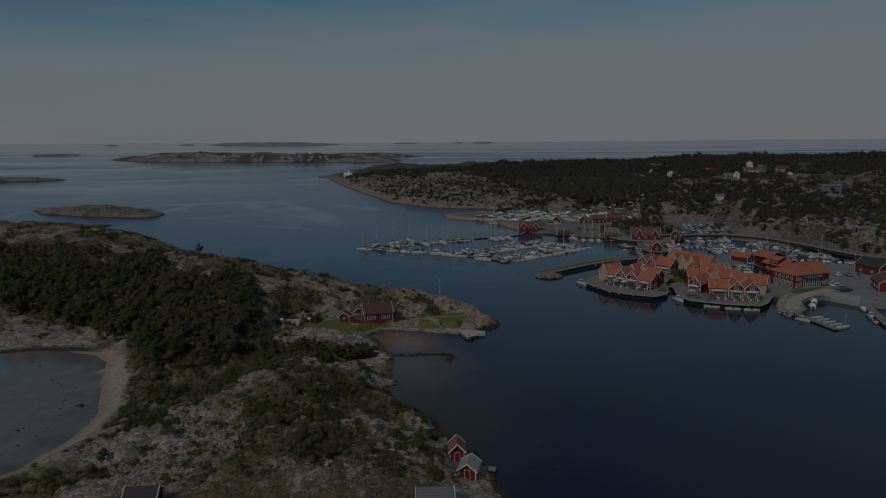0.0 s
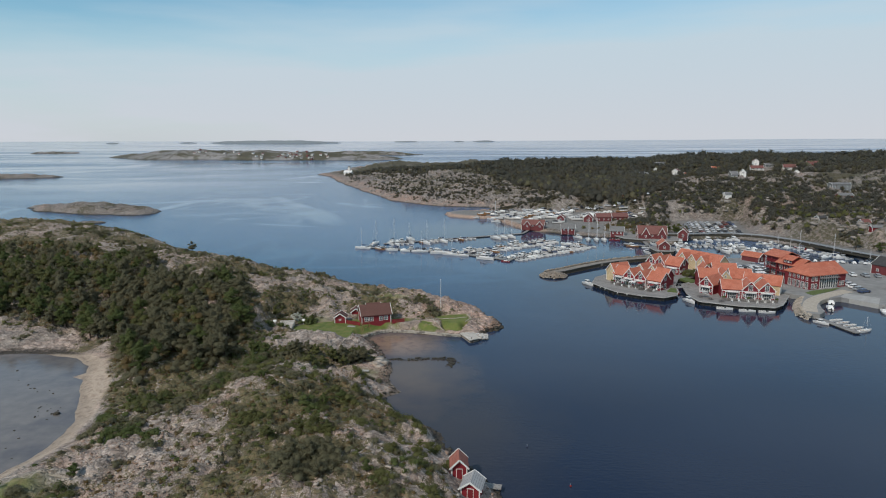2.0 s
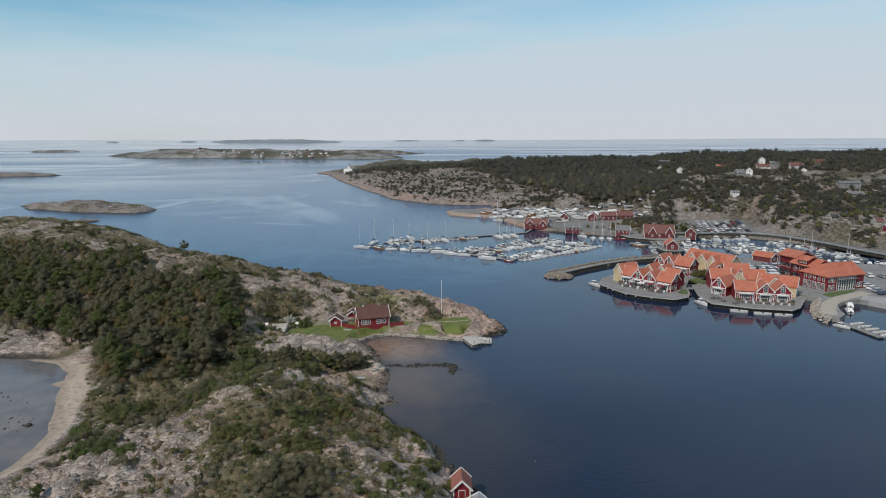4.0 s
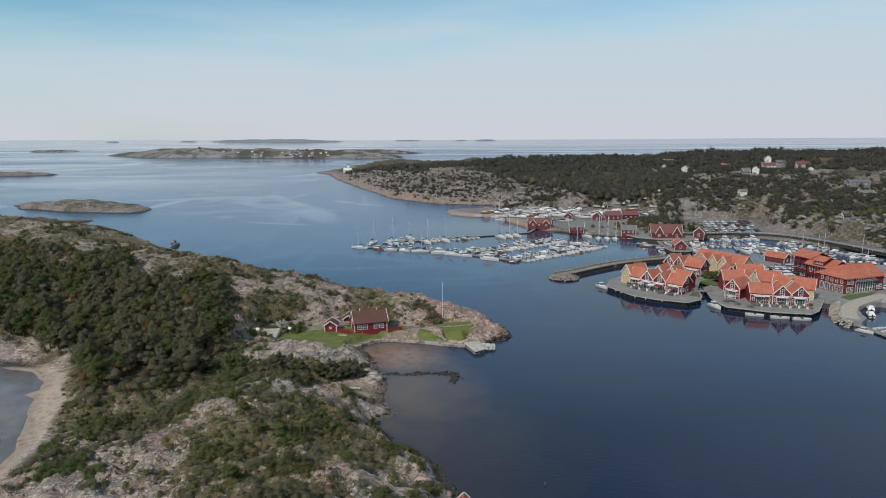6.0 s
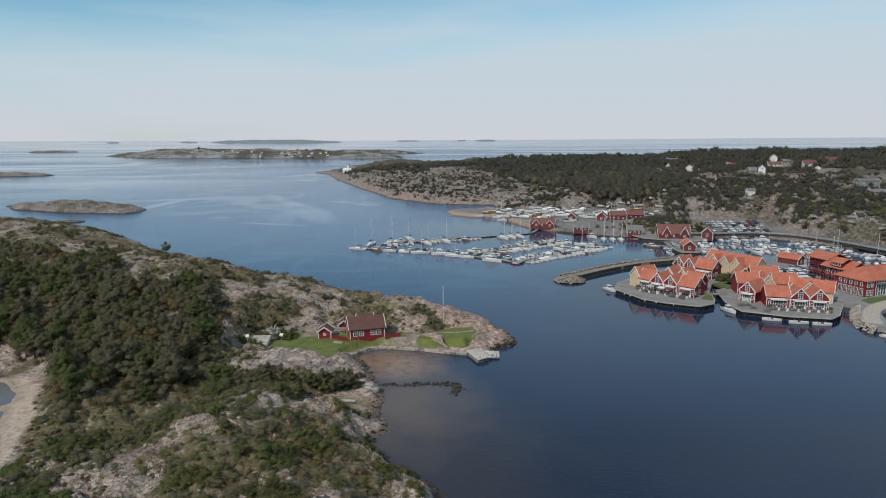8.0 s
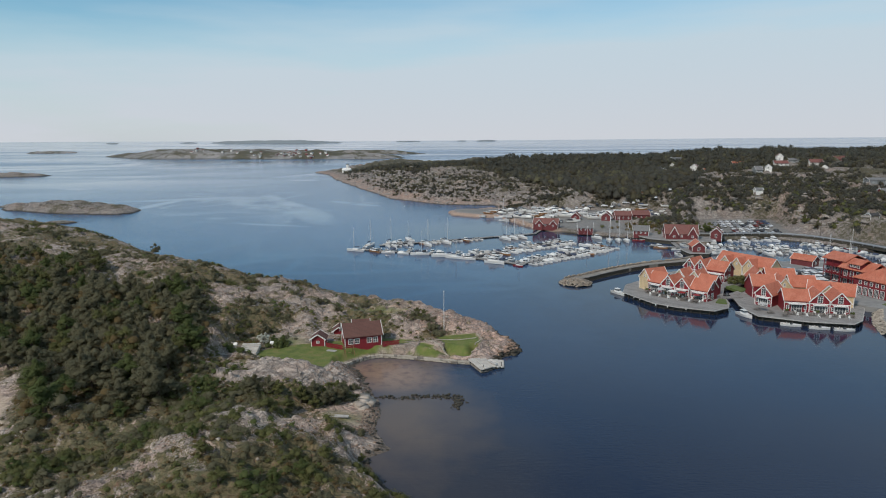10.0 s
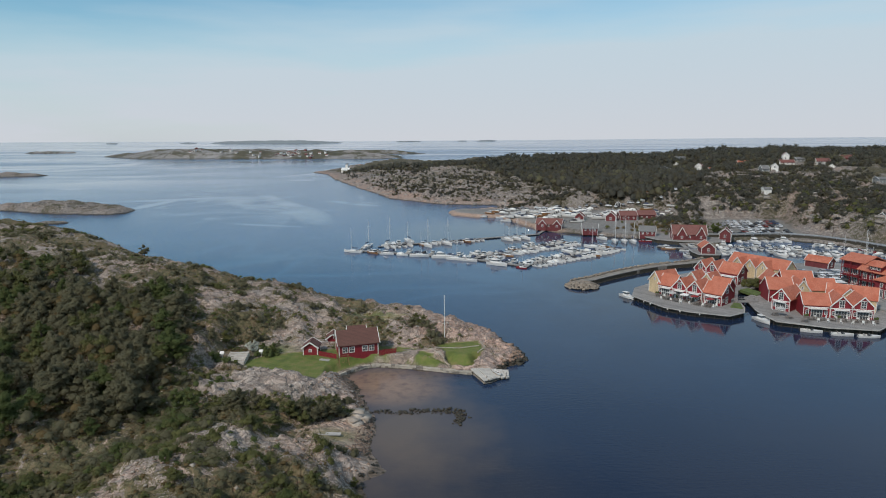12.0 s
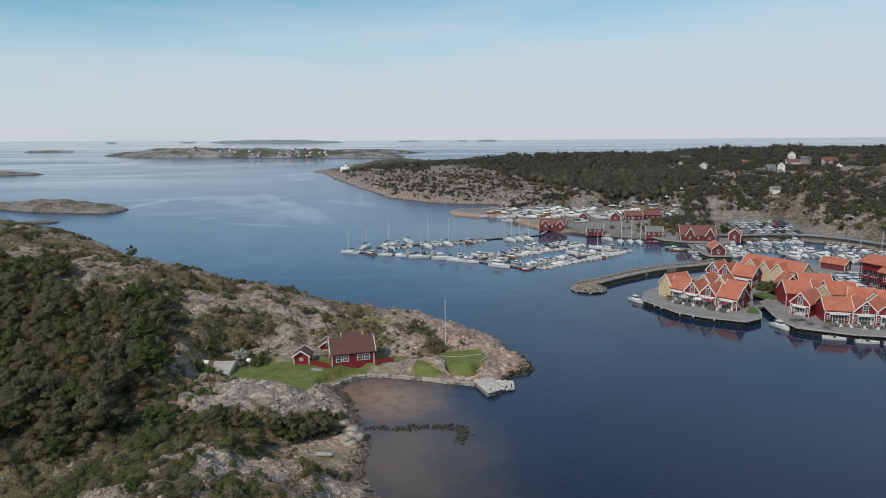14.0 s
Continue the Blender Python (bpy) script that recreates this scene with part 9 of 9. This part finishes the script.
M_FOL_WOOD = foliage("mixed_leaves", (0.077, 0.072, 0.046), (0.153, 0.142, 0.086), (0.150, 0.119, 0.080))
woods()


def yard_scrub():
    """Brown scrub on the rocky mound between the harbour houses."""
    rng = np.random.RandomState(83)
    for mat, n, label in ((M_FOL_DRY, 60, "brown scrub on the mound between the harbour houses"), (M_FOL_MID, 34, "green scrub on the mound between the harbour houses")):
        x, y = 112 + rng.normal(size=n) * 8, 362 + rng.normal(size=n) * 7
        q = rng.uniform(0.7, 1.7, n)
        c = np.stack([x, y, main_h(x, y) + q * 0.5], 1)
        v, f, nn = leaf_blades(c, np.stack([q, q, q * 0.75], 1), 40, 0.3, rng)
        tagged(new("mound_scrub", np_mesh("mound_scrub", v, f, mat, nn)), label, "scrub", kind="stuff")


yard_scrub()


def harbour_trees():
    """Bushes and small trees round the harbour."""
    rng = np.random.RandomState(29)
    rnd = random.Random(61)
    spots = [(133, 343, 1.0), (136, 346, 1.1), (130, 347, 1.0), (139, 343, 0.9), (127, 350, 1.0), (120, 256, 0.4), (133, 222, 0.28), (135, 223, 0.3), (186, 340, 0.9), (183, 346, 0.9),
             (205, 285, 0.9), (209, 282, 0.8), (214, 290, 1.0), (202, 296, 0.9), (220, 284, 0.9), (145, 256, 0.3), (149, 258, 0.3), (226, 296, 1.0), (233, 300, 1.0), (122, 246, 0.35), (74.5, 231.5, 0.2), (195, 352, 0.9), (198, 346, 0.8)]
    for x, y, s in spots:
        z = 1.4 if y < 265 and x < 190 else float(main_h(x, y))
        t = tree(rnd.choice(("shrub", "fresh", "thicket")), pose(x, y, z - 0.1, 0, 0, rnd.uniform(0, 360)), (s * 1.1, s * 1.1, s))
        t["group"], t["label"] = "bushes round the harbour", "leafy green bush beside the harbour houses"


def court_bush():
    """The broad dense bush in the court between the rows."""
    rng = np.random.RandomState(37)
    b = thing("bush", "broad dense dark green bush in the court between the row houses", "bush", pose(100.2, 240.4, DECK_Z))
    bm = bmesh.new()
    for a in range(7):
        t = a * 0.9
        rod(bm, (0, 0, -0.2), (math.cos(t) * 1.4, math.sin(t) * 1.2, 1.9), 0.07, 0.03, 5)
    part("stem", bm, M_BARK, b)
    t, f = rng.uniform(0, 2 * math.pi, 44), np.sqrt(rng.rand(44))
    cs = np.stack([np.cos(t) * f * 2.6, np.sin(t) * f * 2.2, 0.5 + rng.rand(44) * 2.6 * (1.05 - 0.6 * f * f)], 1)
    q = rng.uniform(0.55, 0.95, 44)
    v, fc, nn = leaf_blades(cs, np.stack([q, q, q * 0.8], 1), 80, 0.15, rng)
    link_mesh("crown", np_mesh("crown", v, fc, M_FOL_MID, nn), b)


court_bush()
harbour_trees()
